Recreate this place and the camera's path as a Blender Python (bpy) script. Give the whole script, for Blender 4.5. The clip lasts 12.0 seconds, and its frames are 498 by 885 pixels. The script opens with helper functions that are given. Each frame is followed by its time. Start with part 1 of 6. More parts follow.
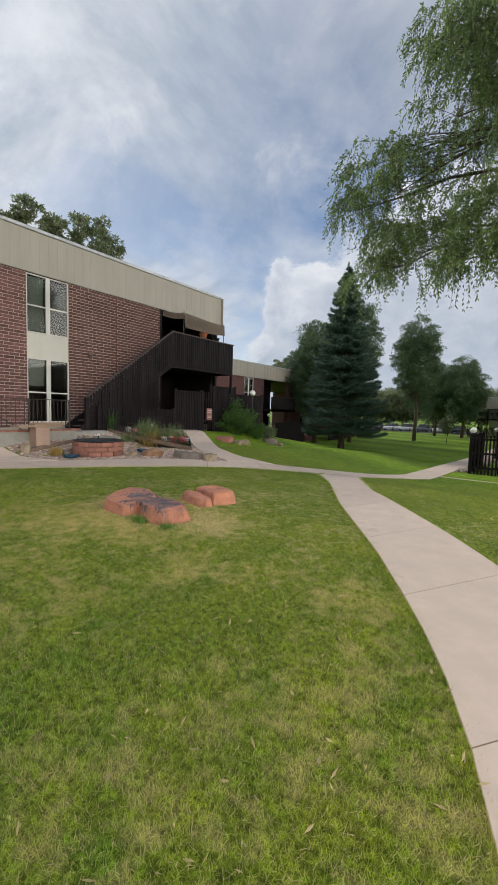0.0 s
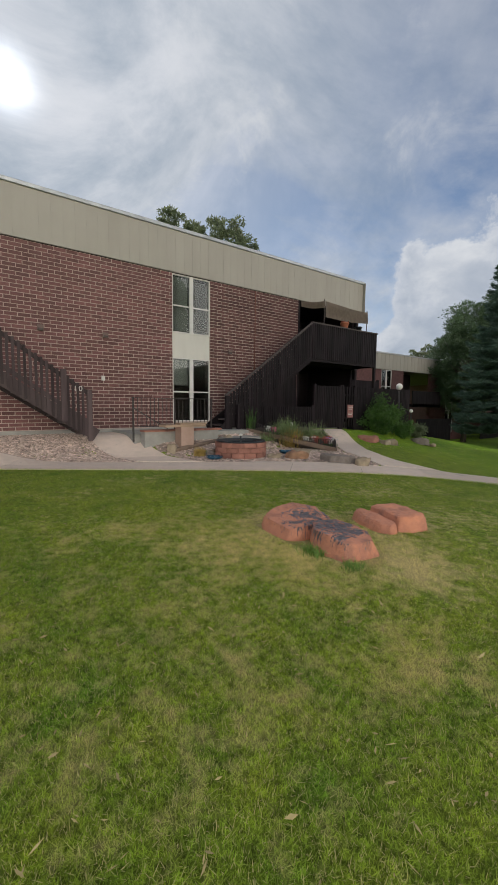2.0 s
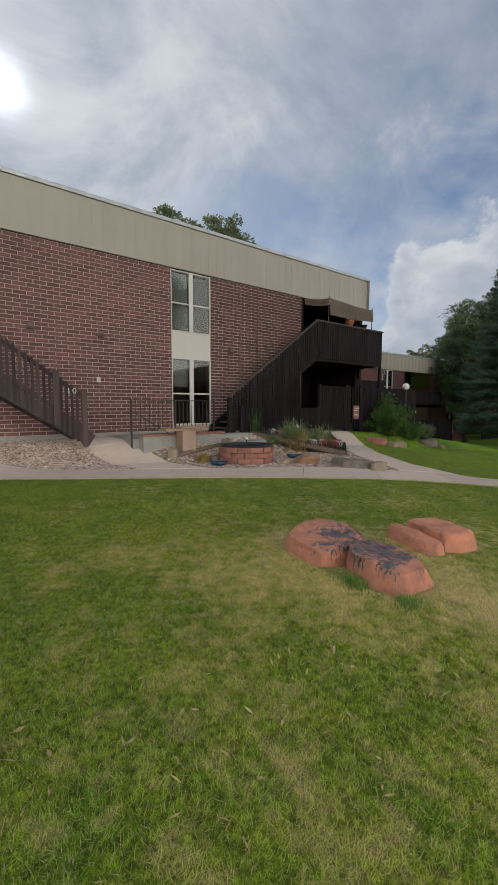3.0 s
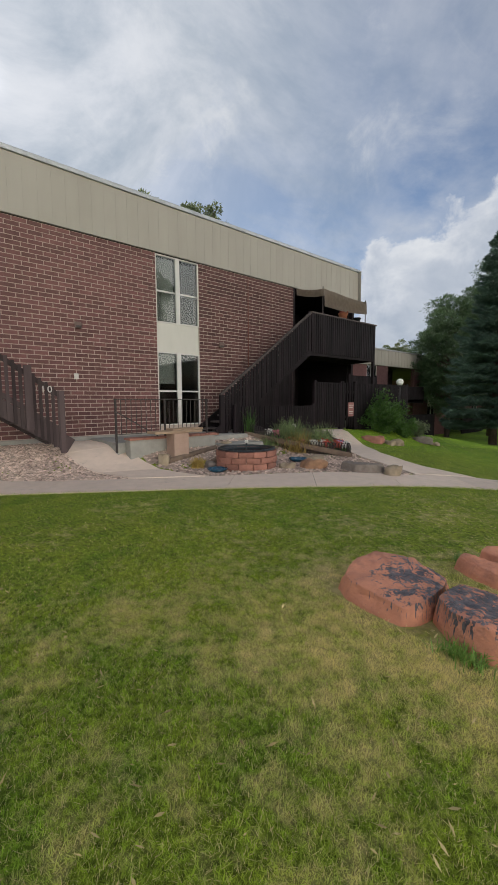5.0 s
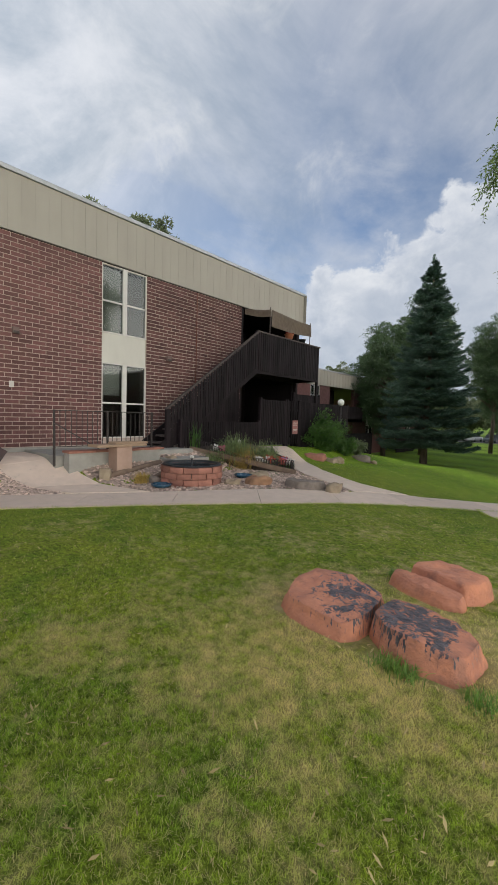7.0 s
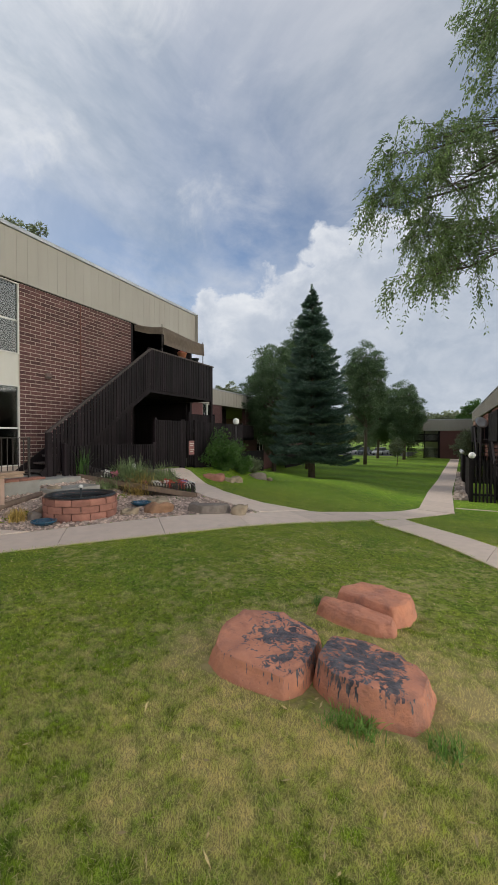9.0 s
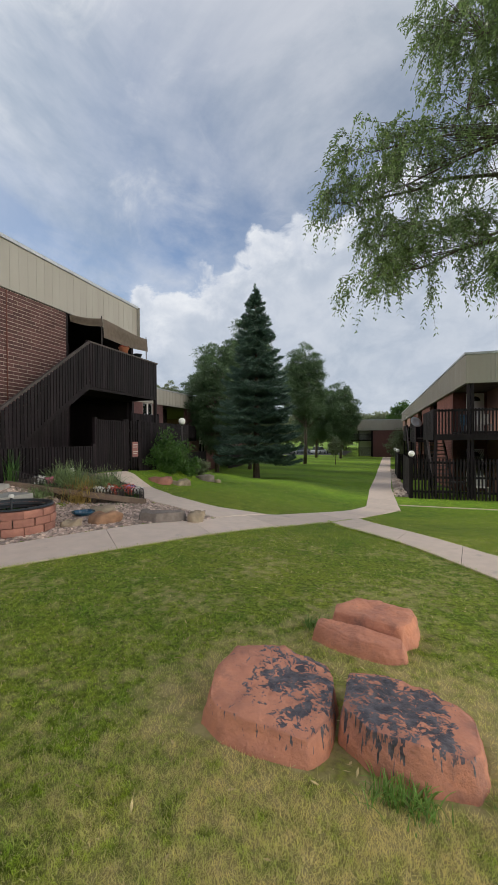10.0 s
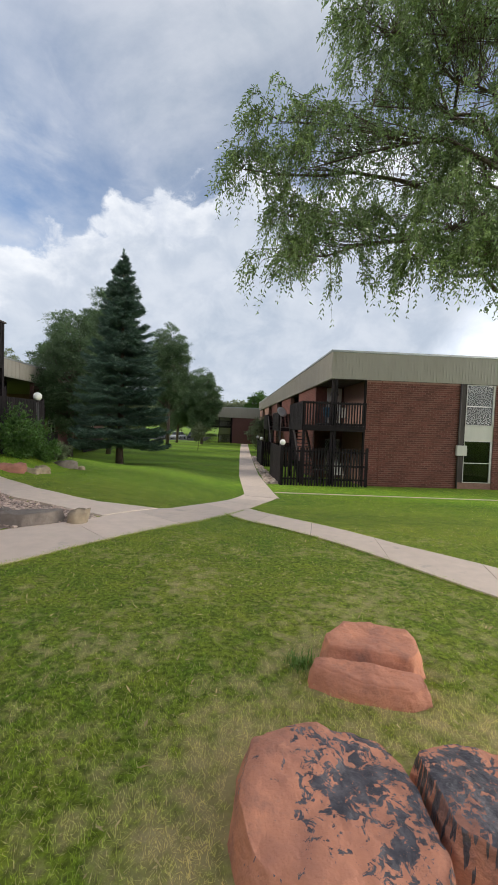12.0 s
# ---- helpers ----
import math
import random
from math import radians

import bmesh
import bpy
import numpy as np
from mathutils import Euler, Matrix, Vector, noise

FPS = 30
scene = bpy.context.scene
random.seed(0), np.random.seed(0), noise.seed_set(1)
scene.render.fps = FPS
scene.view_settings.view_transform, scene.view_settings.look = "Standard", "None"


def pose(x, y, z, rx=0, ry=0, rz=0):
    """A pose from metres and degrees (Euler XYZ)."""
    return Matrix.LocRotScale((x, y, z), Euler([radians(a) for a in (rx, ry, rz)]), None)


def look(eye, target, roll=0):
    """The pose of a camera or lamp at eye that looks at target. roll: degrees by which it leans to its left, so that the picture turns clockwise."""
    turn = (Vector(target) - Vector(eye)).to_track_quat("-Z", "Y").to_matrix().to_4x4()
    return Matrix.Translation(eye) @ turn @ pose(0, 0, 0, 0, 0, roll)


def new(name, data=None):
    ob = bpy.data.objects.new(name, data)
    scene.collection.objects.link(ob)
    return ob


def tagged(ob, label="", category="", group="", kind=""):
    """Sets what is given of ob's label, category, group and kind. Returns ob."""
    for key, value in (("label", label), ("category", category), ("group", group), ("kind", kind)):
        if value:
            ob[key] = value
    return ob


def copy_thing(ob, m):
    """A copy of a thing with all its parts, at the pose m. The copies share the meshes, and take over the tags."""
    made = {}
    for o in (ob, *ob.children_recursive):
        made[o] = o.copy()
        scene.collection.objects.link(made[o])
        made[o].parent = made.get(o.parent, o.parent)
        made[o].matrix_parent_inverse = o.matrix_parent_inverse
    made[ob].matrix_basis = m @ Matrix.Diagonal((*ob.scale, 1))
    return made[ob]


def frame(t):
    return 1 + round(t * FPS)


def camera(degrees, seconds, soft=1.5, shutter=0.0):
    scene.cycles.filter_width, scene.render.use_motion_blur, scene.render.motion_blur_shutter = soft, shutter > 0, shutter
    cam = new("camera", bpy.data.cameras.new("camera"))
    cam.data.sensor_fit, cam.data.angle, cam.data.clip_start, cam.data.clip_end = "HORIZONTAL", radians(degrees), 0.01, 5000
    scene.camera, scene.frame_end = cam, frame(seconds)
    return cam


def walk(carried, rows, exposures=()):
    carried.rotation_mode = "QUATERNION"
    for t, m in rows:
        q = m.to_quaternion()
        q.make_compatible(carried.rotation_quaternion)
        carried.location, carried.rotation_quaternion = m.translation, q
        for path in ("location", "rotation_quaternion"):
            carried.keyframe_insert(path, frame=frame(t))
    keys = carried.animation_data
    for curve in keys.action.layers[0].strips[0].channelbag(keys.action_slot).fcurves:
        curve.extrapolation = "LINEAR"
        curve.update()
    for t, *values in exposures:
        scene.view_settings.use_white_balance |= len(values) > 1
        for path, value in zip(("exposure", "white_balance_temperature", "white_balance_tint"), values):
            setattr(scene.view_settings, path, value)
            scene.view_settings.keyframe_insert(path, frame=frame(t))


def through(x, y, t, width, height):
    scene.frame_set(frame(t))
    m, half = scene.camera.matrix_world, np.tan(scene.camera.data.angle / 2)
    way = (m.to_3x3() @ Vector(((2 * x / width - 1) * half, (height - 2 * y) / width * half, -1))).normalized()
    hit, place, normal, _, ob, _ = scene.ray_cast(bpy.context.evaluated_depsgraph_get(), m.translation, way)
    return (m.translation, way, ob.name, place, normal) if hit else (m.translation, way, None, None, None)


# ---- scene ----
cam = camera(63.2, 12.0)
PATH = [
    (0, (0.017, 0.206, 1.119), (-1.15, 1.822, 0.959), 1.6),
    (0.5, (-0.339, 0.318, 1.12), (-1.742, 1.736, 0.972), 0.7),
    (1, (-0.659, 0.508, 1.135), (-2.202, 1.773, 0.994), 2.1),
    (1.5, (-0.916, 0.593, 1.132), (-2.5, 1.801, 0.955), 1.6),
    (2, (-1.288, 0.657, 1.122), (-2.883, 1.85, 0.933), 0.6),
    (2.5, (-1.661, 0.798, 1.101), (-3.266, 1.977, 0.92), 0.3),
    (3, (-1.959, 0.856, 1.114), (-3.543, 2.064, 0.935), 0.1),
    (5, (-3.054, 1.021, 1.198), (-4.56, 2.321, 0.996), -0.3),
    (5.5, (-3.038, 1.026, 1.205), (-4.523, 2.351, 1.002), 0.0),
    (6, (-3.028, 1.008, 1.211), (-4.473, 2.378, 1.021), 0.4),
    (6.5, (-3.037, 0.989, 1.227), (-4.429, 2.415, 1.065), 1.2),
    (8.5, (-3.222, 1.069, 1.252), (-4.231, 2.796, 1.217), 0.6),
    (9, (-3.463, 1.217, 1.269), (-4.345, 3.011, 1.243), 0.0),
    (9.5, (-3.732, 1.406, 1.239), (-4.477, 3.262, 1.214), -0.2),
    (10, (-4.022, 1.574, 1.268), (-4.624, 3.481, 1.243), -0.4),
    (10.5, (-4.28, 1.803, 1.252), (-4.737, 3.75, 1.217), -0.4),
    (11, (-4.548, 1.994, 1.272), (-4.851, 3.971, 1.221), -0.1),
    (11.5, (-4.845, 2.158, 1.269), (-5.001, 4.15, 1.188), 0.4),
    (12, (-5.031, 2.365, 1.255), (-4.934, 4.36, 1.166), 2.1),
]
walk(cam, [(t, look(eye, target, roll)) for t, eye, target, roll in PATH], [(0, 0.05), (0.5, -0.02), (1.5, -0.12), (3.0, -0.22), (5.0, -0.06), (6.0, 0.0), (9.5, 0.05), (10.5, 0.2), (12.0, 0.32)])

# ---- sky and sun: a veiled sun over the roof of the brick building ----
SUN = Vector((-0.836, 0.105, 0.539)).normalized()


def build_sky():
    world = bpy.data.worlds.new("sky")
    scene.world = world
    world.use_nodes = True
    nt = world.node_tree
    nt.nodes.clear()
    N, L = nt.nodes.new, nt.links.new
    out, bg = N("ShaderNodeOutputWorld"), N("ShaderNodeBackground")
    sky = N("ShaderNodeTexSky")
    sky.sky_type, sky.sun_disc = "NISHITA", False
    sky.sun_elevation, sky.sun_rotation = math.asin(SUN.z), math.atan2(SUN.x, SUN.y)
    sky.altitude, sky.air_density, sky.dust_density, sky.ozone_density = 1600, 1.0, 0.6, 1.2
    tc = N("ShaderNodeTexCoord")
    sep = N("ShaderNodeSeparateXYZ")
    L(tc.outputs["Generated"], sep.inputs[0])

    def m(op, a, b=None, c=None):
        n = N("ShaderNodeMath")
        n.operation = op
        for i, v in enumerate((a, b, c)):
            if v is None:
                continue
            if isinstance(v, (int, float)):
                n.inputs[i].default_value = v
            else:
                L(v, n.inputs[i])
        return n.outputs[0]

    # the clouds lie on a flat layer: the direction over its height
    zz = m("ADD", m("MAXIMUM", sep.outputs[2], 0.0), 0.42)
    comb = N("ShaderNodeCombineXYZ")
    L(m("DIVIDE", sep.outputs[0], zz), comb.inputs[0])
    L(m("DIVIDE", sep.outputs[1], zz), comb.inputs[1])

    def noise_at(scale, detail, rough, offset, distort=0.0):
        mp = N("ShaderNodeMapping")
        mp.inputs["Location"].default_value = offset
        L(comb.outputs[0], mp.inputs[0])
        n = N("ShaderNodeTexNoise")
        n.inputs["Scale"].default_value, n.inputs["Detail"].default_value = scale, detail
        n.inputs["Roughness"].default_value, n.inputs["Distortion"].default_value = rough, distort
        L(mp.outputs[0], n.inputs["Vector"])
        return n.outputs["Fac"]

    def ramp(v, lo, hi):
        n = N("ShaderNodeMapRange")
        n.interpolation_type = "SMOOTHSTEP"
        n.inputs[1].default_value, n.inputs[2].default_value = lo, hi
        L(v, n.inputs[0])
        return n.outputs[0]

    veil = ramp(noise_at(1.1, 9, 0.58, (3.1, 1.7, 0.0), 0.5), 0.3, 0.62)
    wisps = ramp(noise_at(4.6, 10, 0.64, (0.4, 5.2, 1.0), 0.6), 0.5, 0.78)
    grey = ramp(noise_at(2.2, 9, 0.6, (7.3, 2.2, 2.0), 0.6), 0.36, 0.68)
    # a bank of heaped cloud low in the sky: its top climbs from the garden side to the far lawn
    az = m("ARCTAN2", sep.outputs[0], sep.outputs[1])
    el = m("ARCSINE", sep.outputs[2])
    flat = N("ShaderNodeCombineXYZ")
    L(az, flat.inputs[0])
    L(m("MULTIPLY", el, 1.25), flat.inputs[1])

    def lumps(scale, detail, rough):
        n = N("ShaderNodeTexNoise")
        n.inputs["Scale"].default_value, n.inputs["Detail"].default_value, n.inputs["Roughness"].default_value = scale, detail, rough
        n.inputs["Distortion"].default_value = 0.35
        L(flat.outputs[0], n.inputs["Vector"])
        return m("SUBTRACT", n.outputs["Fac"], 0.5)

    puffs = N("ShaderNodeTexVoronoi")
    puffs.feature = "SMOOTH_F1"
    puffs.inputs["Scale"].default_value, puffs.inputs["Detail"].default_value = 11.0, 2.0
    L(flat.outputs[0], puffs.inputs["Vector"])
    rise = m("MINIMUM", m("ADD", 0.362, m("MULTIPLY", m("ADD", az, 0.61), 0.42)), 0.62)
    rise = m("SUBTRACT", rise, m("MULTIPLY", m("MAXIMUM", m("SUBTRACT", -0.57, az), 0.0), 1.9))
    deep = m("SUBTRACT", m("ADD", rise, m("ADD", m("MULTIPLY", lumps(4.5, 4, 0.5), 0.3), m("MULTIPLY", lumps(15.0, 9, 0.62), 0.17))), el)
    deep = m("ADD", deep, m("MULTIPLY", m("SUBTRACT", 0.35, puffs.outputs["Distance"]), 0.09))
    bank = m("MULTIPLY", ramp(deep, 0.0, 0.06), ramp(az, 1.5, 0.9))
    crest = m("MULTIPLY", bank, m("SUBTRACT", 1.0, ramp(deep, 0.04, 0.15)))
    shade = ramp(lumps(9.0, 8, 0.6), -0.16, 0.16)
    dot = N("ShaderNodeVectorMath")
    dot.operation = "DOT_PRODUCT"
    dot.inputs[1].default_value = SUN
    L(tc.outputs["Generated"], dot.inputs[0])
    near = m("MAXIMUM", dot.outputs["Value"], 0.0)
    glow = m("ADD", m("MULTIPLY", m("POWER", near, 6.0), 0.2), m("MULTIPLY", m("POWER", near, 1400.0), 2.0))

    def mix(fac, a, b):
        n = N("ShaderNodeMix")
        n.data_type = "RGBA"
        for s, v in ((0, fac), (6, a), (7, b)):
            if isinstance(v, (int, float)):
                n.inputs[s].default_value = v
            elif isinstance(v, tuple):
                n.inputs[s].default_value = v
            else:
                L(v, n.inputs[s])
        return n.outputs[2]

    blue = N("ShaderNodeVectorMath")
    blue.operation = "SCALE"
    L(sky.outputs[0], blue.inputs[0])
    blue.inputs["Scale"].default_value = SKY_BLUE
    cloud = mix(grey, (0.86, 0.89, 0.95, 1), (0.45, 0.53, 0.63, 1))
    cloud = mix(m("MULTIPLY", wisps, 0.55), cloud, (0.93, 0.95, 0.98, 1))
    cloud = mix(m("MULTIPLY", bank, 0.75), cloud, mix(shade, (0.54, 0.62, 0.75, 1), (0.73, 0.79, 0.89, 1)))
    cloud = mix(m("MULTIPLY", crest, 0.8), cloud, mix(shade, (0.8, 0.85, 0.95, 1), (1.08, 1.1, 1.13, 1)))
    away = m("MAXIMUM", m("SUBTRACT", -0.16, dot.outputs["Value"]), 0.0)
    cloud = mix(m("MINIMUM", m("MULTIPLY", away, 2.0), 1.0), cloud, (0.96, 0.9, 0.79, 1))
    lit = N("ShaderNodeVectorMath")
    lit.operation = "SCALE"
    L(cloud, lit.inputs[0])
    # cloud away from the sun, mostly out of view, is brightened as added fill light
    front = m("MULTIPLY", m("POWER", away, 1.2), UNSEEN_FILL)
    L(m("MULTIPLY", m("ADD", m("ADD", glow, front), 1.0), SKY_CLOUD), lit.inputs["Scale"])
    # the veil is thinnest in a broad gap above the cloud bank
    gap = m("MULTIPLY", ramp(m("ABSOLUTE", m("ADD", az, 0.75)), 0.62, 0.1), ramp(m("ABSOLUTE", m("SUBTRACT", el, 0.6)), 0.42, 0.1))
    high = m("SUBTRACT", m("ADD", m("MULTIPLY", veil, 0.85), m("MULTIPLY", wisps, 0.3)), m("MULTIPLY", gap, 0.46))
    cover = m("ADD", m("MAXIMUM", high, 0.0), m("ADD", m("POWER", near, 6.0), m("MULTIPLY", ramp(sep.outputs[2], 0.42, 0.05), 0.55)))
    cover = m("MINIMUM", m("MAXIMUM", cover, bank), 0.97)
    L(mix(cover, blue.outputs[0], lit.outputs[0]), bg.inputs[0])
    bg.inputs[1].default_value = 1.0
    L(bg.outputs[0], out.inputs[0])


SKY_BLUE, SKY_CLOUD, UNSEEN_FILL = 0.11, 0.77, 12.9
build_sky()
sun = new("sun", bpy.data.lights.new("sun", "SUN"))
sun.data.energy, sun.data.angle, sun.data.color = 2.0, radians(20), (1.0, 0.94, 0.85)
sun.matrix_world = look(SUN * 50, (0, 0, 0))

# ---- materials ----


def surface(name, a, b, scale=6.0, rough=0.8, bump=0.25, bump_scale=60.0, big=0.6, metal=0.0, island=0.0, per_object=0.0, stretch=(1, 1, 1), spec=0.5, dark=None, dark_at=(0.62, 0.75), depth=0.01):
    """Two colours mixed by noise at two sizes, with fine relief; island / per_object vary the brightness from piece to piece; dark lays stains over it."""
    mat = bpy.data.materials.new(name)
    mat.use_nodes = True
    nt = mat.node_tree
    N, L = nt.nodes.new, nt.links.new
    bsdf = nt.nodes["Principled BSDF"]
    geo = N("ShaderNodeNewGeometry")
    mp = N("ShaderNodeMapping")
    mp.inputs["Scale"].default_value = stretch
    L(geo.outputs["Position"], mp.inputs[0])

    def tex(s, d, r=0.6):
        n = N("ShaderNodeTexNoise")
        n.inputs["Scale"].default_value, n.inputs["Detail"].default_value, n.inputs["Roughness"].default_value = s, d, r
        L(mp.outputs[0], n.inputs["Vector"])
        return n.outputs["Fac"]

    def stretch_to(v, lo, hi, to_lo=0.0, to_hi=1.0):
        n = N("ShaderNodeMapRange")
        n.inputs[1].default_value, n.inputs[2].default_value, n.inputs[3].default_value, n.inputs[4].default_value = lo, hi, to_lo, to_hi
        L(v, n.inputs[0])
        return n.outputs[0]

    def math_node(op, x, y):
        n = N("ShaderNodeMath")
        n.operation = op
        for i, v in enumerate((x, y)):
            if isinstance(v, (int, float)):
                n.inputs[i].default_value = v
            else:
                L(v, n.inputs[i])
        return n.outputs[0]

    fine, wide = tex(scale, 6), tex(big, 4)
    fac = stretch_to(math_node("ADD", math_node("MULTIPLY", fine, 0.6), math_node("MULTIPLY", wide, 0.4)), 0.34, 0.66)
    mx = N("ShaderNodeMix")
    mx.data_type = "RGBA"
    mx.inputs[6].default_value, mx.inputs[7].default_value = (*a, 1), (*b, 1)
    L(fac, mx.inputs[0])
    col = mx.outputs[2]
    if dark:
        md = N("ShaderNodeMix")
        md.data_type = "RGBA"
        L(stretch_to(tex(scale * 0.45, 9, 0.7), *dark_at), md.inputs[0])
        L(col, md.inputs[6])
        md.inputs[7].default_value = (*dark, 1)
        col = md.outputs[2]
    vary = []
    if island:
        vary.append((geo.outputs["Random Per Island"], island))
    if per_object:
        info = N("ShaderNodeObjectInfo")
        vary.append((info.outputs["Random"], per_object))
    for src, amount in vary:
        hsv = N("ShaderNodeHueSaturation")
        L(stretch_to(src, 0, 1, 1 - amount, 1 + amount), hsv.inputs["Value"])
        L(col, hsv.inputs["Color"])
        col = hsv.outputs[0]
    L(col, bsdf.inputs["Base Color"])
    L(stretch_to(fine, 0.3, 0.7, max(0.02, rough - 0.1), min(1, rough + 0.1)), bsdf.inputs["Roughness"])
    bsdf.inputs["Metallic"].default_value = metal
    bsdf.inputs["Specular IOR Level"].default_value = spec
    if bump:
        bp = N("ShaderNodeBump")
        bp.inputs["Strength"].default_value, bp.inputs["Distance"].default_value = bump, depth
        L(tex(bump_scale, 5), bp.inputs["Height"])
        L(bp.outputs[0], bsdf.inputs["Normal"])
    return mat


def glass_material(name, tint=(0.8, 0.85, 0.85), clear=0.75):
    mat = bpy.data.materials.new(name)
    mat.use_nodes = True
    nt = mat.node_tree
    nt.nodes.clear()
    N, L = nt.nodes.new, nt.links.new
    out, mx, tr, gl, fr = (N("ShaderNode" + k) for k in ("OutputMaterial", "MixShader", "BsdfTransparent", "BsdfGlossy", "Fresnel"))
    tr.inputs[0].default_value = (*[c * clear for c in tint], 1)
    gl.inputs["Roughness"].default_value = 0.03
    fr.inputs[0].default_value = 1.5
    L(fr.outputs[0], mx.inputs[0])
    L(tr.outputs[0], mx.inputs[1])
    L(gl.outputs[0], mx.inputs[2])
    L(mx.outputs[0], out.inputs[0])
    return mat


def leaf_material(name, a, b, rough=0.55, through=0.25, scale=1.5):
    mat = surface(name, a, b, scale=scale, rough=rough, bump=0, big=0.35, island=0.3)
    bsdf = mat.node_tree.nodes["Principled BSDF"]
    nt = mat.node_tree
    tl, mx = nt.nodes.new("ShaderNodeBsdfTranslucent"), nt.nodes.new("ShaderNodeMixShader")
    src = bsdf.inputs["Base Color"].links[0].from_socket
    nt.links.new(src, tl.inputs[0])
    mx.inputs[0].default_value = through
    nt.links.new(bsdf.outputs[0], mx.inputs[1])
    nt.links.new(tl.outputs[0], mx.inputs[2])
    nt.links.new(mx.outputs[0], nt.nodes["Material Output"].inputs[0])
    return mat


M_MORTAR = surface("mortar", (0.5, 0.41, 0.35), (0.38, 0.31, 0.265), 9, 0.95, 0.4)
M_BRICK = surface("brick", (0.15, 0.064, 0.059), (0.095, 0.043, 0.043), 7, 0.85, 0.5, 90, island=0.28, per_object=0.28)
M_BRICK_B = surface("red_brick", (0.17, 0.056, 0.04), (0.11, 0.037, 0.028), 7, 0.85, 0.5, 90, island=0.25, per_object=0.25)
M_MORTAR_B = surface("dark_mortar", (0.3, 0.17, 0.13), (0.2, 0.11, 0.085), 9, 0.95, 0.4)
M_FASCIA = surface("beige_metal", (0.36, 0.33, 0.285), (0.325, 0.297, 0.256), 2, 0.65, 0.06, 30, stretch=(1, 1, 0.25), island=0.01)
M_CAP = surface("grey_metal", (0.42, 0.43, 0.44), (0.32, 0.33, 0.34), 3, 0.45, 0.1, metal=0.6)
M_ROOF = surface("roof_gravel", (0.3, 0.29, 0.27), (0.2, 0.2, 0.19), 14, 0.95, 0.6)
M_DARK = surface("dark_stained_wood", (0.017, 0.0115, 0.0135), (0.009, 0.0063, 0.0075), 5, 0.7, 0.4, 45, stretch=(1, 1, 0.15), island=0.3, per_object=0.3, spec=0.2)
# paler copy of the dark wood: daylight on treads and handrails is in its colour
M_DARK_LIT = surface("lit_dark_wood", (0.085, 0.066, 0.062), (0.045, 0.034, 0.032), 5, 0.75, 0.4, 45, stretch=(1, 1, 0.15), island=0.3)
M_LOG_BROWN = surface("brown_vent_paint", (0.17, 0.115, 0.1), (0.12, 0.08, 0.07), 6, 0.6, 0.1)
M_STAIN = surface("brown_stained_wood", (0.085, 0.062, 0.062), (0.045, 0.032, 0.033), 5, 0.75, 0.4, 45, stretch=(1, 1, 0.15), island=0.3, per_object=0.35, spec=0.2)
M_WHITE = surface("white_paint", (0.62, 0.6, 0.565), (0.54, 0.52, 0.49), 4, 0.55, 0.08, 40)
M_PANEL = surface("white_panel", (0.6, 0.58, 0.52), (0.52, 0.5, 0.45), 2.5, 0.6, 0.08, 30, stretch=(1, 1, 0.3))
M_GLASS = glass_material("window_glass")
M_CONCRETE = surface("concrete", (0.7, 0.56, 0.46), (0.6, 0.485, 0.4), 5, 0.9, 0.3, 120, big=0.5, per_object=0.07, dark=(0.27, 0.24, 0.21), dark_at=(0.6, 0.8))
M_CONC_GREY = surface("grey_concrete", (0.34, 0.33, 0.3), (0.25, 0.24, 0.22), 5, 0.92, 0.35, 100)
M_JOINT = surface("joint_soil", (0.12, 0.1, 0.075), (0.07, 0.06, 0.045), 12, 0.95, 0.5)
M_IRON = surface("black_iron", (0.03, 0.022, 0.02), (0.018, 0.015, 0.015), 12, 0.5, 0.2, 90)
M_INTERIOR = surface("room_plaster", (0.3, 0.28, 0.25), (0.24, 0.22, 0.2), 2, 0.9, 0.05)
M_BARK = surface("bark", (0.16, 0.12, 0.09), (0.07, 0.05, 0.04), 9, 0.95, 0.9, 30, stretch=(1, 1, 0.25), depth=0.03)
M_SPRUCE = leaf_material("blue_spruce_needles", (0.1, 0.17, 0.12), (0.04, 0.08, 0.058), 0.5, 0.12)
M_PINE = leaf_material("pine_needles", (0.115, 0.185, 0.08), (0.055, 0.1, 0.042), 0.5, 0.25)
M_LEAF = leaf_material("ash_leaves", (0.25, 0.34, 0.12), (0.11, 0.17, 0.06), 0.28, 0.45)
# leaf green lifted and greyed: bright haze over distant trees is in the colour
M_LEAF_FAR = leaf_material("hazy_far_leaves", (0.24, 0.28, 0.15), (0.13, 0.16, 0.085), 0.4, 0.5)
M_BUSH = leaf_material("bush_leaves", (0.09, 0.19, 0.03), (0.035, 0.085, 0.018), 0.5, 0.3)
M_RIVER = surface("river_gravel", (0.56, 0.44, 0.37), (0.3, 0.22, 0.185), 9, 0.85, 0.3, 60, big=3.0, island=0.5)

# ---- shaping helpers ----


def box(bm, x0, y0, z0, x1, y1, z1):
    v = [bm.verts.new((x, y, z)) for z in (z0, z1) for x, y in ((x0, y0), (x1, y0), (x1, y1), (x0, y1))]
    for q in ((3, 2, 1, 0), (4, 5, 6, 7), (0, 1, 5, 4), (1, 2, 6, 5), (2, 3, 7, 6), (3, 0, 4, 7)):
        bm.faces.new([v[i] for i in q])
    return v


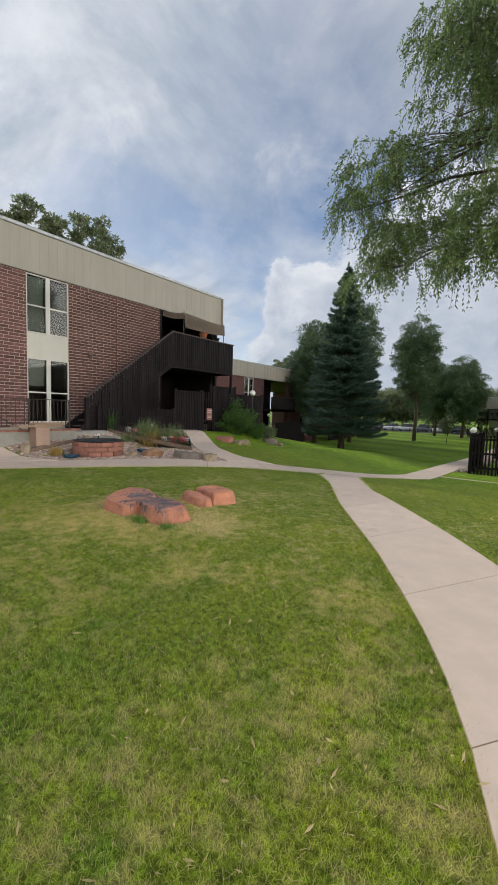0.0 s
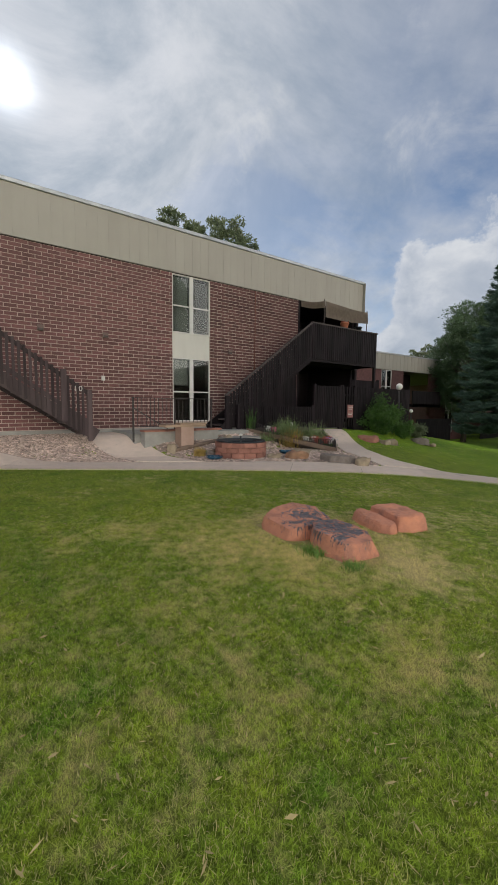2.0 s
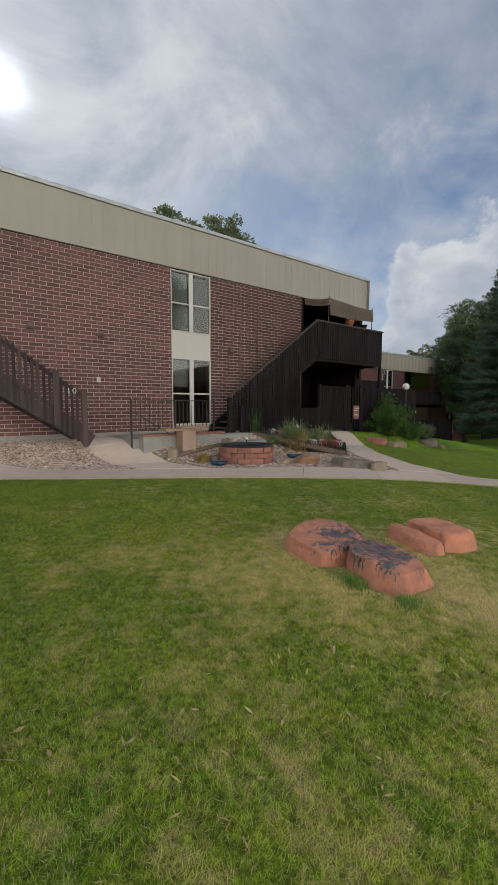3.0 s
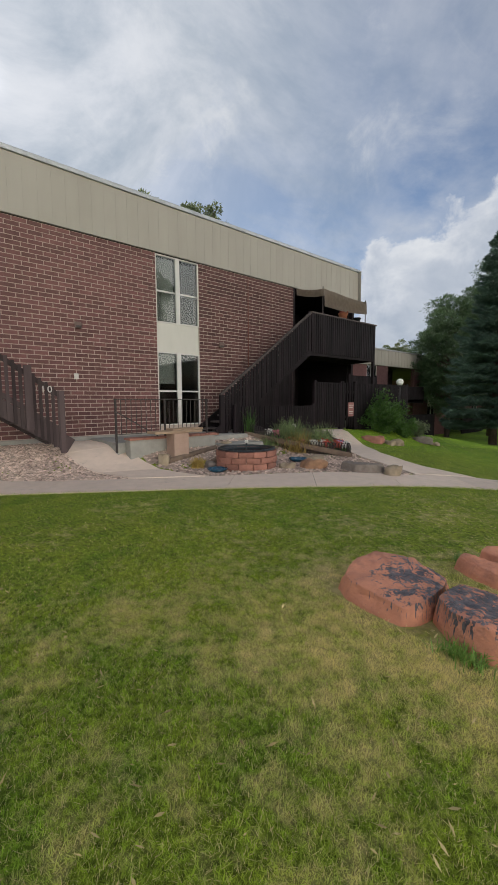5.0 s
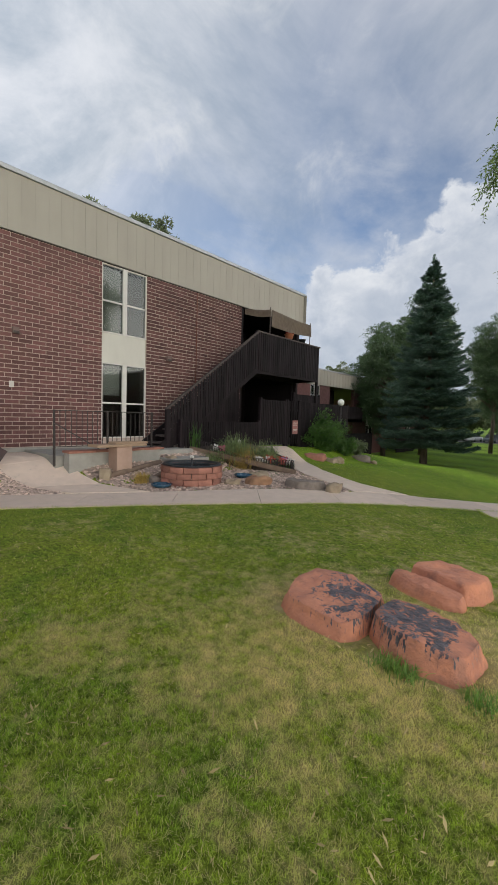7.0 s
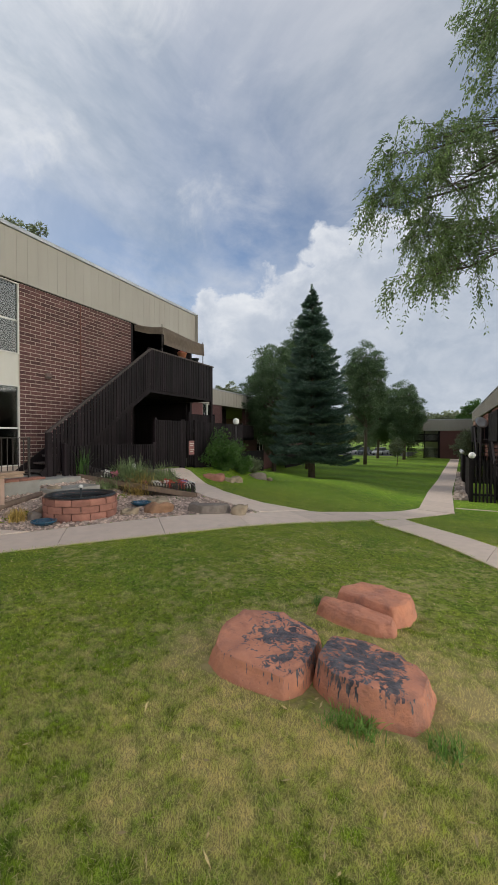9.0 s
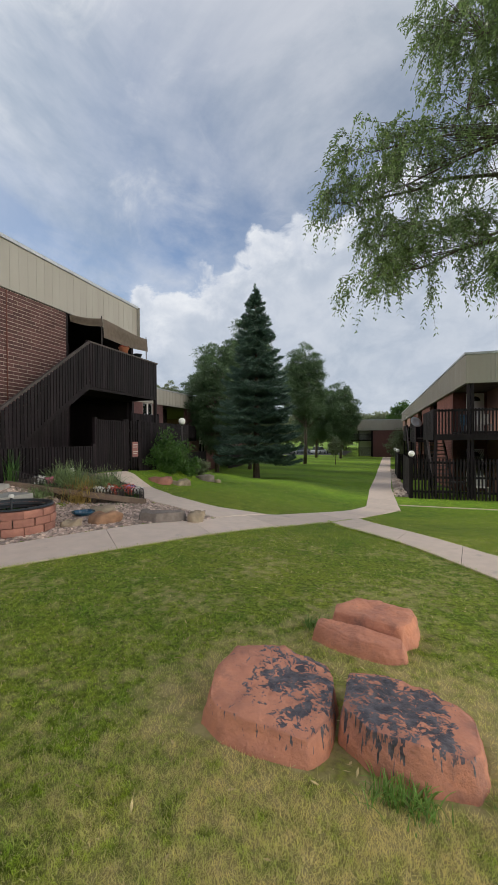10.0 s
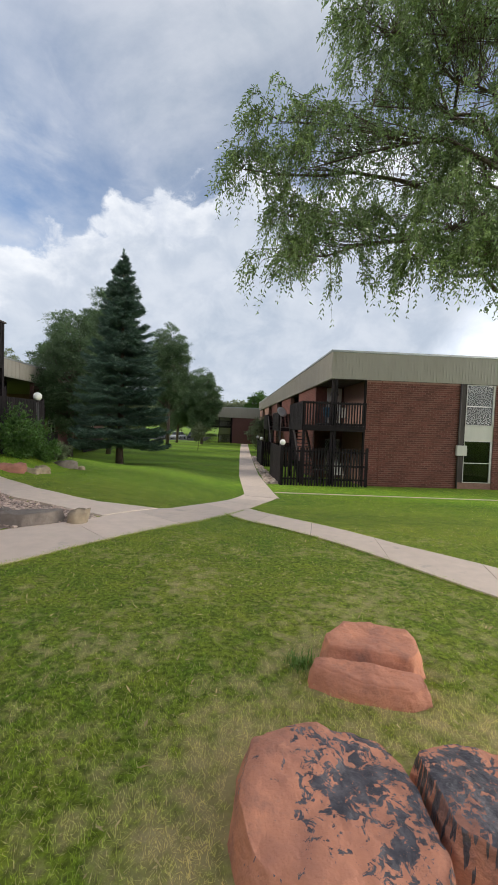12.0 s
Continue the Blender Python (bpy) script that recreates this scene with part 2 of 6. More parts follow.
def boxed(x0, y0, z0, x1, y1, z1, bevel=0.0):
    bm = bmesh.new()
    box(bm, min(x0, x1), min(y0, y1), min(z0, z1), max(x0, x1), max(y0, y1), max(z0, z1))
    if bevel:
        bmesh.ops.bevel(bm, geom=bm.edges[:], offset=bevel, segments=2, affect="EDGES", profile=0.5)
    return bm


def beam(bm, a, b, w, h, up=(0, 0, 1)):
    """A bar from a to b, w across and h deep along up."""
    a, b, up = Vector(a), Vector(b), Vector(up)
    d = (b - a).normalized()
    s = d.cross(up).normalized() * w / 2
    u = s.cross(d).normalized() * h / 2
    v = [bm.verts.new(p + i * s + j * u) for p in (a, b) for i, j in ((-1, -1), (1, -1), (1, 1), (-1, 1))]
    for q in ((3, 2, 1, 0), (4, 5, 6, 7), (0, 1, 5, 4), (1, 2, 6, 5), (2, 3, 7, 6), (3, 0, 4, 7)):
        bm.faces.new([v[i] for i in q])
    return bm


def bar(a, b, w, h, up=(0, 0, 1)):
    bm = beam(bmesh.new(), a, b, w, h, up)
    bmesh.ops.recalc_face_normals(bm, faces=bm.faces[:])
    return bm


def tube(pts, radii, n=8, bm=None):
    """A tapered tube through points."""
    bm = bm or bmesh.new()
    rings = []
    for i, p in enumerate(pts):
        p = Vector(p)
        d = (Vector(pts[min(i + 1, len(pts) - 1)]) - Vector(pts[max(i - 1, 0)])).normalized()
        s = d.cross(Vector((0.3, 0.9, 0.2))).normalized()
        u = s.cross(d)
        rings.append([bm.verts.new(p + float(radii[i]) * (math.cos(t) * s + math.sin(t) * u)) for t in (2 * math.pi * k / n for k in range(n))])
    for r, q in zip(rings, rings[1:]):
        for k in range(n):
            bm.faces.new((r[k], r[(k + 1) % n], q[(k + 1) % n], q[k])).smooth = True
    bm.faces.new(rings[0])
    bm.faces.new(rings[-1][::-1])
    bmesh.ops.recalc_face_normals(bm, faces=bm.faces[:])
    return bm


def lathe(profile, at=(0, 0, 0), n=24):
    """A turned body from (radius, height) pairs; a radius of 0 closes it."""
    bm = bmesh.new()
    at = Vector(at)
    rings = [[bm.verts.new(at + Vector((r * math.cos(2 * math.pi * k / n), r * math.sin(2 * math.pi * k / n), z))) for k in range(n)] if r > 0 else [bm.verts.new(at + Vector((0, 0, z)))] for r, z in profile]
    for r, q in zip(rings, rings[1:]):
        for k in range(n):
            a, b = r[k % len(r)], r[(k + 1) % n % len(r)]
            c, d = q[(k + 1) % n % len(q)], q[k % len(q)]
            f = list(dict.fromkeys((a, b, c, d)))
            if len(f) > 2:
                bm.faces.new(f).smooth = True
    bmesh.ops.recalc_face_normals(bm, faces=bm.faces[:])
    return bm


def mesh_of(name, bm, mat):
    me = bpy.data.meshes.new(name)
    bm.to_mesh(me)
    bm.free()
    if mat:
        me.materials.append(mat)
    return me


def thing(name, at, label, category, group="", kind=""):
    ob = new(name)
    ob.location = at
    ob.empty_display_size = 0.2
    return tagged(ob, label, category, group, kind)


def solo(name, bm, mat, label, category, group="", kind=""):
    return tagged(new(name, mesh_of(name, bm, mat)), label, category, group, kind)


def under(ob, parent):
    ob.parent = parent
    if parent.type == "EMPTY":
        ob.matrix_parent_inverse = Matrix.Translation(parent.location).inverted()
    return ob


def part(name, bm, mat, parent, label="", kind=""):
    """One mesh object, in the world's coordinates, under a thing or a part."""
    ob = new(name, mesh_of(name, bm, mat))
    under(ob, parent)
    return tagged(ob, label, kind=kind)


def raw_mesh(name, co, faces_n, mat, smooth=False):
    """A mesh from an array of corner places, faces_n corners to a face."""
    co = np.asarray(co, np.float32).reshape(-1, 3)
    nf = len(co) // faces_n
    me = bpy.data.meshes.new(name)
    me.vertices.add(len(co))
    me.vertices.foreach_set("co", co.ravel())
    me.loops.add(len(co))
    me.loops.foreach_set("vertex_index", np.arange(len(co), dtype=np.int32))
    me.polygons.add(nf)
    me.polygons.foreach_set("loop_start", np.arange(nf, dtype=np.int32) * faces_n)
    me.polygons.foreach_set("loop_total", np.full(nf, faces_n, np.int32))
    me.update(calc_edges=True)
    me.materials.append(mat)
    return me


def sticks(name, chains, mat):
    """Three-sided rods through chains of (points, radii), as one mesh; quick for thousands of twigs."""
    quads = []
    for pts, radii in chains:
        pts = np.asarray(pts, float)
        d = pts[-1] - pts[0]
        d = d / (np.linalg.norm(d) + 1e-9)
        s = np.cross(d, (0.31, 0.87, 0.38))
        s /= np.linalg.norm(s) + 1e-9
        u = np.cross(s, d)
        corners = [math.cos(a) * s + math.sin(a) * u for a in (0, 2.094, 4.189)]
        for i in range(len(pts) - 1):
            for k in range(3):
                a, b = corners[k], corners[(k + 1) % 3]
                quads.append((pts[i] + a * radii[i], pts[i] + b * radii[i], pts[i + 1] + b * radii[i + 1], pts[i + 1] + a * radii[i + 1]))
    return raw_mesh(name, np.array(quads), 4, mat)


# ---- the lie of the land: three profiles along y, blended across x ----
LAND_Y = [-60, 1, 5, 8.5, 12, 16.5, 22, 28, 36, 55, 140]
LAND_RIGHT = [-0.28, -0.29, -0.3, -0.38, -0.84, -1.32, -1.56, -1.78, -2.02, -2.1, -2.1]
LAND_MID = [-0.27, -0.27, -0.26, -0.2, -0.24, -0.56, -0.98, -1.5, -1.95, -2.1, -2.1]
LAND_LEFT = [0.22, 0.22, 0.22, 0.22, 0.2, 0.0, -0.7, -1.55, -1.95, -2.1, -2.1]
LAND_D = np.arange(-60, 140.1, 0.25)


def _profile(z):
    return np.convolve(np.pad(np.interp(LAND_D, LAND_Y, z), 6, mode="edge"), np.ones(13) / 13, "valid")


P_RIGHT, P_MID, P_LEFT = _profile(LAND_RIGHT), _profile(LAND_MID), _profile(LAND_LEFT)


def land(x, y):
    x, y = np.asarray(x, float), np.asarray(y, float)
    u = np.clip((x + 9.5) / 5.0, 0, 1)
    w = np.clip((-10.3 - np.clip((5.5 - y) * 0.5, 0, 1.0) - x) / 1.7, 0, 1)
    u, w = u * u * (3 - 2 * u), w * w * (3 - 2 * w)
    r, m, l = (np.interp(y, LAND_D, p) for p in (P_RIGHT, P_MID, P_LEFT))
    return (m + (r - m) * u) * (1 - w) + l * w


def gz(x, y):
    return float(land(x, y))

# ---- ground: one sheet to the horizon, concrete walks laid on it ----
ROCKS_AT = (-4.2, 3.75, -0.3)


def lawn_material(name, rough, bump, k=1.0, blades=False):
    mat = surface(name, (0.185 * k, 0.215 * k, 0.021 * k), (0.085 * k, 0.145 * k, 0.013 * k), scale=3.0, rough=rough, bump=bump, bump_scale=70, big=0.35, depth=0.03, spec=0.25)
    nt = mat.node_tree
    N, L = nt.nodes.new, nt.links.new
    bsdf = nt.nodes["Principled BSDF"]
    geo = N("ShaderNodeNewGeometry")
    green = bsdf.inputs["Base Color"].links[0].from_socket

    def tex(s, d, off):
        mp, n = N("ShaderNodeMapping"), N("ShaderNodeTexNoise")
        mp.inputs["Location"].default_value = off
        L(geo.outputs["Position"], mp.inputs[0])
        L(mp.outputs[0], n.inputs["Vector"])
        n.inputs["Scale"].default_value, n.inputs["Detail"].default_value = s, d
        return n.outputs["Fac"]

    def op(kind, a, b):
        n = N("ShaderNodeMath")
        n.operation = kind
        for i, v in enumerate((a, b)):
            if isinstance(v, (int, float)):
                n.inputs[i].default_value = v
            else:
                L(v, n.inputs[i])
        return n.outputs[0]

    def ramp(v, lo, hi, a=0.0, b=1.0):
        n = N("ShaderNodeMapRange")
        for i, q in enumerate((lo, hi, a, b)):
            n.inputs[i + 1].default_value = q
        L(v, n.inputs[0])
        return n.outputs[0]

    # straw-coloured patches of its own shape, most of them round the boulders
    off = N("ShaderNodeVectorMath")
    off.operation = "DISTANCE"
    off.inputs[1].default_value = ROCKS_AT
    L(geo.outputs["Position"], off.inputs[0])
    ring = op("ADD", op("ADD", ramp(off.outputs["Value"], 0.6, 1.5, 0.13, 0.0), ramp(off.outputs["Value"], 1.0, 3.6, 0.075, 0.0)), ramp(off.outputs["Value"], 4.5, 9.0, 0.0, -0.2))
    patch = ramp(op("ADD", op("ADD", op("MULTIPLY", tex(1.1, 5, (4, 1, 0)), 0.45), op("MULTIPLY", tex(9.0, 8, (1, 7, 0)), 0.55)), ring), 0.525, 0.74)
    mx = N("ShaderNodeMix")
    mx.data_type = "RGBA"
    L(op("MULTIPLY", patch, 0.85), mx.inputs[0])
    # tufts of their own shade; beyond the walks broad mowing bands, some tree shade painted in
    bands = N("ShaderNodeTexWave")
    bands.bands_direction = "Y"
    turn = N("ShaderNodeMapping")
    turn.inputs["Rotation"].default_value = (0, 0, 0.35)
    L(geo.outputs["Position"], turn.inputs[0])
    L(turn.outputs[0], bands.inputs["Vector"])
    bands.inputs["Scale"].default_value, bands.inputs["Distortion"].default_value = 0.045, 2.5
    away = ramp(off.outputs["Value"], 8.0, 14.0)
    value = op("ADD", ramp(tex(30, 3, (3, 3, 0)), 0.32, 0.68, 0.5, 1.4), op("MULTIPLY", away, ramp(bands.outputs["Fac"], 0, 1, -0.22, 0.18)))
    tufts = N("ShaderNodeHueSaturation")
    L(value, tufts.inputs["Value"])
    L(green, tufts.inputs["Color"])
    lush = N("ShaderNodeMix")
    lush.data_type, lush.blend_type = "RGBA", "MULTIPLY"
    L(away, lush.inputs[0])
    L(tufts.outputs[0], lush.inputs[6])
    lush.inputs[7].default_value = (0.92, 1.15, 0.75, 1)
    L(lush.outputs[2], mx.inputs[6])
    mx.inputs[7].default_value = (0.38 * k, 0.315 * k, 0.14 * k, 1) if blades else (0.5, 0.4, 0.2, 1)
    if blades:
        # single dead blades among the green ones
        pick = N("ShaderNodeMix")
        pick.data_type = "RGBA"
        L(ramp(geo.outputs["Random Per Island"], 0.72, 0.95, 0.0, 0.85), pick.inputs[0])
        L(mx.outputs[2], pick.inputs[6])
        pick.inputs[7].default_value = (0.72, 0.6, 0.3, 1)
        L(pick.outputs[2], bsdf.inputs["Base Color"])
    else:
        L(mx.outputs[2], bsdf.inputs["Base Color"])
    return mat


M_LAWN = lawn_material("lawn", 0.95, 0.8, 1.25)
M_BLADE = lawn_material("grass_blades", 0.6, 0, 2.5, True)


def let_light_through(mat, share):
    nt = mat.node_tree
    bsdf = nt.nodes["Principled BSDF"]
    tl, mx = nt.nodes.new("ShaderNodeBsdfTranslucent"), nt.nodes.new("ShaderNodeMixShader")
    nt.links.new(bsdf.inputs["Base Color"].links[0].from_socket, tl.inputs[0])
    mx.inputs[0].default_value = share
    nt.links.new(bsdf.outputs[0], mx.inputs[1])
    nt.links.new(tl.outputs[0], mx.inputs[2])
    nt.links.new(mx.outputs[0], nt.nodes["Material Output"].inputs[0])


let_light_through(M_BLADE, 0.4)


def build_ground():
    def axis(lo, a, b, hi, fine):
        inner = np.arange(a, b + fine / 2, fine)
        out_lo = a - np.geomspace(1, a - lo + 1, 14)[::-1] + 1
        out_hi = b + np.geomspace(1, hi - b + 1, 14) - 1
        return np.r_[out_lo[:-1], inner, out_hi[1:]]

    xs, ys = axis(-1500, -28, 24, 1500, 0.4), axis(-1500, -14, 84, 1800, 0.4)
    X, Y = np.meshgrid(xs, ys, indexing="ij")
    Z = land(X, Y)
    co = np.stack([X, Y, Z], -1).reshape(-1, 3)
    n = len(ys)
    i, j = np.meshgrid(np.arange(len(xs) - 1), np.arange(n - 1), indexing="ij")
    a = (i * n + j).ravel()
    faces = np.stack([a, a + n, a + n + 1, a + 1], 1)
    me = bpy.data.meshes.new("ground")
    me.from_pydata(co.tolist(), [], faces.tolist())
    me.materials.append(M_LAWN)
    tagged(new("ground", me), "mown lawn with green and straw-coloured patches", "lawn", kind="structure")


build_ground()


def resample(pts, n):
    pts = np.asarray(pts, float)
    d = np.r_[0, np.cumsum(np.linalg.norm(np.diff(pts, axis=0), axis=1))]
    t = np.linspace(0, d[-1], n)
    return np.stack([np.interp(t, d, pts[:, k]) for k in (0, 1)], 1)


def slab_walk(left, right, slabs, lift, label, gap=0.005, mat=None):
    """A walk of cast slabs between two edges, each slab a piece of its own, on a bed of soil."""
    sub = 3
    mid = np.mean([left[0], right[0]], axis=0)
    walk_thing = thing("pavement", (mid[0], mid[1], gz(*mid)), label, "walkway", kind="structure")
    l, r = resample(left, slabs * sub + 1), resample(right, slabs * sub + 1)
    bed = bmesh.new()
    rows = [[bed.verts.new((*p, gz(*p) + lift - 0.012)) for p in (a, a * 0.5 + b * 0.5, b)] for a, b in zip(l, r)]
    for q, s in zip(rows, rows[1:]):
        for k in (0, 1):
            bed.faces.new((q[k], q[k + 1], s[k + 1], s[k]))
    bmesh.ops.recalc_face_normals(bed, faces=bed.faces[:])
    part("bed", bed, M_JOINT, walk_thing)
    for i in range(slabs):
        bm = bmesh.new()
        top, low = [], []
        for k in range(sub + 1):
            a, b = l[i * sub + k], r[i * sub + k]
            nxt = l[min(i * sub + k + 1, len(l) - 1)] - l[max(i * sub + k - 1, 0)]
            nxt = nxt / (np.linalg.norm(nxt) + 1e-9)
            shift = gap if k == 0 else -gap if k == sub else 0
            row = [a + nxt * shift, a * 0.5 + b * 0.5 + nxt * shift, b + nxt * shift]
            top.append([bm.verts.new((*p, gz(*p) + lift)) for p in row])
            low.append([bm.verts.new((*p, gz(*p) + lift - 0.09)) for p in row])
        for k in range(sub):
            for c in (0, 1):
                bm.faces.new((top[k][c], top[k][c + 1], top[k + 1][c + 1], top[k + 1][c]))
            bm.faces.new((top[k][0], top[k + 1][0], low[k + 1][0], low[k][0]))
            bm.faces.new((top[k][2], low[k][2], low[k + 1][2], top[k + 1][2]))
        for e in (0, sub):
            for c in (0, 1):
                bm.faces.new((top[e][c], low[e][c], low[e][c + 1], top[e][c + 1]))
        bmesh.ops.recalc_face_normals(bm, faces=bm.faces[:])
        part("slab", bm, mat or M_CONCRETE, walk_thing)
    return walk_thing


# edges of the walks: the side towards the brick building first
EDGE_GARDEN = [(-22.6, -13.4), (-12.06, 1.6), (-9.35, 5.51), (-7.91, 7.82), (-7.14, 8.63), (-6.79, 9.9), (-6.22, 10.7), (-5.04, 14.74), (-4.4, 17.3)]
EDGE_LAWN = [(-21.7, -14), (-11.2, 1.0), (-8.49, 4.91), (-7.19, 6.72), (-6.45, 7.86), (-5.5, 9.42), (-4.95, 10.9), (-4.3, 13.2), (-3.3, 16.3)]
PATH_LEFT = [(0.45, -14), (0.3, -2), (0.12, 1), (-0.01, 1.75), (-0.26, 2.42), (-0.58, 3.08), (-1.3, 4.33), (-2.48, 6.15), (-3.6, 8.2), (-4.72, 9.95), (-5.1, 11)]
PATH_RIGHT = [(1.75, -14), (1.6, -2), (1.1, 2), (0.6, 3.2), (-0.22, 4.61), (-0.76, 5.44), (-1.84, 6.92), (-2.6, 7.95), (-3.4, 9.65), (-4.05, 11.3), (-4.55, 12.7)]
FAR_LEFT = [(-4.4, 16.7), (-4.41, 25.1), (-3.9, 45), (-3.3, 64), (-3.1, 71)]
FAR_RIGHT = [(-3.25, 16.1), (-3.25, 25.7), (-2.7, 45), (-2.1, 65), (-1.9, 71)]
GATE_LEFT = [(-7.05, 9.0), (-8.9, 9.8), (-11.1, 11.66), (-12.05, 12.1)]
GATE_RIGHT = [(-6.4, 10.4), (-7.64, 10.2), (-9.0, 10.9), (-10.5, 12.4), (-12.05, 13.3)]
DOOR_LEFT = [(-13.35, 3.4), (-12.5, 3.55), (-10.2, 4.3)]
DOOR_RIGHT = [(-13.35, 4.68), (-11.8, 4.85), (-9.4, 5.42)]
slab_walk(EDGE_GARDEN, EDGE_LAWN, 23, 0.018, "pale concrete walk of cast slabs")
slab_walk(PATH_LEFT, PATH_RIGHT, 18, 0.022, "pale concrete garden walk of cast slabs, curving over the lawn")
slab_walk(FAR_LEFT, FAR_RIGHT, 30, 0.026, "long straight concrete walk between the lawn and the fences")
slab_walk([(-3.2, 18.2), (4, 17.75), (12, 17.3)], [(-3.2, 18.05), (4, 17.6), (12, 17.15)], 8, 0.02, "narrow concrete mowing strip across the lawn")
slab_walk(GATE_LEFT, GATE_RIGHT, 4, 0.03, "concrete walk to the dark garden gate")
slab_walk(DOOR_LEFT, DOOR_RIGHT, 3, 0.03, "concrete walk to the front door")

# ---- brick walls ----
BL, BH, BJ = 0.305, 0.1016, 0.019


def brick_cells(u0, u1, z0, z1):
    rows = int(round((z1 - z0) / BH))
    for r in range(rows):
        z = z0 + r * BH
        u = u0 - (BL / 2 if r % 2 else 0)
        while u < u1 - 0.02:
            a, b = max(u, u0), min(u + BL, u1)
            if b - a > 0.03:
                yield a + BJ / 2, b - BJ / 2, z + BJ / 2, z + BH - BJ / 2
            u += BL


def brick_boxes(cells, plane, axis, out, depth=0.012):
    """Corner places of bricks that stand proud of a wall: axis 'y' runs along a wall at x = plane, out is the side they face."""
    a = np.array(list(cells))
    jit = (np.random.rand(len(a)) - 0.5) * 0.005
    f, b = plane + out * (depth + jit), np.full(len(a), plane - out * 0.01)
    u0, u1, z0, z1 = a.T

    def p(u, w, z):
        return np.stack([w, u, z] if axis == "y" else [u, w, z], -1)

    # corners are shared inside one brick, so that every brick is one island
    me_co = np.stack([p(u0, f, z0), p(u1, f, z0), p(u1, f, z1), p(u0, f, z1), p(u0, b, z0), p(u1, b, z0), p(u1, b, z1), p(u0, b, z1)], 1)
    return me_co


def brick_mesh(name, co, mat):
    n = len(co)
    quads = np.array([(0, 1, 2, 3), (3, 2, 6, 7), (4, 5, 1, 0), (0, 3, 7, 4), (1, 5, 6, 2)])
    faces = (np.arange(n)[:, None, None] * 8 + quads[None]).reshape(-1, 4)
    me = bpy.data.meshes.new(name)
    me.from_pydata(co.reshape(-1, 3).tolist(), [], faces.tolist())
    me.materials.append(mat)
    return me


def brick_face(parent, plane, axis, out, u0, u1, z0, z1, mat, near=None):
    """Bricks on one wall; those inside near = (u0, u1, z0, z1) are objects of their own, the rest one mesh."""
    cells = list(brick_cells(u0, u1, z0, z1))
    apart = [c for c in cells if near and near[0] <= c[0] and c[1] <= near[1] and near[2] <= c[2] and c[3] <= near[3]][:300]
    chosen = set(apart)
    rest = [c for c in cells if c not in chosen]
    if rest:
        ob = new("bricks", brick_mesh("bricks", brick_boxes(rest, plane, axis, out), mat))
        tagged(under(ob, parent), kind="stuff")
    return apart


def single_bricks(cells, parent, plane, axis, out, mat):
    shapes = {}
    for a, b, z0, z1 in cells:
        key = round(b - a, 3)
        if key not in shapes:
            co = brick_boxes([(-(b - a) / 2, (b - a) / 2, -(z1 - z0) / 2, (z1 - z0) / 2)], 0, axis, out)
            shapes[key] = brick_mesh("brick", co, mat)
        ob = new("brick", shapes[key])
        w = plane + random.uniform(-0.002, 0.002)
        u, z = (a + b) / 2, (z0 + z1) / 2
        ob.location = (w, u, z) if axis == "y" else (u, w, z)
        under(ob, parent)


def fascia(parent, x0, x1, y0, y1, z0, z1, pitch, rib=0.012, wide=0.18):
    """A metal fascia band round a flat roof: a box with upright ribs and a drip cap."""
    bm = boxed(x0, y0, z0, x1, y1, z1)
    for y in np.arange(y0 + pitch / 2, y1, pitch):
        for x, s in ((x0, -1), (x1, 1)):
            box(bm, min(x, x + s * rib), y - pitch * wide, z0 + 0.01, max(x, x + s * rib), y + pitch * wide, z1 - 0.01)
    for x in np.arange(x0 + pitch / 2, x1, pitch):
        for y, s in ((y0, -1), (y1, 1)):
            box(bm, x - pitch * wide, min(y, y + s * rib), z0 + 0.01, x + pitch * wide, max(y, y + s * rib), z1 - 0.01)
    part("fascia", bm, M_FASCIA, parent, "ribbed beige metal fascia")
    cap = boxed(x0 - 0.05, y0 - 0.05, z1 - 0.05, x1 + 0.05, y1 + 0.05, z1 + 0.06, 0.015)
    part("roof_edge", cap, M_CAP, parent, "grey metal roof edge")


def window_unit(parent, plane, axis, out, u0, u1, z0, z1, sash=True, name="window", split=0.5):
    """Two sashes side by side in a white frame, each cut by a meeting rail; set 5 cm back into the wall."""
    def B(a, b, d0, d1, c, d, bevel=0.004):
        w0, w1 = plane + out * d0, plane + out * d1
        return boxed(w0, a, c, w1, b, d, bevel) if axis == "y" else boxed(a, w0, c, b, w1, d, bevel)

    f = 0.03
    frame_bm = bmesh.new()
    mid = u0 + (u1 - u0) * split
    for a, b, c, d in ((u0, u0 + f, z0, z1), (u1 - f, u1, z0, z1), (u0 + f, u1 - f, z1 - f, z1), (u0 + f, u1 - f, z0, z0 + f), (mid - 0.065, mid + 0.065, z0 + f, z1 - f)):
        t = B(a, b, -0.09, -0.005, c, d, 0)
        me = bpy.data.meshes.new("t")
        t.to_mesh(me)
        frame_bm.from_mesh(me)
        bpy.data.meshes.remove(me)
        t.free()
    win = part(name, frame_bm, M_WHITE, parent, "white framed double window")
    for a, b in ((u0 + f, mid - 0.065), (mid + 0.065, u1 - f)):
        zm = z0 + (z1 - z0) * 0.47
        if sash:
            part("meeting_rail", B(a, b, -0.075, -0.03, zm - 0.022, zm + 0.022), M_WHITE, win)
        for c, d in ((z0 + f, zm - 0.025), (zm + 0.025, z1 - f)):
            ob = part("pane", B(a, b, -0.055, -0.049, c, d, 0), M_GLASS, win)
            ob.visible_shadow = False
    return win

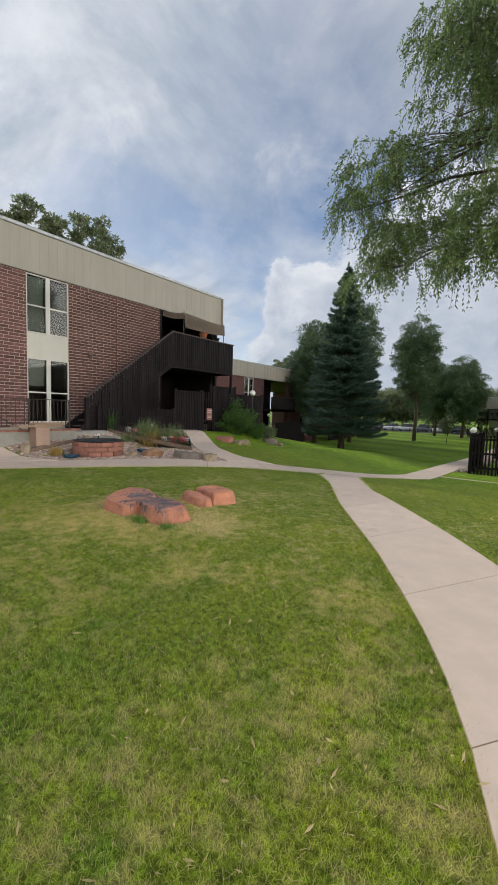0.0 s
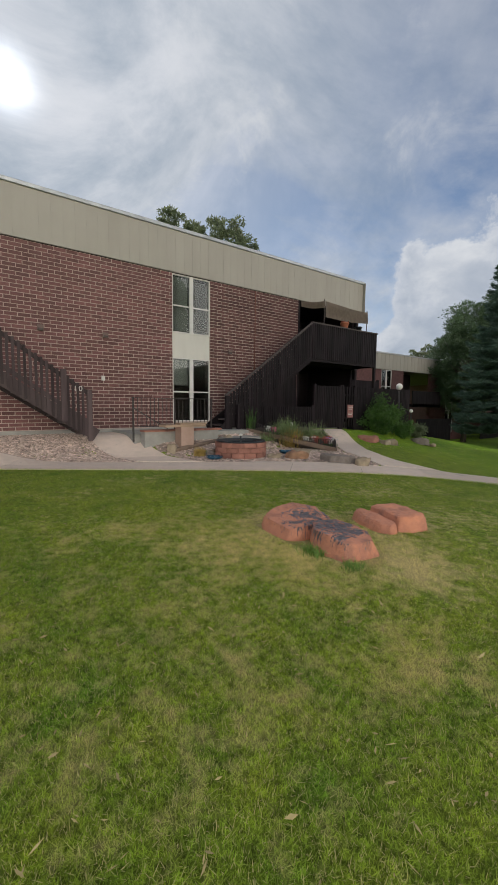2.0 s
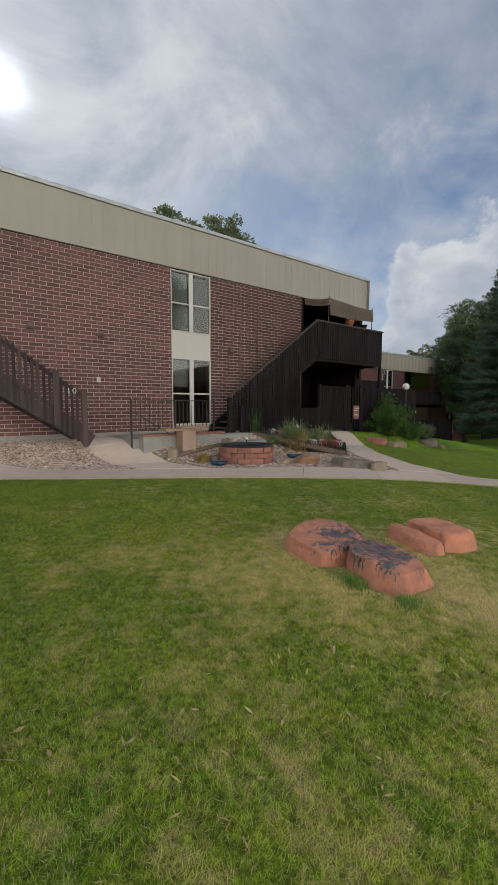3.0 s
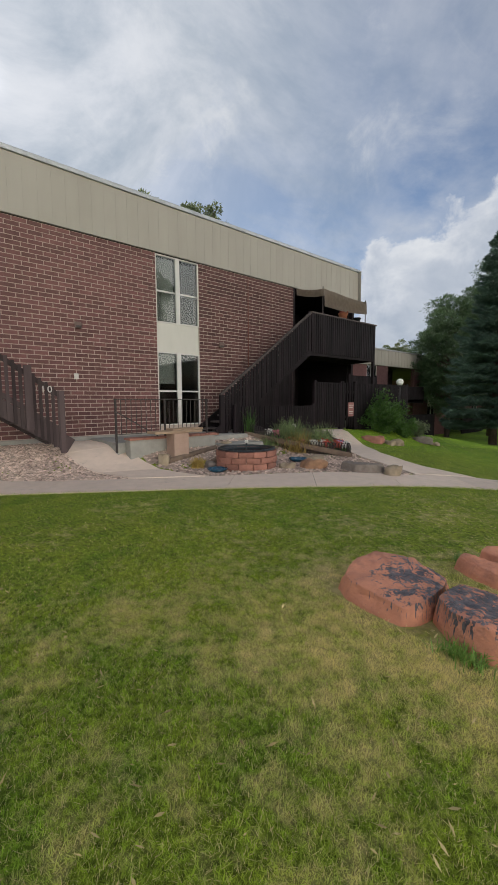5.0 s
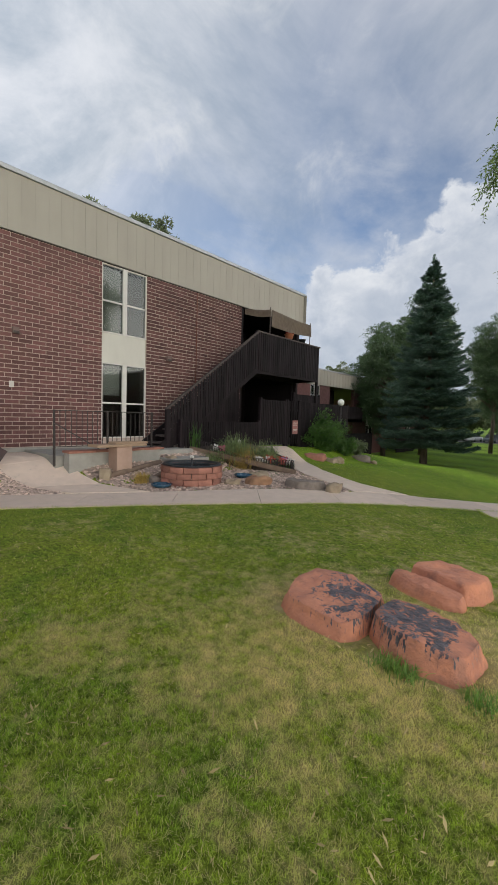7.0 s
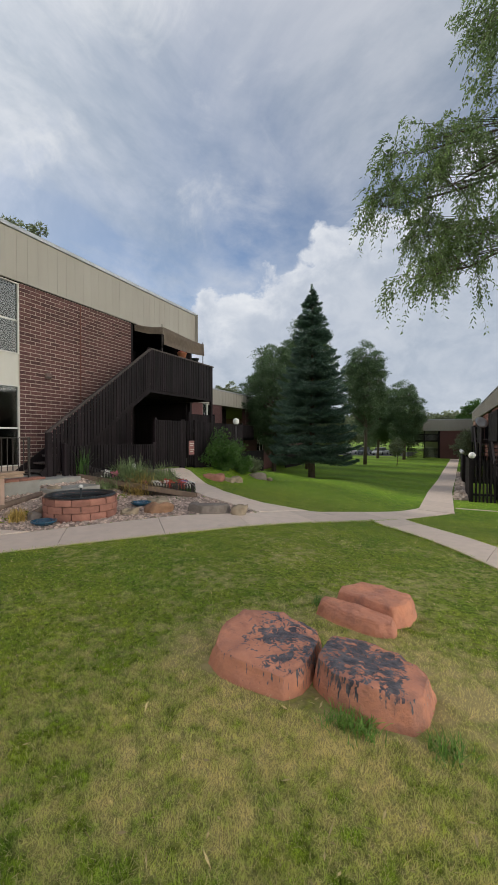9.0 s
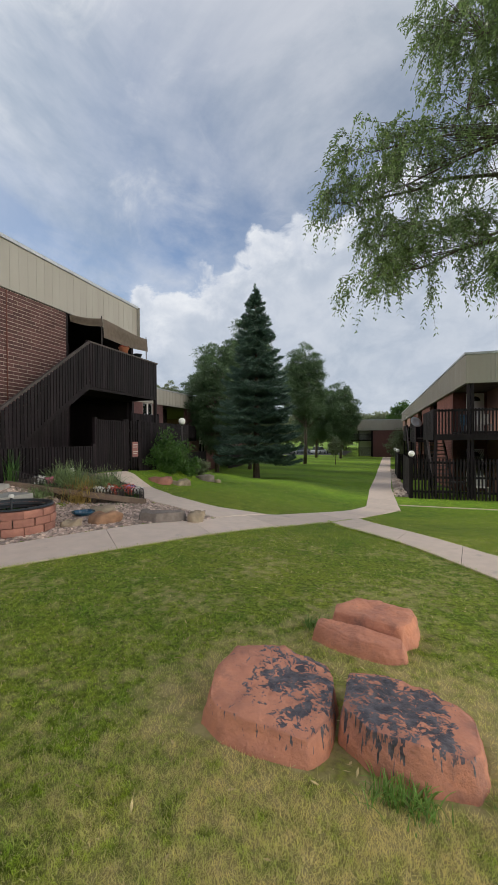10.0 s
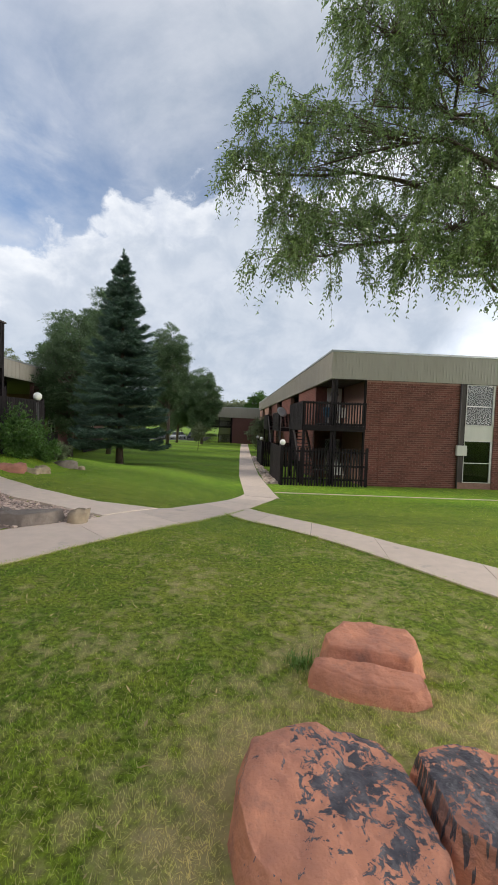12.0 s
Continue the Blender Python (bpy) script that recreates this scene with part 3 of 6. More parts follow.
# ---- brick apartment building behind the garden ----
AX = -13.4
A = thing("apartment_building", (AX - 6, 2, 0.2), "two-storey brown brick apartment building with a beige metal fascia", "building")


def building_a():
    base, top = 0.36, 5.24
    zs = base + BH * 48
    for y0, y1 in ((-22, 6.6), (8.0, 12.1)):
        w = part("wall", boxed(AX - 0.3, y0, 0.3, AX, y1, top), M_MORTAR, A, "brown brick wall")
        near = (3.62, 6.6, base, base + 22 * BH) if y0 < 0 else None
        cells = brick_face(w, AX, "y", 1, y0, y1, base, zs, M_BRICK, near)
        single_bricks(cells, w, AX, "y", 1, M_BRICK)
    part("foundation", boxed(AX - 0.3, -22, -0.6, AX + 0.03, 16.0, 0.352, 0.01), M_CONC_GREY, A, "grey concrete foundation")
    # window bay, full height between the brick
    part("sill_wall", boxed(AX - 0.25, 6.6, 0.3, AX - 0.02, 8.0, 0.53), M_MORTAR, A)
    window_unit(A, AX, "y", 1, 6.6, 8.0, 0.53, 2.6)
    part("panel", boxed(AX - 0.12, 6.6, 2.602, AX - 0.03, 8.0, 3.408, 0.006), M_PANEL, A, "white spandrel panel")
    window_unit(A, AX, "y", 1, 6.6, 8.0, 3.41, 5.235)
    # rooms behind the glass
    for z0, z1 in ((0.35, 2.85), (2.95, 5.2)):
        bm = bmesh.new()
        box(bm, AX - 4, 5.0, z0, AX - 0.31, 9.6, z1)
        bmesh.ops.reverse_faces(bm, faces=bm.faces[:])
        for f in [f for f in bm.faces if f.calc_center_median().x > AX - 0.4]:
            bm.faces.remove(f)
        part("room", bm, M_INTERIOR, A)
    # roller blinds behind the upper panes, a curtain behind a lower one
    for y0, y1, z0, z1, what in ((6.63, 7.24, 3.5, 5.2, "pale roller blind"), (6.63, 7.24, 1.72, 2.57, "pale curtain")):
        part("blind", boxed(AX - 0.2, y0, z0, AX - 0.19, y1, z1), M_PANEL, A, what)
    # far sides and the recess of the corner flats
    part("wall", boxed(AX - 12, -22, -0.5, AX - 11.7, 16, top), M_BRICK, A)
    part("wall", boxed(AX - 12, -22.3, -0.5, AX, -22, top), M_BRICK, A)
    part("wall", boxed(AX - 11.7, 15.7, -0.5, AX - 3.3, 16, top), M_BRICK, A)
    # recess walls and slab: dark paint taken to near-black, recess shade in the colour
    part("wall", boxed(AX - 3.3, 12.1, -0.3, AX - 3.0, 16, top), M_DARK, A, "dark wall at the back of the recess, shade in its colour")
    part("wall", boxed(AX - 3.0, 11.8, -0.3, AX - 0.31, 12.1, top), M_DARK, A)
    # end wall added to close the recess and keep light out
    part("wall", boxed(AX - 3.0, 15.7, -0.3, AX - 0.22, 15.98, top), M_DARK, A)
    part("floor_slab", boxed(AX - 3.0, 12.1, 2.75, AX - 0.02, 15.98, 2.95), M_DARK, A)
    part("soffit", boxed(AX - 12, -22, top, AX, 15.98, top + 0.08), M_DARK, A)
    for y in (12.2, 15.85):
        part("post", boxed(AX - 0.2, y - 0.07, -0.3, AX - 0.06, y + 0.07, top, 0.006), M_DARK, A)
    fascia(A, AX - 12.1, AX + 0.05, -22.1, 16.02, top + 0.02, 6.58, 0.3, 0.004, 0.47)
    part("roof", boxed(AX - 12, -22, 6.6, AX - 0.1, 15.9, 6.66), M_ROOF, A)
    # a conduit pipe, vents and a lamp on the brick
    part("pipe", tube([(AX + 0.04, 9.91, 2.2), (AX + 0.04, 9.91, 5.22)], [0.014, 0.014], 6), M_BRICK_B, A)
    for y, z, s in ((2.76, 3.08, 0.075), (4.46, 3.06, 0.075), (8.8, 2.95, 0.08)):
        v = part("vent", boxed(AX + 0.012, y - s, z - s, AX + 0.09, y + s, z + s, 0.015), M_LOG_BROWN, A, "small brown wall vent hood")
        part("flap", boxed(AX + 0.091, y - s * 0.8, z - s * 0.8, AX + 0.1, y + s * 0.8, z - s * 0.2), M_DARK_LIT, v)
    part("outlet_box", boxed(AX + 0.012, 4.32, 1.76, AX + 0.05, 4.42, 1.9, 0.008), M_WHITE, A, "small white outlet box")


building_a()

M_SLATS = {}


def slat_row(parent, places, w, d, h, mat, axis="y", name="slat"):
    """Upright boards of one size, w along the row and d thick, standing at places (x, y, z of the foot)."""
    key = (w, d, h, mat.name, axis)
    if key not in M_SLATS:
        bm = boxed(-d / 2, -w / 2, 0, d / 2, w / 2, h) if axis == "y" else boxed(-w / 2, -d / 2, 0, w / 2, d / 2, h)
        M_SLATS[key] = mesh_of(name, bm, mat)
    for p in places:
        ob = new(name, M_SLATS[key])
        ob.location = p
        under(ob, parent)


def stair(label, y0, z0, y1, z1, x_out, x_in, steps, slat_w, slat_gap, rail_h, mat=None, free=False):
    """A flight along y from its foot (y0, z0) to its head (y1, z1), with boarded rails."""
    mat = mat or M_DARK
    s = thing("staircase", ((x_out + x_in) / 2, y0, z0), label, "staircase", kind="")
    dy, dz = (y1 - y0) / steps, (z1 - z0) / steps
    slope = (z1 - z0) / (y1 - y0)
    sg = 1 if y1 > y0 else -1
    for x in (x_out, x_in):
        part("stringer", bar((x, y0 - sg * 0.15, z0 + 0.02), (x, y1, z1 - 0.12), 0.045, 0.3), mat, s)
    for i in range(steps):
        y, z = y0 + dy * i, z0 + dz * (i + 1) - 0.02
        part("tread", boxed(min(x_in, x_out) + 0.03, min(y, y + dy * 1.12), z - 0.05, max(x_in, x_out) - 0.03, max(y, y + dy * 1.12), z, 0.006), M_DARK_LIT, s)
    length = abs(y1 - y0)
    for x in (x_out,):
        n = int(length / (slat_w + slat_gap))
        slat_row(s, [(x + 0.035 * (1 if x_out > x_in else -1) * (1 if x == x_out else -1), y0 + sg * (k + 0.5) * (slat_w + slat_gap), z0 + slope * sg * (k + 0.5) * (slat_w + slat_gap) - 0.1) for k in range(n)], slat_w, 0.02, rail_h + 0.08, mat)
        low = 0.14 if free else 0.0
        part("handrail", bar((x, y0 - sg * 0.05, z0 + rail_h - low), (x, y1, z1 + rail_h - low), 0.05 if free else 0.09, 0.09 if free else 0.06), mat if free else M_DARK_LIT, s)
        if free:
            part("lower_rail", bar((x, y0 - sg * 0.05, z0 + 0.3), (x, y1, z1 + 0.3), 0.05, 0.09), mat, s)
            yp = y0 + sg * 0.62
            part("newel_post", boxed(x + 0.05, yp - 0.07, z0 + slope * (yp - y0) - 0.05, x + 0.09, yp + 0.07, z0 + slope * (yp - y0) + rail_h + 0.06, 0.006), mat, s)
        part("newel_post", boxed(x - 0.05, y0 - 0.05, z0 - 0.12, x + 0.05, y0 + 0.05, z0 + rail_h + 0.02, 0.008), mat, s)
    return s


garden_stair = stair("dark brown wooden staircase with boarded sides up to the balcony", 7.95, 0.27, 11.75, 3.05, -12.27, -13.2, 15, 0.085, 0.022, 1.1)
# near-black boards added below the flight, standing in for the shade there
for k in range(33):
    y = 8.2 + 0.115 * k
    top = 0.27 + (y - 7.95) * 2.78 / 3.8 - 0.1
    part("under_board", boxed(-13.33, y, 0.3, -13.3, y + 0.108, max(0.45, top)), M_DARK, garden_stair)
stair("dark brown wooden staircase with spaced balusters beside the brick wall", 3.6, 0.26, -0.65, 3.3, -12.0, -13.1, 16, 0.06, 0.055, 1.16, M_STAIN, True)


def balcony(label, x_wall, x_out, y0, y1, z_floor, z_rail, w=0.095, g=0.02, mat=None):
    mat = mat or M_DARK
    b = thing("balcony", ((x_wall + x_out) / 2, (y0 + y1) / 2, z_floor), label, "balcony")
    sx = 1 if x_out > x_wall else -1
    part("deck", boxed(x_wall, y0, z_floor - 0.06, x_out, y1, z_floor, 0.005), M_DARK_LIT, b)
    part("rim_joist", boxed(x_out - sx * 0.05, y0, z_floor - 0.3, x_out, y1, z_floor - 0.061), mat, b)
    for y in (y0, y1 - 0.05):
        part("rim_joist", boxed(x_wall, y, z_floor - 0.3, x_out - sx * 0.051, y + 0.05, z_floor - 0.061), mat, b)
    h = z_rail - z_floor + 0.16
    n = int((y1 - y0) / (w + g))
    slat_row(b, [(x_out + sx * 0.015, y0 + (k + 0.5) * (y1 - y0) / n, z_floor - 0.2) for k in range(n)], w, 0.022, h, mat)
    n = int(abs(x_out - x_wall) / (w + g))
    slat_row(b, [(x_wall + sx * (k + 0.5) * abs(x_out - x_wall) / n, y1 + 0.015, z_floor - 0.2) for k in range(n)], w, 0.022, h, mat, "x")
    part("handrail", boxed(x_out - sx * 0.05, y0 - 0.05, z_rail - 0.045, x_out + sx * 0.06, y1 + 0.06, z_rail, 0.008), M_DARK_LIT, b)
    part("handrail", boxed(x_wall, y1 - 0.05, z_rail - 0.045, x_out - sx * 0.051, y1 + 0.06, z_rail, 0.008), M_DARK_LIT, b)
    for y in (y0, y1):
        part("post", boxed(x_out - sx * 0.1, y - 0.05, gz(x_out, y) - 0.05 if y == y1 else z_floor - 0.3, x_out - sx * 0.001, y + 0.05, z_rail + 0.02, 0.006), mat, b)
    return b


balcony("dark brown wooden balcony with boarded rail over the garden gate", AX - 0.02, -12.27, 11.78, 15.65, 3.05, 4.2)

# ---- the brick building across the lawn ----
BX, BY = -0.09, 21.8
B = thing("apartment_building", (8, 30, -1.6), "two-storey red brick apartment building with ribbed beige fascia", "building")


def building_b():
    base, top = -1.56, 3.6
    zs = base + BH * 50
    xw = 1.55
    w = part("wall", boxed(xw, BY, -2.2, 6.3, BY + 0.3, top), M_MORTAR_B, B, "red brick end wall")
    brick_face(w, BY, "x", -1, xw, 6.3, base, zs, M_BRICK_B)
    # a projecting brick pier line and the drain pipe beside the windows
    part("pier", boxed(2.26, BY - 0.03, base, 2.3, BY, top), M_BRICK_B, B)
    w = part("wall", boxed(8.0, BY, -2.2, 24, BY + 0.3, top), M_MORTAR_B, B, "red brick end wall")
    brick_face(w, BY, "x", -1, 8.0, 24, base, zs, M_BRICK_B)
    part("sill_wall", boxed(6.3, BY + 0.02, -2.2, 8.0, BY + 0.25, -1.24), M_MORTAR_B, B)
    part("side_panel", boxed(6.3, BY + 0.03, -1.24, 6.55, BY + 0.12, top), M_DARK_LIT, B)
    window_unit(B, BY, "x", -1, 6.55, 8.0, -1.24, 0.84, split=0.97)
    part("panel", boxed(6.55, BY + 0.03, 0.842, 8.0, BY + 0.12, 1.598), M_PANEL, B, "white spandrel panel")
    window_unit(B, BY, "x", -1, 6.55, 8.0, 1.6, top - 0.005, split=0.97)
    part("pipe", tube([(6.22, BY - 0.06, -1.5), (6.22, BY - 0.06, 3.6)], [0.045, 0.045], 8), M_DARK_LIT, B, "dark drain pipe")
    part("meter_box", boxed(6.1, BY - 0.16, 0.1, 6.62, BY - 0.02, 0.6, 0.02), M_PANEL, B, "beige utility box")
    for z0, z1 in ((-1.3, 0.95), (1.3, 3.6)):
        bm = bmesh.new()
        box(bm, 5.0, BY + 0.31, z0, 9.6, BY + 4, z1)
        bmesh.ops.reverse_faces(bm, faces=bm.faces[:])
        for f in [f for f in bm.faces if f.calc_center_median().y < BY + 0.4]:
            bm.faces.remove(f)
        part("room", bm, M_INTERIOR, B)
    # recess of the corner flats: walls, floor, door
    part("wall", boxed(xw, BY + 0.31, -2.2, xw + 0.3, BY + 4.0, top), M_MORTAR_B, B)
    back = part("wall", boxed(BX, BY + 4.0, -2.2, xw, BY + 4.3, top), M_BRICK_B, B, "brick wall at the back of the recess")
    for z in (-1.45, 1.5):
        d = part("door", boxed(0.55, BY + 3.93, z, 1.4, BY + 3.99, z + 2.03, 0.01), M_WHITE, B, "white panelled front door with a fan light")
        fan = lathe([(0.0, 0.0), (0.24, 0.0), (0.24, 0.02), (0, 0.02)], (0, 0, 0), 20)
        bmesh.ops.delete(fan, geom=[v for v in fan.verts if v.co.y < -0.01], context="VERTS")
        fan.transform(Matrix.Translation((0.975, BY + 3.93, z + 1.62)) @ Matrix.Rotation(radians(90), 4, "X"))
        part("fan_light", fan, M_DARK, d)
        part("handle", lathe([(0, 0), (0.03, 0.01), (0.03, 0.04), (0, 0.05)], (1.32, BY + 3.9, z + 0.95), 10), M_CAP, d)
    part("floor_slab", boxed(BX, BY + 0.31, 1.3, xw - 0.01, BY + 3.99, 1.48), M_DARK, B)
    # long side towards the lawn
    y = BY + 4.31
    k = 0
    while y < 70:
        part("wall", boxed(BX, y, -2.8, BX + 0.3, y + 5.6, top), M_MORTAR_B, B)
        host = B.children[-1]
        brick_face(host, BX, "y", -1, y, y + 5.6, -2.6 + 0.0, -2.6 + BH * 61, M_BRICK_B) if k < 3 else None
        y += 5.6
        if y < 68:
            # near-black wall and floor carry the shade of the recess in their colour
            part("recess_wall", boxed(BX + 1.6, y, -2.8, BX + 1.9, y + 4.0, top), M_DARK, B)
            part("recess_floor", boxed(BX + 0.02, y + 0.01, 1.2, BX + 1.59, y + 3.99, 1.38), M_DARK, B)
            part("recess_side", boxed(BX + 0.31, y - 0.2, -2.8, BX + 1.6, y - 0.01, top), M_BRICK_B, B)
            y += 4.0
        k += 1
    part("wall", boxed(24, BY, -2.2, 24.3, 70, top), M_BRICK_B, B)
    part("wall", boxed(BX + 0.31, 69.6, -2.6, 24, 69.9, top), M_BRICK_B, B)
    part("soffit", boxed(BX, BY, top, 24, 70, top + 0.07), M_DARK_LIT, B)
    fascia(B, BX - 0.14, 24.2, BY - 0.04, 70.1, top + 0.02, 4.93, 0.16, 0.02)
    part("roof", boxed(BX, BY + 0.1, 4.95, 24, 70, 5.01), M_ROOF, B)
    for x in (xw - 0.02, 0.06):
        part("post", boxed(x - 0.07, BY + 0.02, -2.2, x + 0.07, BY + 0.16, top, 0.006), M_DARK, B)


building_b()


def far_building(x0, y0, x1, y1, base, top, roof, label, face, bays):
    """A far two-storey block: brick walls cut by recesses with balconies and windows, flat roof with beige band."""
    h = thing("apartment_building", ((x0 + x1) / 2, (y0 + y1) / 2, base), label, "building")
    if face == "x":          # the front is at x1 and looks to +x
        y = y0
        for y_a, y_b, kind in bays:
            if y_a > y:
                part("wall", boxed(x1 - 0.3, y, base - 0.6, x1, y_a, top), M_BRICK, h)
            if kind == "recess":
                # recess shade is put into the near-black colour of wall and floor
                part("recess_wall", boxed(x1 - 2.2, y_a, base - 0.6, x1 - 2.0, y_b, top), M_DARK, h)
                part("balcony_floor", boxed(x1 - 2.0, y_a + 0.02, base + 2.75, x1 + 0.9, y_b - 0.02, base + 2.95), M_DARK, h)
                part("balcony_rail", boxed(x1 + 0.82, y_a, base + 2.7, x1 + 0.9, y_b, base + 4.0), M_DARK, h)
                part("fence", boxed(x1 + 1.6, y_a - 0.5, base - 0.2, x1 + 1.66, y_b + 0.5, base + 1.8), M_DARK, h)
            else:
                part("panel", boxed(x1 - 0.12, y_a, base + 2.4, x1 - 0.04, y_b, base + 3.2), M_PANEL, h)
                part("sill_wall", boxed(x1 - 0.25, y_a, base - 0.6, x1 - 0.03, y_b, base + 0.4), M_BRICK, h)
                window_unit(h, x1, "y", 1, y_a, y_b, base + 0.4, base + 2.4)
                window_unit(h, x1, "y", 1, y_a, y_b, base + 3.2, top - 0.01)
                part("room", boxed(x1 - 1.2, y_a, base - 0.6, x1 - 1.0, y_b, top), M_INTERIOR, h)
            y = y_b
        part("wall", boxed(x1 - 0.3, y, base - 0.6, x1, y1, top), M_BRICK, h)
        part("wall", boxed(x0, y0, base - 0.6, x1 - 0.31, y0 + 0.3, top), M_BRICK, h)
        part("wall", boxed(x0, y1 - 0.3, base - 0.6, x1 - 0.31, y1, top), M_BRICK, h)
    else:                    # the front is at y0 and looks to -y
        part("wall", boxed(x0 + 2.4, y0, base - 0.6, x1, y0 + 0.3, top), M_BRICK, h)
        part("wall", boxed(x0 + 2.1, y0 + 0.31, base - 0.6, x0 + 2.4, y0 + 4, top), M_DARK, h)
        part("wall", boxed(x0, y0 + 4, base - 0.6, x0 + 2.4, y0 + 4.3, top), M_PANEL, h)
        part("wall", boxed(x0, y0 + 4.31, base - 0.6, x0 + 0.3, y1, top), M_BRICK, h)
        part("balcony_floor", boxed(x0 - 1.2, y0 - 0.1, base + 2.7, x0 + 2.38, y0 + 3.9, base + 2.9), M_DARK, h)
        b = part("balcony_rail", boxed(x0 - 1.2, y0 - 0.14, base + 3.8, x0 + 2.38, y0 - 0.06, base + 3.9), M_DARK, h)
        slat_row(h, [(x0 - 1.15 + 0.16 * k, y0 - 0.1, base + 2.7) for k in range(22)], 0.08, 0.03, 1.15, M_DARK, "x", "baluster")
        slat_row(h, [(x0 - 2.4 + 0.16 * k, y0 - 0.4, base - 0.1) for k in range(30)], 0.09, 0.03, 1.75, M_DARK, "x", "picket")
        part("post", boxed(x0 + 0.05, y0 + 0.05, base - 0.4, x0 + 0.2, y0 + 0.2, top), M_DARK, h)
    part("soffit", boxed(x0, y0, top, x1, y1, top + 0.06), M_DARK_LIT, h)
    fascia(h, x0 - 0.1, x1 + 0.1, y0 - 0.1, y1 + 0.1, top + 0.02, roof, 0.5, 0.012)
    part("roof", boxed(x0, y0, roof + 0.01, x1, y1, roof + 0.07), M_ROOF, h)
    return h


far_building(-33, 20, -20.2, 52, -1.7, 3.85, 5.08, "two-storey brown brick apartment building beyond the garden fence", "x",
             [(27.3, 28.6, "window"), (30.2, 34.4, "recess"), (37.0, 38.4, "window"), (41, 45, "recess"), (47, 48.4, "window")])
far_building(-7.0, 72, 22, 90, -2.15, 2.27, 4.05, "brick apartment building with beige fascia beyond the walk", "y", [])

# ---- trees ----


def needles(points, dirs, length, width, count, spread, rng):
    """Narrow triangles in tufts: count blades at each point, leaning out from dirs."""
    p = np.repeat(points, count, 0)
    d = np.repeat(dirs, count, 0) + rng.normal(0, spread, (len(p), 3))
    d /= np.linalg.norm(d, axis=1, keepdims=True) + 1e-9
    s = np.cross(d, rng.normal(0, 1, (len(p), 3)))
    s /= np.linalg.norm(s, axis=1, keepdims=True) + 1e-9
    ln = length * rng.uniform(0.6, 1.3, (len(p), 1))
    w = width * rng.uniform(0.6, 1.3, (len(p), 1))
    root = p + rng.normal(0, length * 0.15, p.shape)
    return np.stack([root - s * w / 2, root + s * w / 2, root + d * ln], 1)


def spruce(x, y, height, radius, seed, label):
    """Whorls of drooping boughs with upturned ends; each bough carries side sprays set with short needles."""
    rng = np.random.default_rng(seed)
    z0 = gz(x, y)
    t = thing("spruce_tree", (x, y, z0), label, "tree")
    part("trunk", tube([(x, y, z0 - 0.3), (x, y, z0 + 1.2), (x + 0.05, y, z0 + height * 0.5), (x, y, z0 + height * 0.97)], [0.26, 0.21, 0.12, 0.02], 10), M_BARK, t, "brown bark trunk")
    pts, dirs, limbs = [], [], []
    z = 1.65
    while z < height - 0.1:
        u = (z - 1.65) / (height - 1.65)
        r = radius * (1 - u) ** 0.8 * (0.9 if u < 0.03 else 1.0) + 0.1
        n = int(7 + 13 * (1 - u))
        a0 = rng.uniform(0, 6.28)
        for k in range(n):
            a = a0 + 6.283 * k / n + rng.normal(0, 0.16)
            rr = r * rng.uniform(0.7, 1.12)
            droop = 0.04 + 0.3 * (1 - u)
            m = max(5, int(rr / 0.1))
            s = np.linspace(0.15, 1, m)
            zz = z + rng.normal(0, 0.12) - droop * rr * s + 0.3 * rr * s ** 2.6
            px = np.stack([x + np.cos(a) * rr * s, y + np.sin(a) * rr * s, z0 + zz], 1)
            if k % 3 == 0 and rr > 0.6:
                limbs.append(((px[0], px[m // 2], px[-1]), (0.03, 0.02, 0.006)))
            side = np.array([-np.sin(a), np.cos(a), 0])
            ahead = np.array([np.cos(a), np.sin(a), 0.1])
            fan = 0.34 * rr * np.sin(np.pi * np.clip(1.08 - s, 0, 1)) ** 0.8 + 0.04
            for q in (-1, -0.66, -0.33, 0, 0.33, 0.66, 1):
                pp = px + side * (fan * q)[:, None] + np.array([0, 0, -0.1 * abs(q)])
                pts.append(pp)
                dirs.append(np.tile(ahead + side * q * 0.9, (m, 1)))
        z += 0.4 + 0.26 * (1 - u)
    # the leader shoots above the last whorl
    lead = np.stack([np.full(14, x), np.full(14, y), z0 + height + np.linspace(-0.5, 0.45, 14)], 1)
    pts.append(lead)
    dirs.append(np.tile((0.0, 0.0, 1.0), (14, 1)))
    pts, dirs = np.concatenate(pts), np.concatenate(dirs)
    co = needles(pts, dirs, 0.2, 0.055, 5, 0.45, rng)
    tagged(under(new("crown", raw_mesh("crown", co, 3, M_SPRUCE)), t), "dense blue-green needles", kind="stuff")
    tagged(under(new("branchwork", sticks("branchwork", limbs, M_BARK)), t), kind="stuff")
    return t


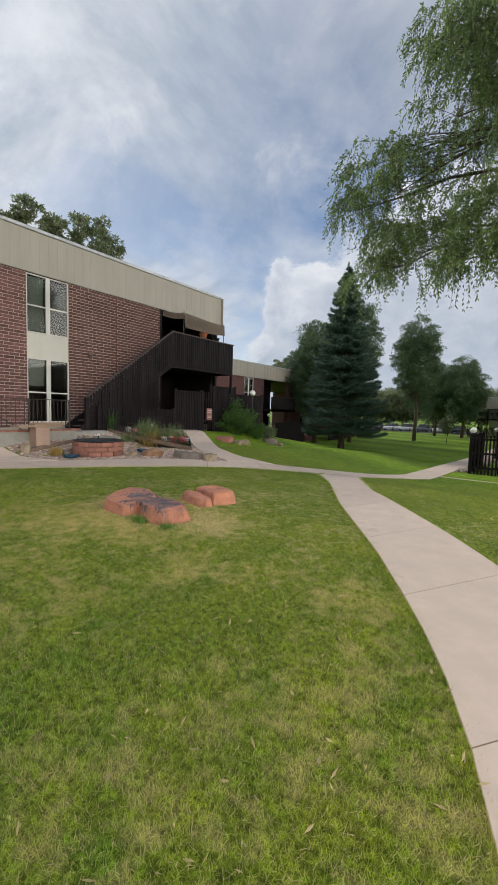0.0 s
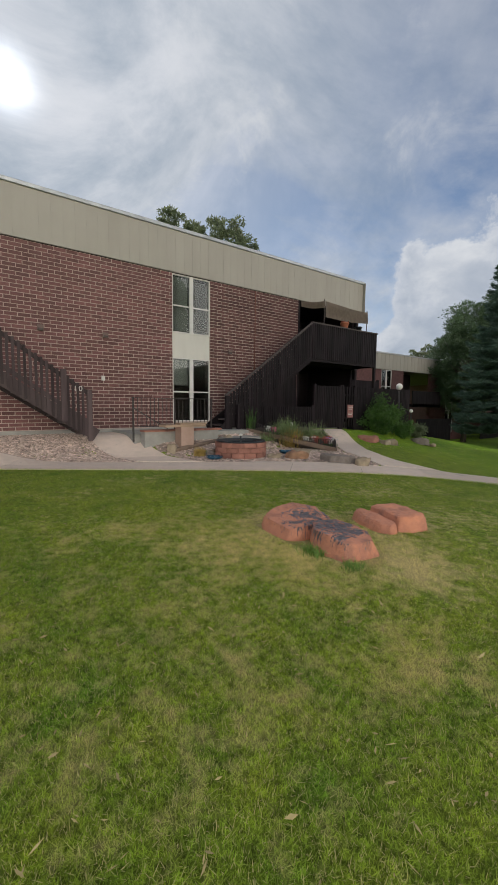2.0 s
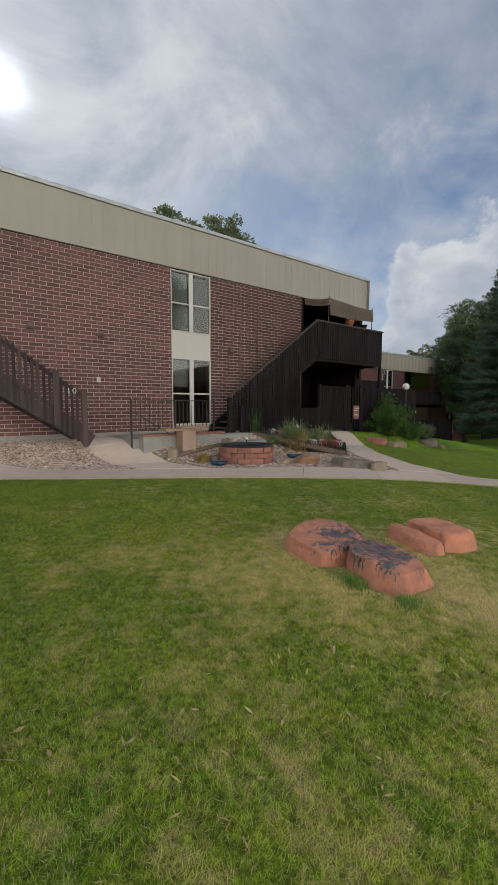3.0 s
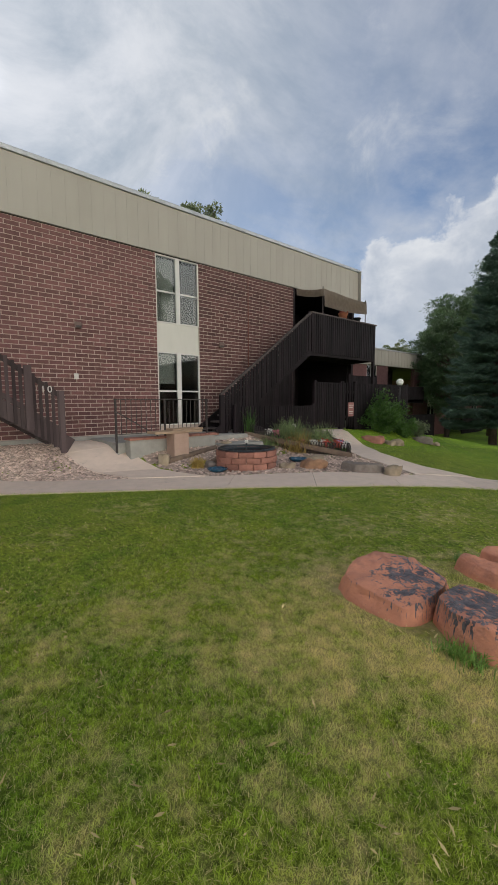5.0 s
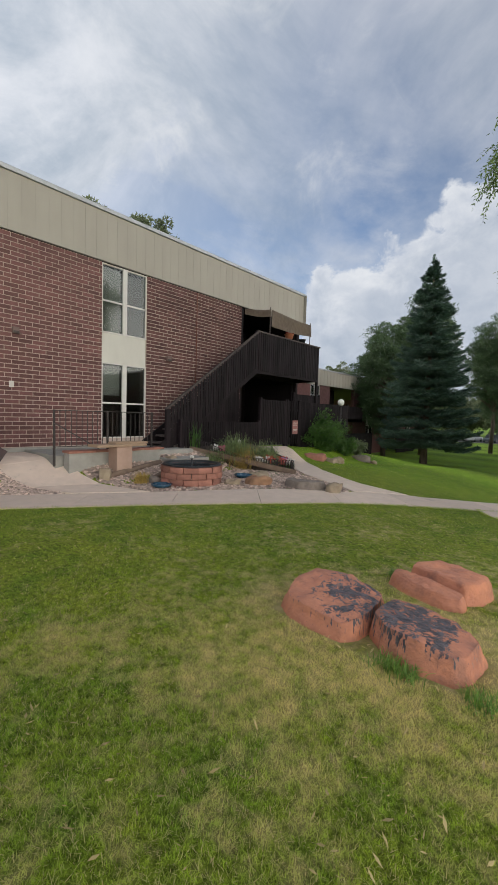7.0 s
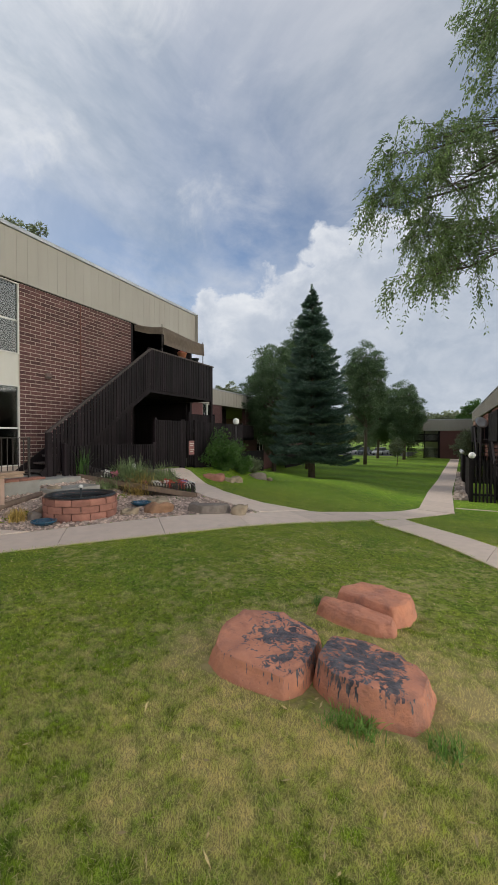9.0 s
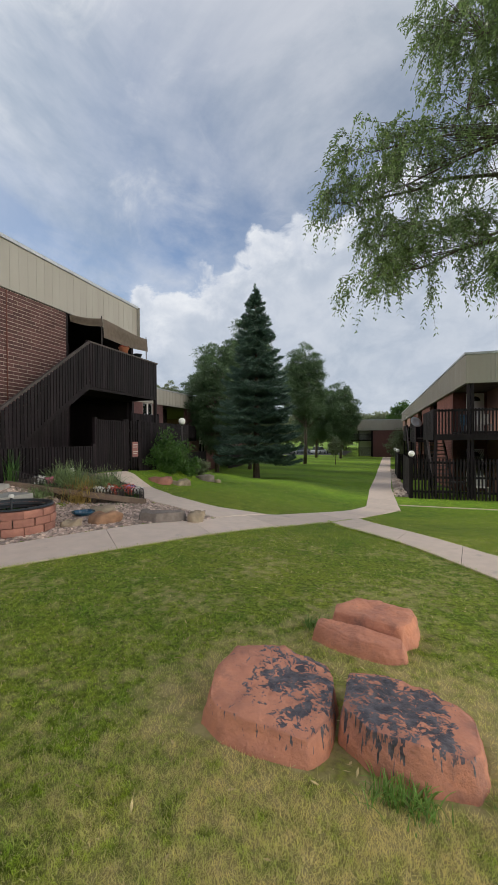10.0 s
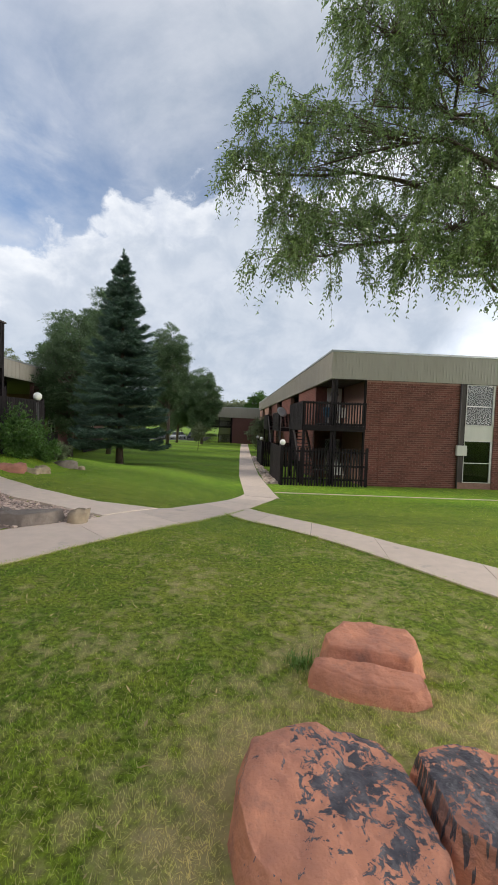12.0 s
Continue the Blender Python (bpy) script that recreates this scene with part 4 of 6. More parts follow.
def leafy(name, x, y, height, crown, seed, label, mat, trunk_r=0.25, clear=0.25, clumps=160, tuft=70, leaf=(0.3, 0.09), clump_r=0.7, squash=0.75, lean=(0, 0)):
    """A broad tree: trunk, limbs to clumps spread through an uneven crown, each clump many small leaves."""
    rng = np.random.default_rng(seed)
    z0 = gz(x, y)
    t = thing(name, (x, y, z0), label, "tree")
    rx, rz = crown
    cz = z0 + height - rz
    part("trunk", tube([(x, y, z0 - 0.3), (x + 0.1, y, z0 + height * clear), (x + 0.1 + lean[0] * 0.5, y, cz), (x + lean[0], y + lean[1], z0 + height * 0.9)], [trunk_r, trunk_r * 0.8, trunk_r * 0.45, 0.03], 9), M_BARK, t)
    limbs = []
    centres = []
    for k in range(clumps):
        v = rng.normal(0, 1, 3)
        v /= np.linalg.norm(v)
        f = rng.uniform(0.25, 1) ** 0.5 * rng.choice([1, 1, 1, 0.85, 1.1])
        c = np.array([x + v[0] * rx * f, y + v[1] * rx * f, cz + v[2] * rz * f])
        if c[2] < z0 + height * clear * 0.8:
            continue
        centres.append(c)
        if k % 4 == 0:
            b = (x + 0.1, y, z0 + max(height * clear, (c[2] - z0) * 0.75))
            mid = np.array(b) * 0.5 + c * 0.5 + rng.normal(0, 0.2, 3)
            limbs.append(((b, mid, c), (trunk_r * 0.28, trunk_r * 0.17, 0.012)))
    tagged(under(new("branchwork", sticks("branchwork", limbs, M_BARK)), t), kind="stuff")
    centres = np.array(centres)
    n = len(centres)
    size = clump_r * rng.uniform(0.6, 1.3, (n, 1, 1))
    off = rng.normal(0, 1, (n, tuft, 3))
    off /= np.linalg.norm(off, axis=2, keepdims=True)
    off[..., 2] = np.abs(off[..., 2]) * np.where(rng.uniform(0, 1, (n, tuft)) < 0.75, 1, -1)
    off *= size * rng.uniform(0.35, 1.0, (n, tuft, 1)) * np.array([1, 1, squash])
    pts = (centres[:, None] + off).reshape(-1, 3)
    dirs = off.reshape(-1, 3) / (np.linalg.norm(off.reshape(-1, 3), axis=1, keepdims=True) + 1e-6)
    co = needles(pts, dirs + np.array([0, 0, 0.1]), leaf[0], leaf[1], 2, 0.6, rng)
    ob = new("crown", raw_mesh("crown", co, 3, mat))
    tagged(under(ob, t), kind="stuff")
    return t


spruce(-12.0, 28.5, 12.9, 3.1, 5, "tall blue-green spruce standing alone on the lawn")
PINE = dict(mat=M_PINE, trunk_r=0.24, clear=0.2, clumps=330, tuft=150, leaf=(0.2, 0.055), clump_r=0.75, squash=0.65)
leafy("pine_tree", -18.2, 36.5, 11.6, (2.9, 5.0), 11, "broad dark green pine in front of the far brick building", **PINE)
leafy("pine_tree", -16.4, 41, 15.2, (2.6, 6.4), 12, "tall dark green pine behind the spruce", **PINE)
leafy("pine_tree", -12.6, 52, 14.9, (2.7, 5.6), 13, "tall dark green pine with a bare lower trunk", **PINE)
leafy("pine_tree", -9.4, 66, 11.8, (2.7, 4.9), 14, "dark green pine near the car park", **PINE)
leafy("pine_tree", -13.5, 68, 10.5, (3.0, 4.2), 15, "dark green pine near the car park", **PINE)
leafy("sapling", -8.8, 51, 3.3, (0.8, 1.2), 16, "young tree staked on the lawn", M_LEAF_FAR, 0.04, 0.3, 26, 40, (0.22, 0.09), 0.35)
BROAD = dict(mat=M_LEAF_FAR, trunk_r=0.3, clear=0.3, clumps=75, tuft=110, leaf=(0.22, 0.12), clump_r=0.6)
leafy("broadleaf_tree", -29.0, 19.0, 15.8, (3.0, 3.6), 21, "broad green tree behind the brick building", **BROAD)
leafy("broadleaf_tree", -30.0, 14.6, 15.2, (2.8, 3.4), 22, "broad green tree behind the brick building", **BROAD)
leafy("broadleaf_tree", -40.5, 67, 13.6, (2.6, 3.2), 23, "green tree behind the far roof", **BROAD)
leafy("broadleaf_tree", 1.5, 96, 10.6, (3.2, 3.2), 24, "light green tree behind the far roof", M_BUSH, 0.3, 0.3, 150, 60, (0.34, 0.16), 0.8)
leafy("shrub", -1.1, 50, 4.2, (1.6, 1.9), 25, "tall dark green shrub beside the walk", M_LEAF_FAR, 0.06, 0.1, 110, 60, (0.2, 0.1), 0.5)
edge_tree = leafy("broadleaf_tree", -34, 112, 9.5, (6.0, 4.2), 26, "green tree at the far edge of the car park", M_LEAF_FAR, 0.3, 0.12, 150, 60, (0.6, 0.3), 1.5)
for k in range(7):
    copy_thing(edge_tree, Matrix.Translation((-50 + 9.3 * k, 110 + 5 * ((k * 7) % 3), -2.1)) @ Matrix.Rotation(k * 1.3, 4, "Z"))


def drooping_tree(x, y, seed):
    """The big tree beside the walk: limbs to rounded leaf masses, each hung with twigs that carry paired narrow leaflets."""
    rng = np.random.default_rng(seed)
    z0 = gz(x, y)
    t = thing("ash_tree", (x, y, z0), "large green broadleaf tree with hanging feathery branches", "tree")
    part("trunk", tube([(x, y, z0 - 0.3), (x, y + 0.05, z0 + 2), (x - 0.1, y, z0 + 4.2), (x - 0.3, y, z0 + 6.5), (x - 0.2, y, z0 + 10)], [0.42, 0.34, 0.28, 0.2, 0.06], 12), M_BARK, t)
    masses = list(TREE_MASSES)
    for k in range(16):
        a, r = rng.uniform(-1.9, 1.9), rng.uniform(2.0, 6.0)
        masses.append((x + 0.8 + math.cos(a) * r, y + math.sin(a) * r, z0 + rng.uniform(5.0, 11.5), rng.uniform(1.2, 1.8)))
    fine, twigs = [], []
    for cx, cy, cz, r in masses:
        near = cx < 0.8
        c = np.array([cx, cy, cz])
        root = np.array([x - 0.2, y, z0 + 4.6 + 0.45 * (cz - z0 - 4.0)])
        u = np.linspace(0, 1, 9)[:, None]
        bow = np.array([rng.normal(0, 0.5), rng.normal(0, 0.5), rng.uniform(0.2, 1.1)])
        limb = root + (c - root) * u + bow * np.sin(np.pi * u) + rng.normal(0, 0.16, (9, 3)) * np.sin(np.pi * u)
        part("limb", tube(limb, [0.06 * (1 - v) ** 0.8 + 0.01 for v in np.linspace(0, 1, 9)], 7), M_BARK, t)
        for k in range(int((34 if near else 13) * r)):
            d = rng.normal(0, 1, 3)
            d /= np.linalg.norm(d)
            d[2] = abs(d[2]) if rng.uniform() < 0.62 else d[2]
            e = c + d * r * rng.uniform(0.35, 1.0) ** 0.6 * np.array([1, 1, 0.85])
            s = limb[int(rng.integers(5, 9))]
            mid = s * 0.45 + e * 0.55 + np.array([0, 0, 0.12 * r])
            fine.append(((s, mid, e), (0.009, 0.006, 0.0025)))
            for j in range(5 if near else 3):
                b = (mid + (e - mid) * rng.uniform(0.3, 1.0)) + rng.normal(0, 0.05, 3)
                a = math.atan2(d[1], d[0]) + rng.normal(0, 0.8)
                out, drop = rng.uniform(0.15, 0.45), rng.uniform(0.2, 0.95)
                m = 12
                v = np.linspace(0, 1, m)
                tw = b + np.stack([math.cos(a) * out * v, math.sin(a) * out * v, 0.1 * v - drop * v ** 1.7], 1)
                if j < 2:
                    fine.append(((tw[0], tw[6], tw[11]), (0.004, 0.003, 0.0015)))
                twigs.append(tw)
    tagged(under(new("branchwork", sticks("branchwork", fine, M_BARK)), t), kind="stuff")
    tw = np.array(twigs)
    d = np.gradient(tw, axis=1)
    d /= np.linalg.norm(d, axis=2, keepdims=True)
    lat = np.cross(d, rng.normal(0, 1, (len(tw), 1, 3)))
    lat /= np.linalg.norm(lat, axis=2, keepdims=True) + 1e-9
    p = np.concatenate([tw, tw]).reshape(-1, 3)
    g = np.concatenate([d * 0.7 + lat * 0.8, d * 0.7 - lat * 0.8]).reshape(-1, 3) + np.array([0, 0, -0.2])
    p = p + rng.normal(0, 0.014, p.shape)
    g = g + rng.normal(0, 0.22, g.shape)
    g /= np.linalg.norm(g, axis=1, keepdims=True)
    s = np.cross(g, rng.normal(0, 1, p.shape))
    s /= np.linalg.norm(s, axis=1, keepdims=True)
    ln, w = rng.uniform(0.07, 0.12, (len(p), 1)), rng.uniform(0.024, 0.04, (len(p), 1))
    co = np.stack([p, p + g * ln * 0.45 + s * w / 2, p + g * ln, p + g * ln * 0.45 - s * w / 2], 1)
    tagged(under(new("crown", raw_mesh("crown", co, 4, M_LEAF)), t), "narrow green leaflets", kind="stuff")
    return t


# leaf masses over the lawn: place and radius
TREE_MASSES = ((-4.95, 11.6, 6.9, 0.75), (-4.15, 11.3, 7.75, 0.8), (-3.4, 11.2, 6.8, 1.3), (-4.2, 11.1, 4.85, 0.8), (-3.0, 11.3, 5.2, 1.25), (-2.15, 11.4, 8.3, 1.25),
               (-1.95, 10.8, 9.3, 1.5), (-1.45, 11.7, 6.8, 1.7), (-0.8, 10.3, 5.2, 1.35), (-1.6, 9.9, 4.4, 0.7), (-0.5, 10.7, 8.3, 1.8), (0.3, 11.1, 6.9, 1.5), (-2.5, 11.2, 10.1, 0.95),
               (-0.55, 9.8, 4.5, 0.85), (-0.9, 10.2, 9.2, 1.55), (0.6, 10.4, 5.0, 1.2), (-0.4, 11.0, 11.2, 1.7), (-3.9, 11.5, 5.9, 0.7))
drooping_tree(3.1, 11.8, 31)

# ---- boulders on the lawn ----


def sandstone():
    mat = surface("red_sandstone", (0.68, 0.285, 0.165), (0.43, 0.185, 0.125), 6, 0.85, 0.6, 24, big=3.2, depth=0.03, dark=(0.24, 0.12, 0.095), dark_at=(0.51, 0.68))
    nt = mat.node_tree
    N, L = nt.nodes.new, nt.links.new
    bsdf = nt.nodes["Principled BSDF"]
    base = bsdf.inputs["Base Color"].links[0].from_socket
    geo = N("ShaderNodeNewGeometry")

    def tex(s, d, off, dist):
        mp, n = N("ShaderNodeMapping"), N("ShaderNodeTexNoise")
        mp.inputs["Location"].default_value = off
        mp.inputs["Scale"].default_value = (1, 1, 0.45)
        L(geo.outputs["Position"], mp.inputs[0])
        L(mp.outputs[0], n.inputs["Vector"])
        n.inputs["Scale"].default_value, n.inputs["Detail"].default_value, n.inputs["Distortion"].default_value = s, d, dist
        n.inputs["Roughness"].default_value = 0.68
        return n.outputs["Fac"]

    def ramp(v, lo, hi):
        n = N("ShaderNodeMapRange")
        n.inputs[1].default_value, n.inputs[2].default_value = lo, hi
        L(v, n.inputs[0])
        return n.outputs[0]

    # tar poured over the two touching stones: broken blots on the tops, runs down the sides
    def op(kind, a, b):
        n = N("ShaderNodeMath")
        n.operation = kind
        for i, v in enumerate((a, b)):
            if isinstance(v, (int, float)):
                n.inputs[i].default_value = v
            else:
                L(v, n.inputs[i])
        return n.outputs[0]

    def spot(at, r0, r1, top):
        d, q = N("ShaderNodeVectorMath"), N("ShaderNodeMapRange")
        d.operation = "DISTANCE"
        d.inputs[1].default_value = at
        L(geo.outputs["Position"], d.inputs[0])
        for i, v in enumerate((r0, r1, top, -0.2)):
            q.inputs[i + 1].default_value = v
        L(d.outputs["Value"], q.inputs[0])
        return q.outputs[0]

    pour = op("MAXIMUM", spot((-4.42, 3.86, -0.12), 0.2, 0.75, 0.085), op("MAXIMUM", spot((-3.95, 3.8, -0.1), 0.2, 0.55, 0.1), spot((-4.3, 3.5, -0.12), 0.02, 0.22, 0.1)))
    pour = op("MAXIMUM", pour, spot((-3.72, 3.56, -0.1), 0.03, 0.24, 0.1))
    flat = op("ADD", op("MULTIPLY", tex(6.5, 5, (2.3, 0.7, 0), 0.6), 0.45), op("MULTIPLY", tex(24, 10, (0.3, 4.7, 0), 1.0), 0.55))
    blot = ramp(op("ADD", flat, pour), 0.553, 0.575)
    runs = N("ShaderNodeMapping")
    runs.inputs["Scale"].default_value = (1, 1, 0.05)
    L(geo.outputs["Position"], runs.inputs[0])
    comb = N("ShaderNodeTexNoise")
    comb.inputs["Scale"].default_value, comb.inputs["Detail"].default_value = 55, 2
    L(runs.outputs[0], comb.inputs["Vector"])
    split = N("ShaderNodeSeparateXYZ")
    L(geo.outputs["Position"], split.inputs[0])
    reach = op("MULTIPLY", op("SUBTRACT", split.outputs[2], -0.27), 0.8)
    steep = N("ShaderNodeSeparateXYZ")
    L(geo.outputs["True Normal"], steep.inputs[0])
    side = ramp(steep.outputs[2], 0.75, 0.45)
    drip = op("MULTIPLY", side, ramp(op("ADD", op("ADD", comb.outputs["Fac"], reach), op("MULTIPLY", pour, 0.9)), 0.655, 0.69))
    blot = op("MAXIMUM", op("MULTIPLY", blot, op("SUBTRACT", 1.0, op("MULTIPLY", side, 0.85))), drip)
    mx = N("ShaderNodeMix")
    mx.data_type = "RGBA"
    L(blot, mx.inputs[0])
    L(base, mx.inputs[6])
    tar = N("ShaderNodeMix")
    tar.data_type = "RGBA"
    L(ramp(tex(14, 6, (5, 2, 0), 0.3), 0.42, 0.62), tar.inputs[0])
    tar.inputs[6].default_value, tar.inputs[7].default_value = (0.05, 0.045, 0.055, 1), (0.13, 0.115, 0.125, 1)
    L(tar.outputs[2], mx.inputs[7])
    pale = N("ShaderNodeMix")
    pale.data_type = "RGBA"
    L(ramp(tex(16, 6, (7, 1, 2), 0.2), 0.66, 0.72), pale.inputs[0])
    L(mx.outputs[2], pale.inputs[6])
    pale.inputs[7].default_value = (0.36, 0.21, 0.16, 1)
    L(pale.outputs[2], bsdf.inputs["Base Color"])
    rg = N("ShaderNodeMapRange")
    rg.inputs[3].default_value, rg.inputs[4].default_value = 0.85, 0.38
    L(blot, rg.inputs[0])
    L(rg.outputs[0], bsdf.inputs["Roughness"])
    return mat


M_SAND = sandstone()


def boulder(name, outline, z_top, label, mat, seed, category="boulder", sink=0.12, rough=0.018, top_in=0.93, tilt=(0, 0), ledge=None, n=64, group=""):
    """A block of stone over an outline of its plan: steep broken sides, a rounded edge and an uneven top."""
    c = np.mean(outline, axis=0)
    pts = np.array(list(outline) + [outline[0]], float)
    ring = resample(pts, n + 1)[:-1]
    ring = (np.roll(ring, 1, 0) + 2 * ring + np.roll(ring, -1, 0)) / 4
    zg = gz(*c) - sink
    h = z_top - gz(*c)
    bm = bmesh.new()
    rows = []
    prof = [(0.96, zg), (1.0, zg + sink + h * 0.15), (1.01, zg + sink + h * 0.4), (0.99, zg + sink + h * 0.65), (0.98, zg + sink + h * 0.88), (top_in + 0.025, zg + sink + h * 0.98)]
    prof += [(top_in * k, zg + sink + h) for k in (0.9, 0.75, 0.58, 0.4, 0.22, 0.08)]
    for s, z in prof:
        row = []
        for q in ring:
            x, y = c + (q - c) * s
            zz = z
            if z > zg + sink + h * 0.3:
                zz += (x - c[0]) * tilt[0] + (y - c[1]) * tilt[1]
            if ledge:
                a, b, d, drop = ledge
                side = (x - a) * math.cos(d) + (y - b) * math.sin(d)
                if side < 0 and z > zg + sink + h * 0.3:
                    zz -= drop * min(1, -side / 0.03) * (z - zg - sink) / h
            v = Vector((x, y, zz))
            chip = Vector(noise.cell_vector(v * 7 + Vector((seed, seed, 0)))) - Vector((0.5, 0.5, 0.5))
            v += rough * 0.8 * chip + rough * 1.8 * Vector(noise.noise_vector(v * 4 + Vector((seed, 0, 0)))) + rough * 0.8 * Vector(noise.noise_vector(v * 11 + Vector((0, seed, 0)))) + rough * 0.35 * Vector(noise.noise_vector(v * 30))
            row.append(bm.verts.new(v))
        rows.append(row)
    for r, q in zip(rows, rows[1:]):
        for k in range(n):
            bm.faces.new((r[k], r[(k + 1) % n], q[(k + 1) % n], q[k])).smooth = True
    bm.faces.new(rows[-1])
    bmesh.ops.recalc_face_normals(bm, faces=bm.faces[:])
    return solo(name, bm, mat, label, category, group)


def block_stone(label, foot, crown, seed, rough=0.012, n=110, name="boulder", mat=None, group="boulders on the lawn"):
    """A quarried block: a foot outline sunk in the ground, a crown outline with its own heights, broken sides and a worn rim."""
    foot = resample(np.array(list(foot) + [foot[0]], float), n + 1)[:-1]
    crown = np.array(list(crown) + [crown[0]], float)
    run = np.r_[0, np.cumsum(np.linalg.norm(np.diff(crown[:, :2], axis=0), axis=1))]
    at = np.linspace(0, run[-1], n + 1)[:-1]
    rim = np.stack([np.interp(at, run, crown[:, k]) for k in range(3)], 1)
    for _ in range(2):
        rim = (np.roll(rim, 1, 0) + 4 * rim + np.roll(rim, -1, 0)) / 6
    # both outlines start where they lie closest to the first foot corner
    rim = np.roll(rim, -int(np.argmin(np.hypot(rim[:, 0] - foot[0, 0], rim[:, 1] - foot[0, 1]))), 0)
    low = np.column_stack([foot, [gz(*p) - 0.07 for p in foot]])
    mid = rim.mean(0)
    plane = np.linalg.lstsq(np.column_stack([rim[:, :2] - mid[:2], np.ones(n)]), rim[:, 2], rcond=None)[0]
    rows = []
    for s in (0, 0.25, 0.42, 0.56, 0.7, 0.82, 0.91, 0.97):
        swell = 1 + 0.02 * math.sin(math.pi * s)
        row = low + (rim - low) * s
        row[:, :2] = mid[:2] + (row[:, :2] - mid[:2]) * swell
        rows.append(row)
    for s in (0.0, 0.03, 0.08, 0.16, 0.26, 0.37, 0.48, 0.6, 0.72, 0.84, 0.94):
        row = rim + (mid - rim) * s
        level = plane[2] + (row[:, :2] - mid[:2]) @ plane[:2]
        row[:, 2] = rim[:, 2] * (1 - s) + level * s + 0.012 * min(1, s / 0.1) - 0.008
        rows.append(row)
    bm = bmesh.new()
    shift = Vector((seed * 3.1, seed * 1.7, seed))
    rings = []
    for row in rows:
        ring = []
        for p in row:
            v = Vector(p)
            q = v + shift
            ledge = Vector(noise.noise_vector(Vector((q.x * 3, q.y * 3, q.z * 16))))
            flake = noise.multi_fractal(q * 9, 0.9, 2.1, 4) - 0.9
            step = noise.voronoi(q * 6.5)[0]
            v += rough * (1.0 * ledge + 0.7 * Vector(noise.noise_vector(q * 12)) + 0.45 * Vector(noise.noise_vector(q * 36)))
            v.z += rough * (0.7 * flake + 1.0 * (0.2 - min(0.4, step[1] - step[0])))
            ring.append(bm.verts.new(v))
        rings.append(ring)
    for r, q in zip(rings, rings[1:]):
        for k in range(n):
            bm.faces.new((r[k], r[(k + 1) % n], q[(k + 1) % n], q[k])).smooth = True
    bm.faces.new(rings[-1]).smooth = True
    bmesh.ops.recalc_face_normals(bm, faces=bm.faces[:])
    return solo(name, bm, mat or M_SAND, label, "boulder", group)


block_stone("red sandstone boulder with dark tar-like crust on the lawn",
            [(-4.96, 3.58), (-4.8, 3.46), (-4.6, 3.43), (-4.32, 3.43), (-4.24, 3.55), (-4.23, 3.9), (-4.28, 4.14), (-4.62, 4.24), (-4.96, 4.1), (-5.0, 3.8)],
            [(-4.9, 3.62, -0.155), (-4.76, 3.53, -0.15), (-4.58, 3.5, -0.15), (-4.34, 3.48, -0.165), (-4.26, 3.6, -0.14), (-4.26, 3.88, -0.13), (-4.31, 4.07, -0.14), (-4.62, 4.15, -0.09), (-4.89, 4.03, -0.08), (-4.94, 3.8, -0.11)], 3, 0.011)
block_stone("red sandstone boulder with black drip stains on the lawn",
            [(-4.22, 3.66), (-4.06, 3.51), (-3.83, 3.45), (-3.6, 3.46), (-3.53, 3.58), (-3.5, 3.9), (-3.75, 4.08), (-4.0, 4.17), (-4.2, 4.04)],
            [(-4.19, 3.67, -0.1), (-4.04, 3.55, -0.1), (-3.83, 3.51, -0.1), (-3.63, 3.52, -0.13), (-3.58, 3.6, -0.13), (-3.56, 3.82, -0.14), (-3.75, 3.99, -0.13), (-3.98, 4.07, -0.13), (-4.18, 4.0, -0.11)], 8, 0.01)
block_stone("upper block of a split red sandstone boulder",
            [(-4.4, 4.82), (-4.1, 4.74), (-3.84, 4.68), (-3.72, 4.8), (-3.68, 5.06), (-4.0, 5.2), (-4.2, 5.18), (-4.4, 5.0)],
            [(-4.34, 4.86, -0.12), (-4.1, 4.79, -0.12), (-3.87, 4.74, -0.13), (-3.78, 4.84, -0.13), (-3.74, 5.05, -0.13), (-4.0, 5.13, -0.11), (-4.18, 5.12, -0.11), (-4.34, 4.98, -0.12)], 5, 0.01)
block_stone("lower block of a split red sandstone boulder",
            [(-4.52, 4.68), (-4.3, 4.54), (-3.95, 4.45), (-3.8, 4.52), (-3.8, 4.65), (-4.1, 4.71), (-4.4, 4.8), (-4.52, 4.8)],
            [(-4.47, 4.72, -0.18), (-4.27, 4.6, -0.19), (-3.97, 4.51, -0.2), (-3.86, 4.55, -0.2), (-3.85, 4.64, -0.18), (-4.1, 4.7, -0.165), (-4.38, 4.77, -0.165), (-4.46, 4.77, -0.17)], 6, 0.012)

# ---- garden in front of the brick building ----
GARDEN = [(-9.4, 5.5), (-7.95, 7.85), (-7.15, 8.7), (-7.1, 8.95), (-8.9, 9.75), (-11.1, 11.6), (-12.1, 12.0), (-13.3, 11.7), (-13.3, 4.75), (-11.75, 4.92)]
GRAVEL_BED = [(-10.25, 4.22), (-12.1, 1.62), (-22.6, -13.3), (-13.38, -13.3), (-13.38, 3.6), (-12.0, 3.76)]


def inside(poly, x, y):
    hit = np.zeros(np.shape(x), bool)
    for (ax, ay), (bx, by) in zip(poly, poly[1:] + poly[:1]):
        cross = (ay > y) != (by > y)
        with np.errstate(divide="ignore", invalid="ignore"):
            hit ^= cross & (x < (bx - ax) * (y - ay) / (by - ay + 1e-12) + ax)
    return hit


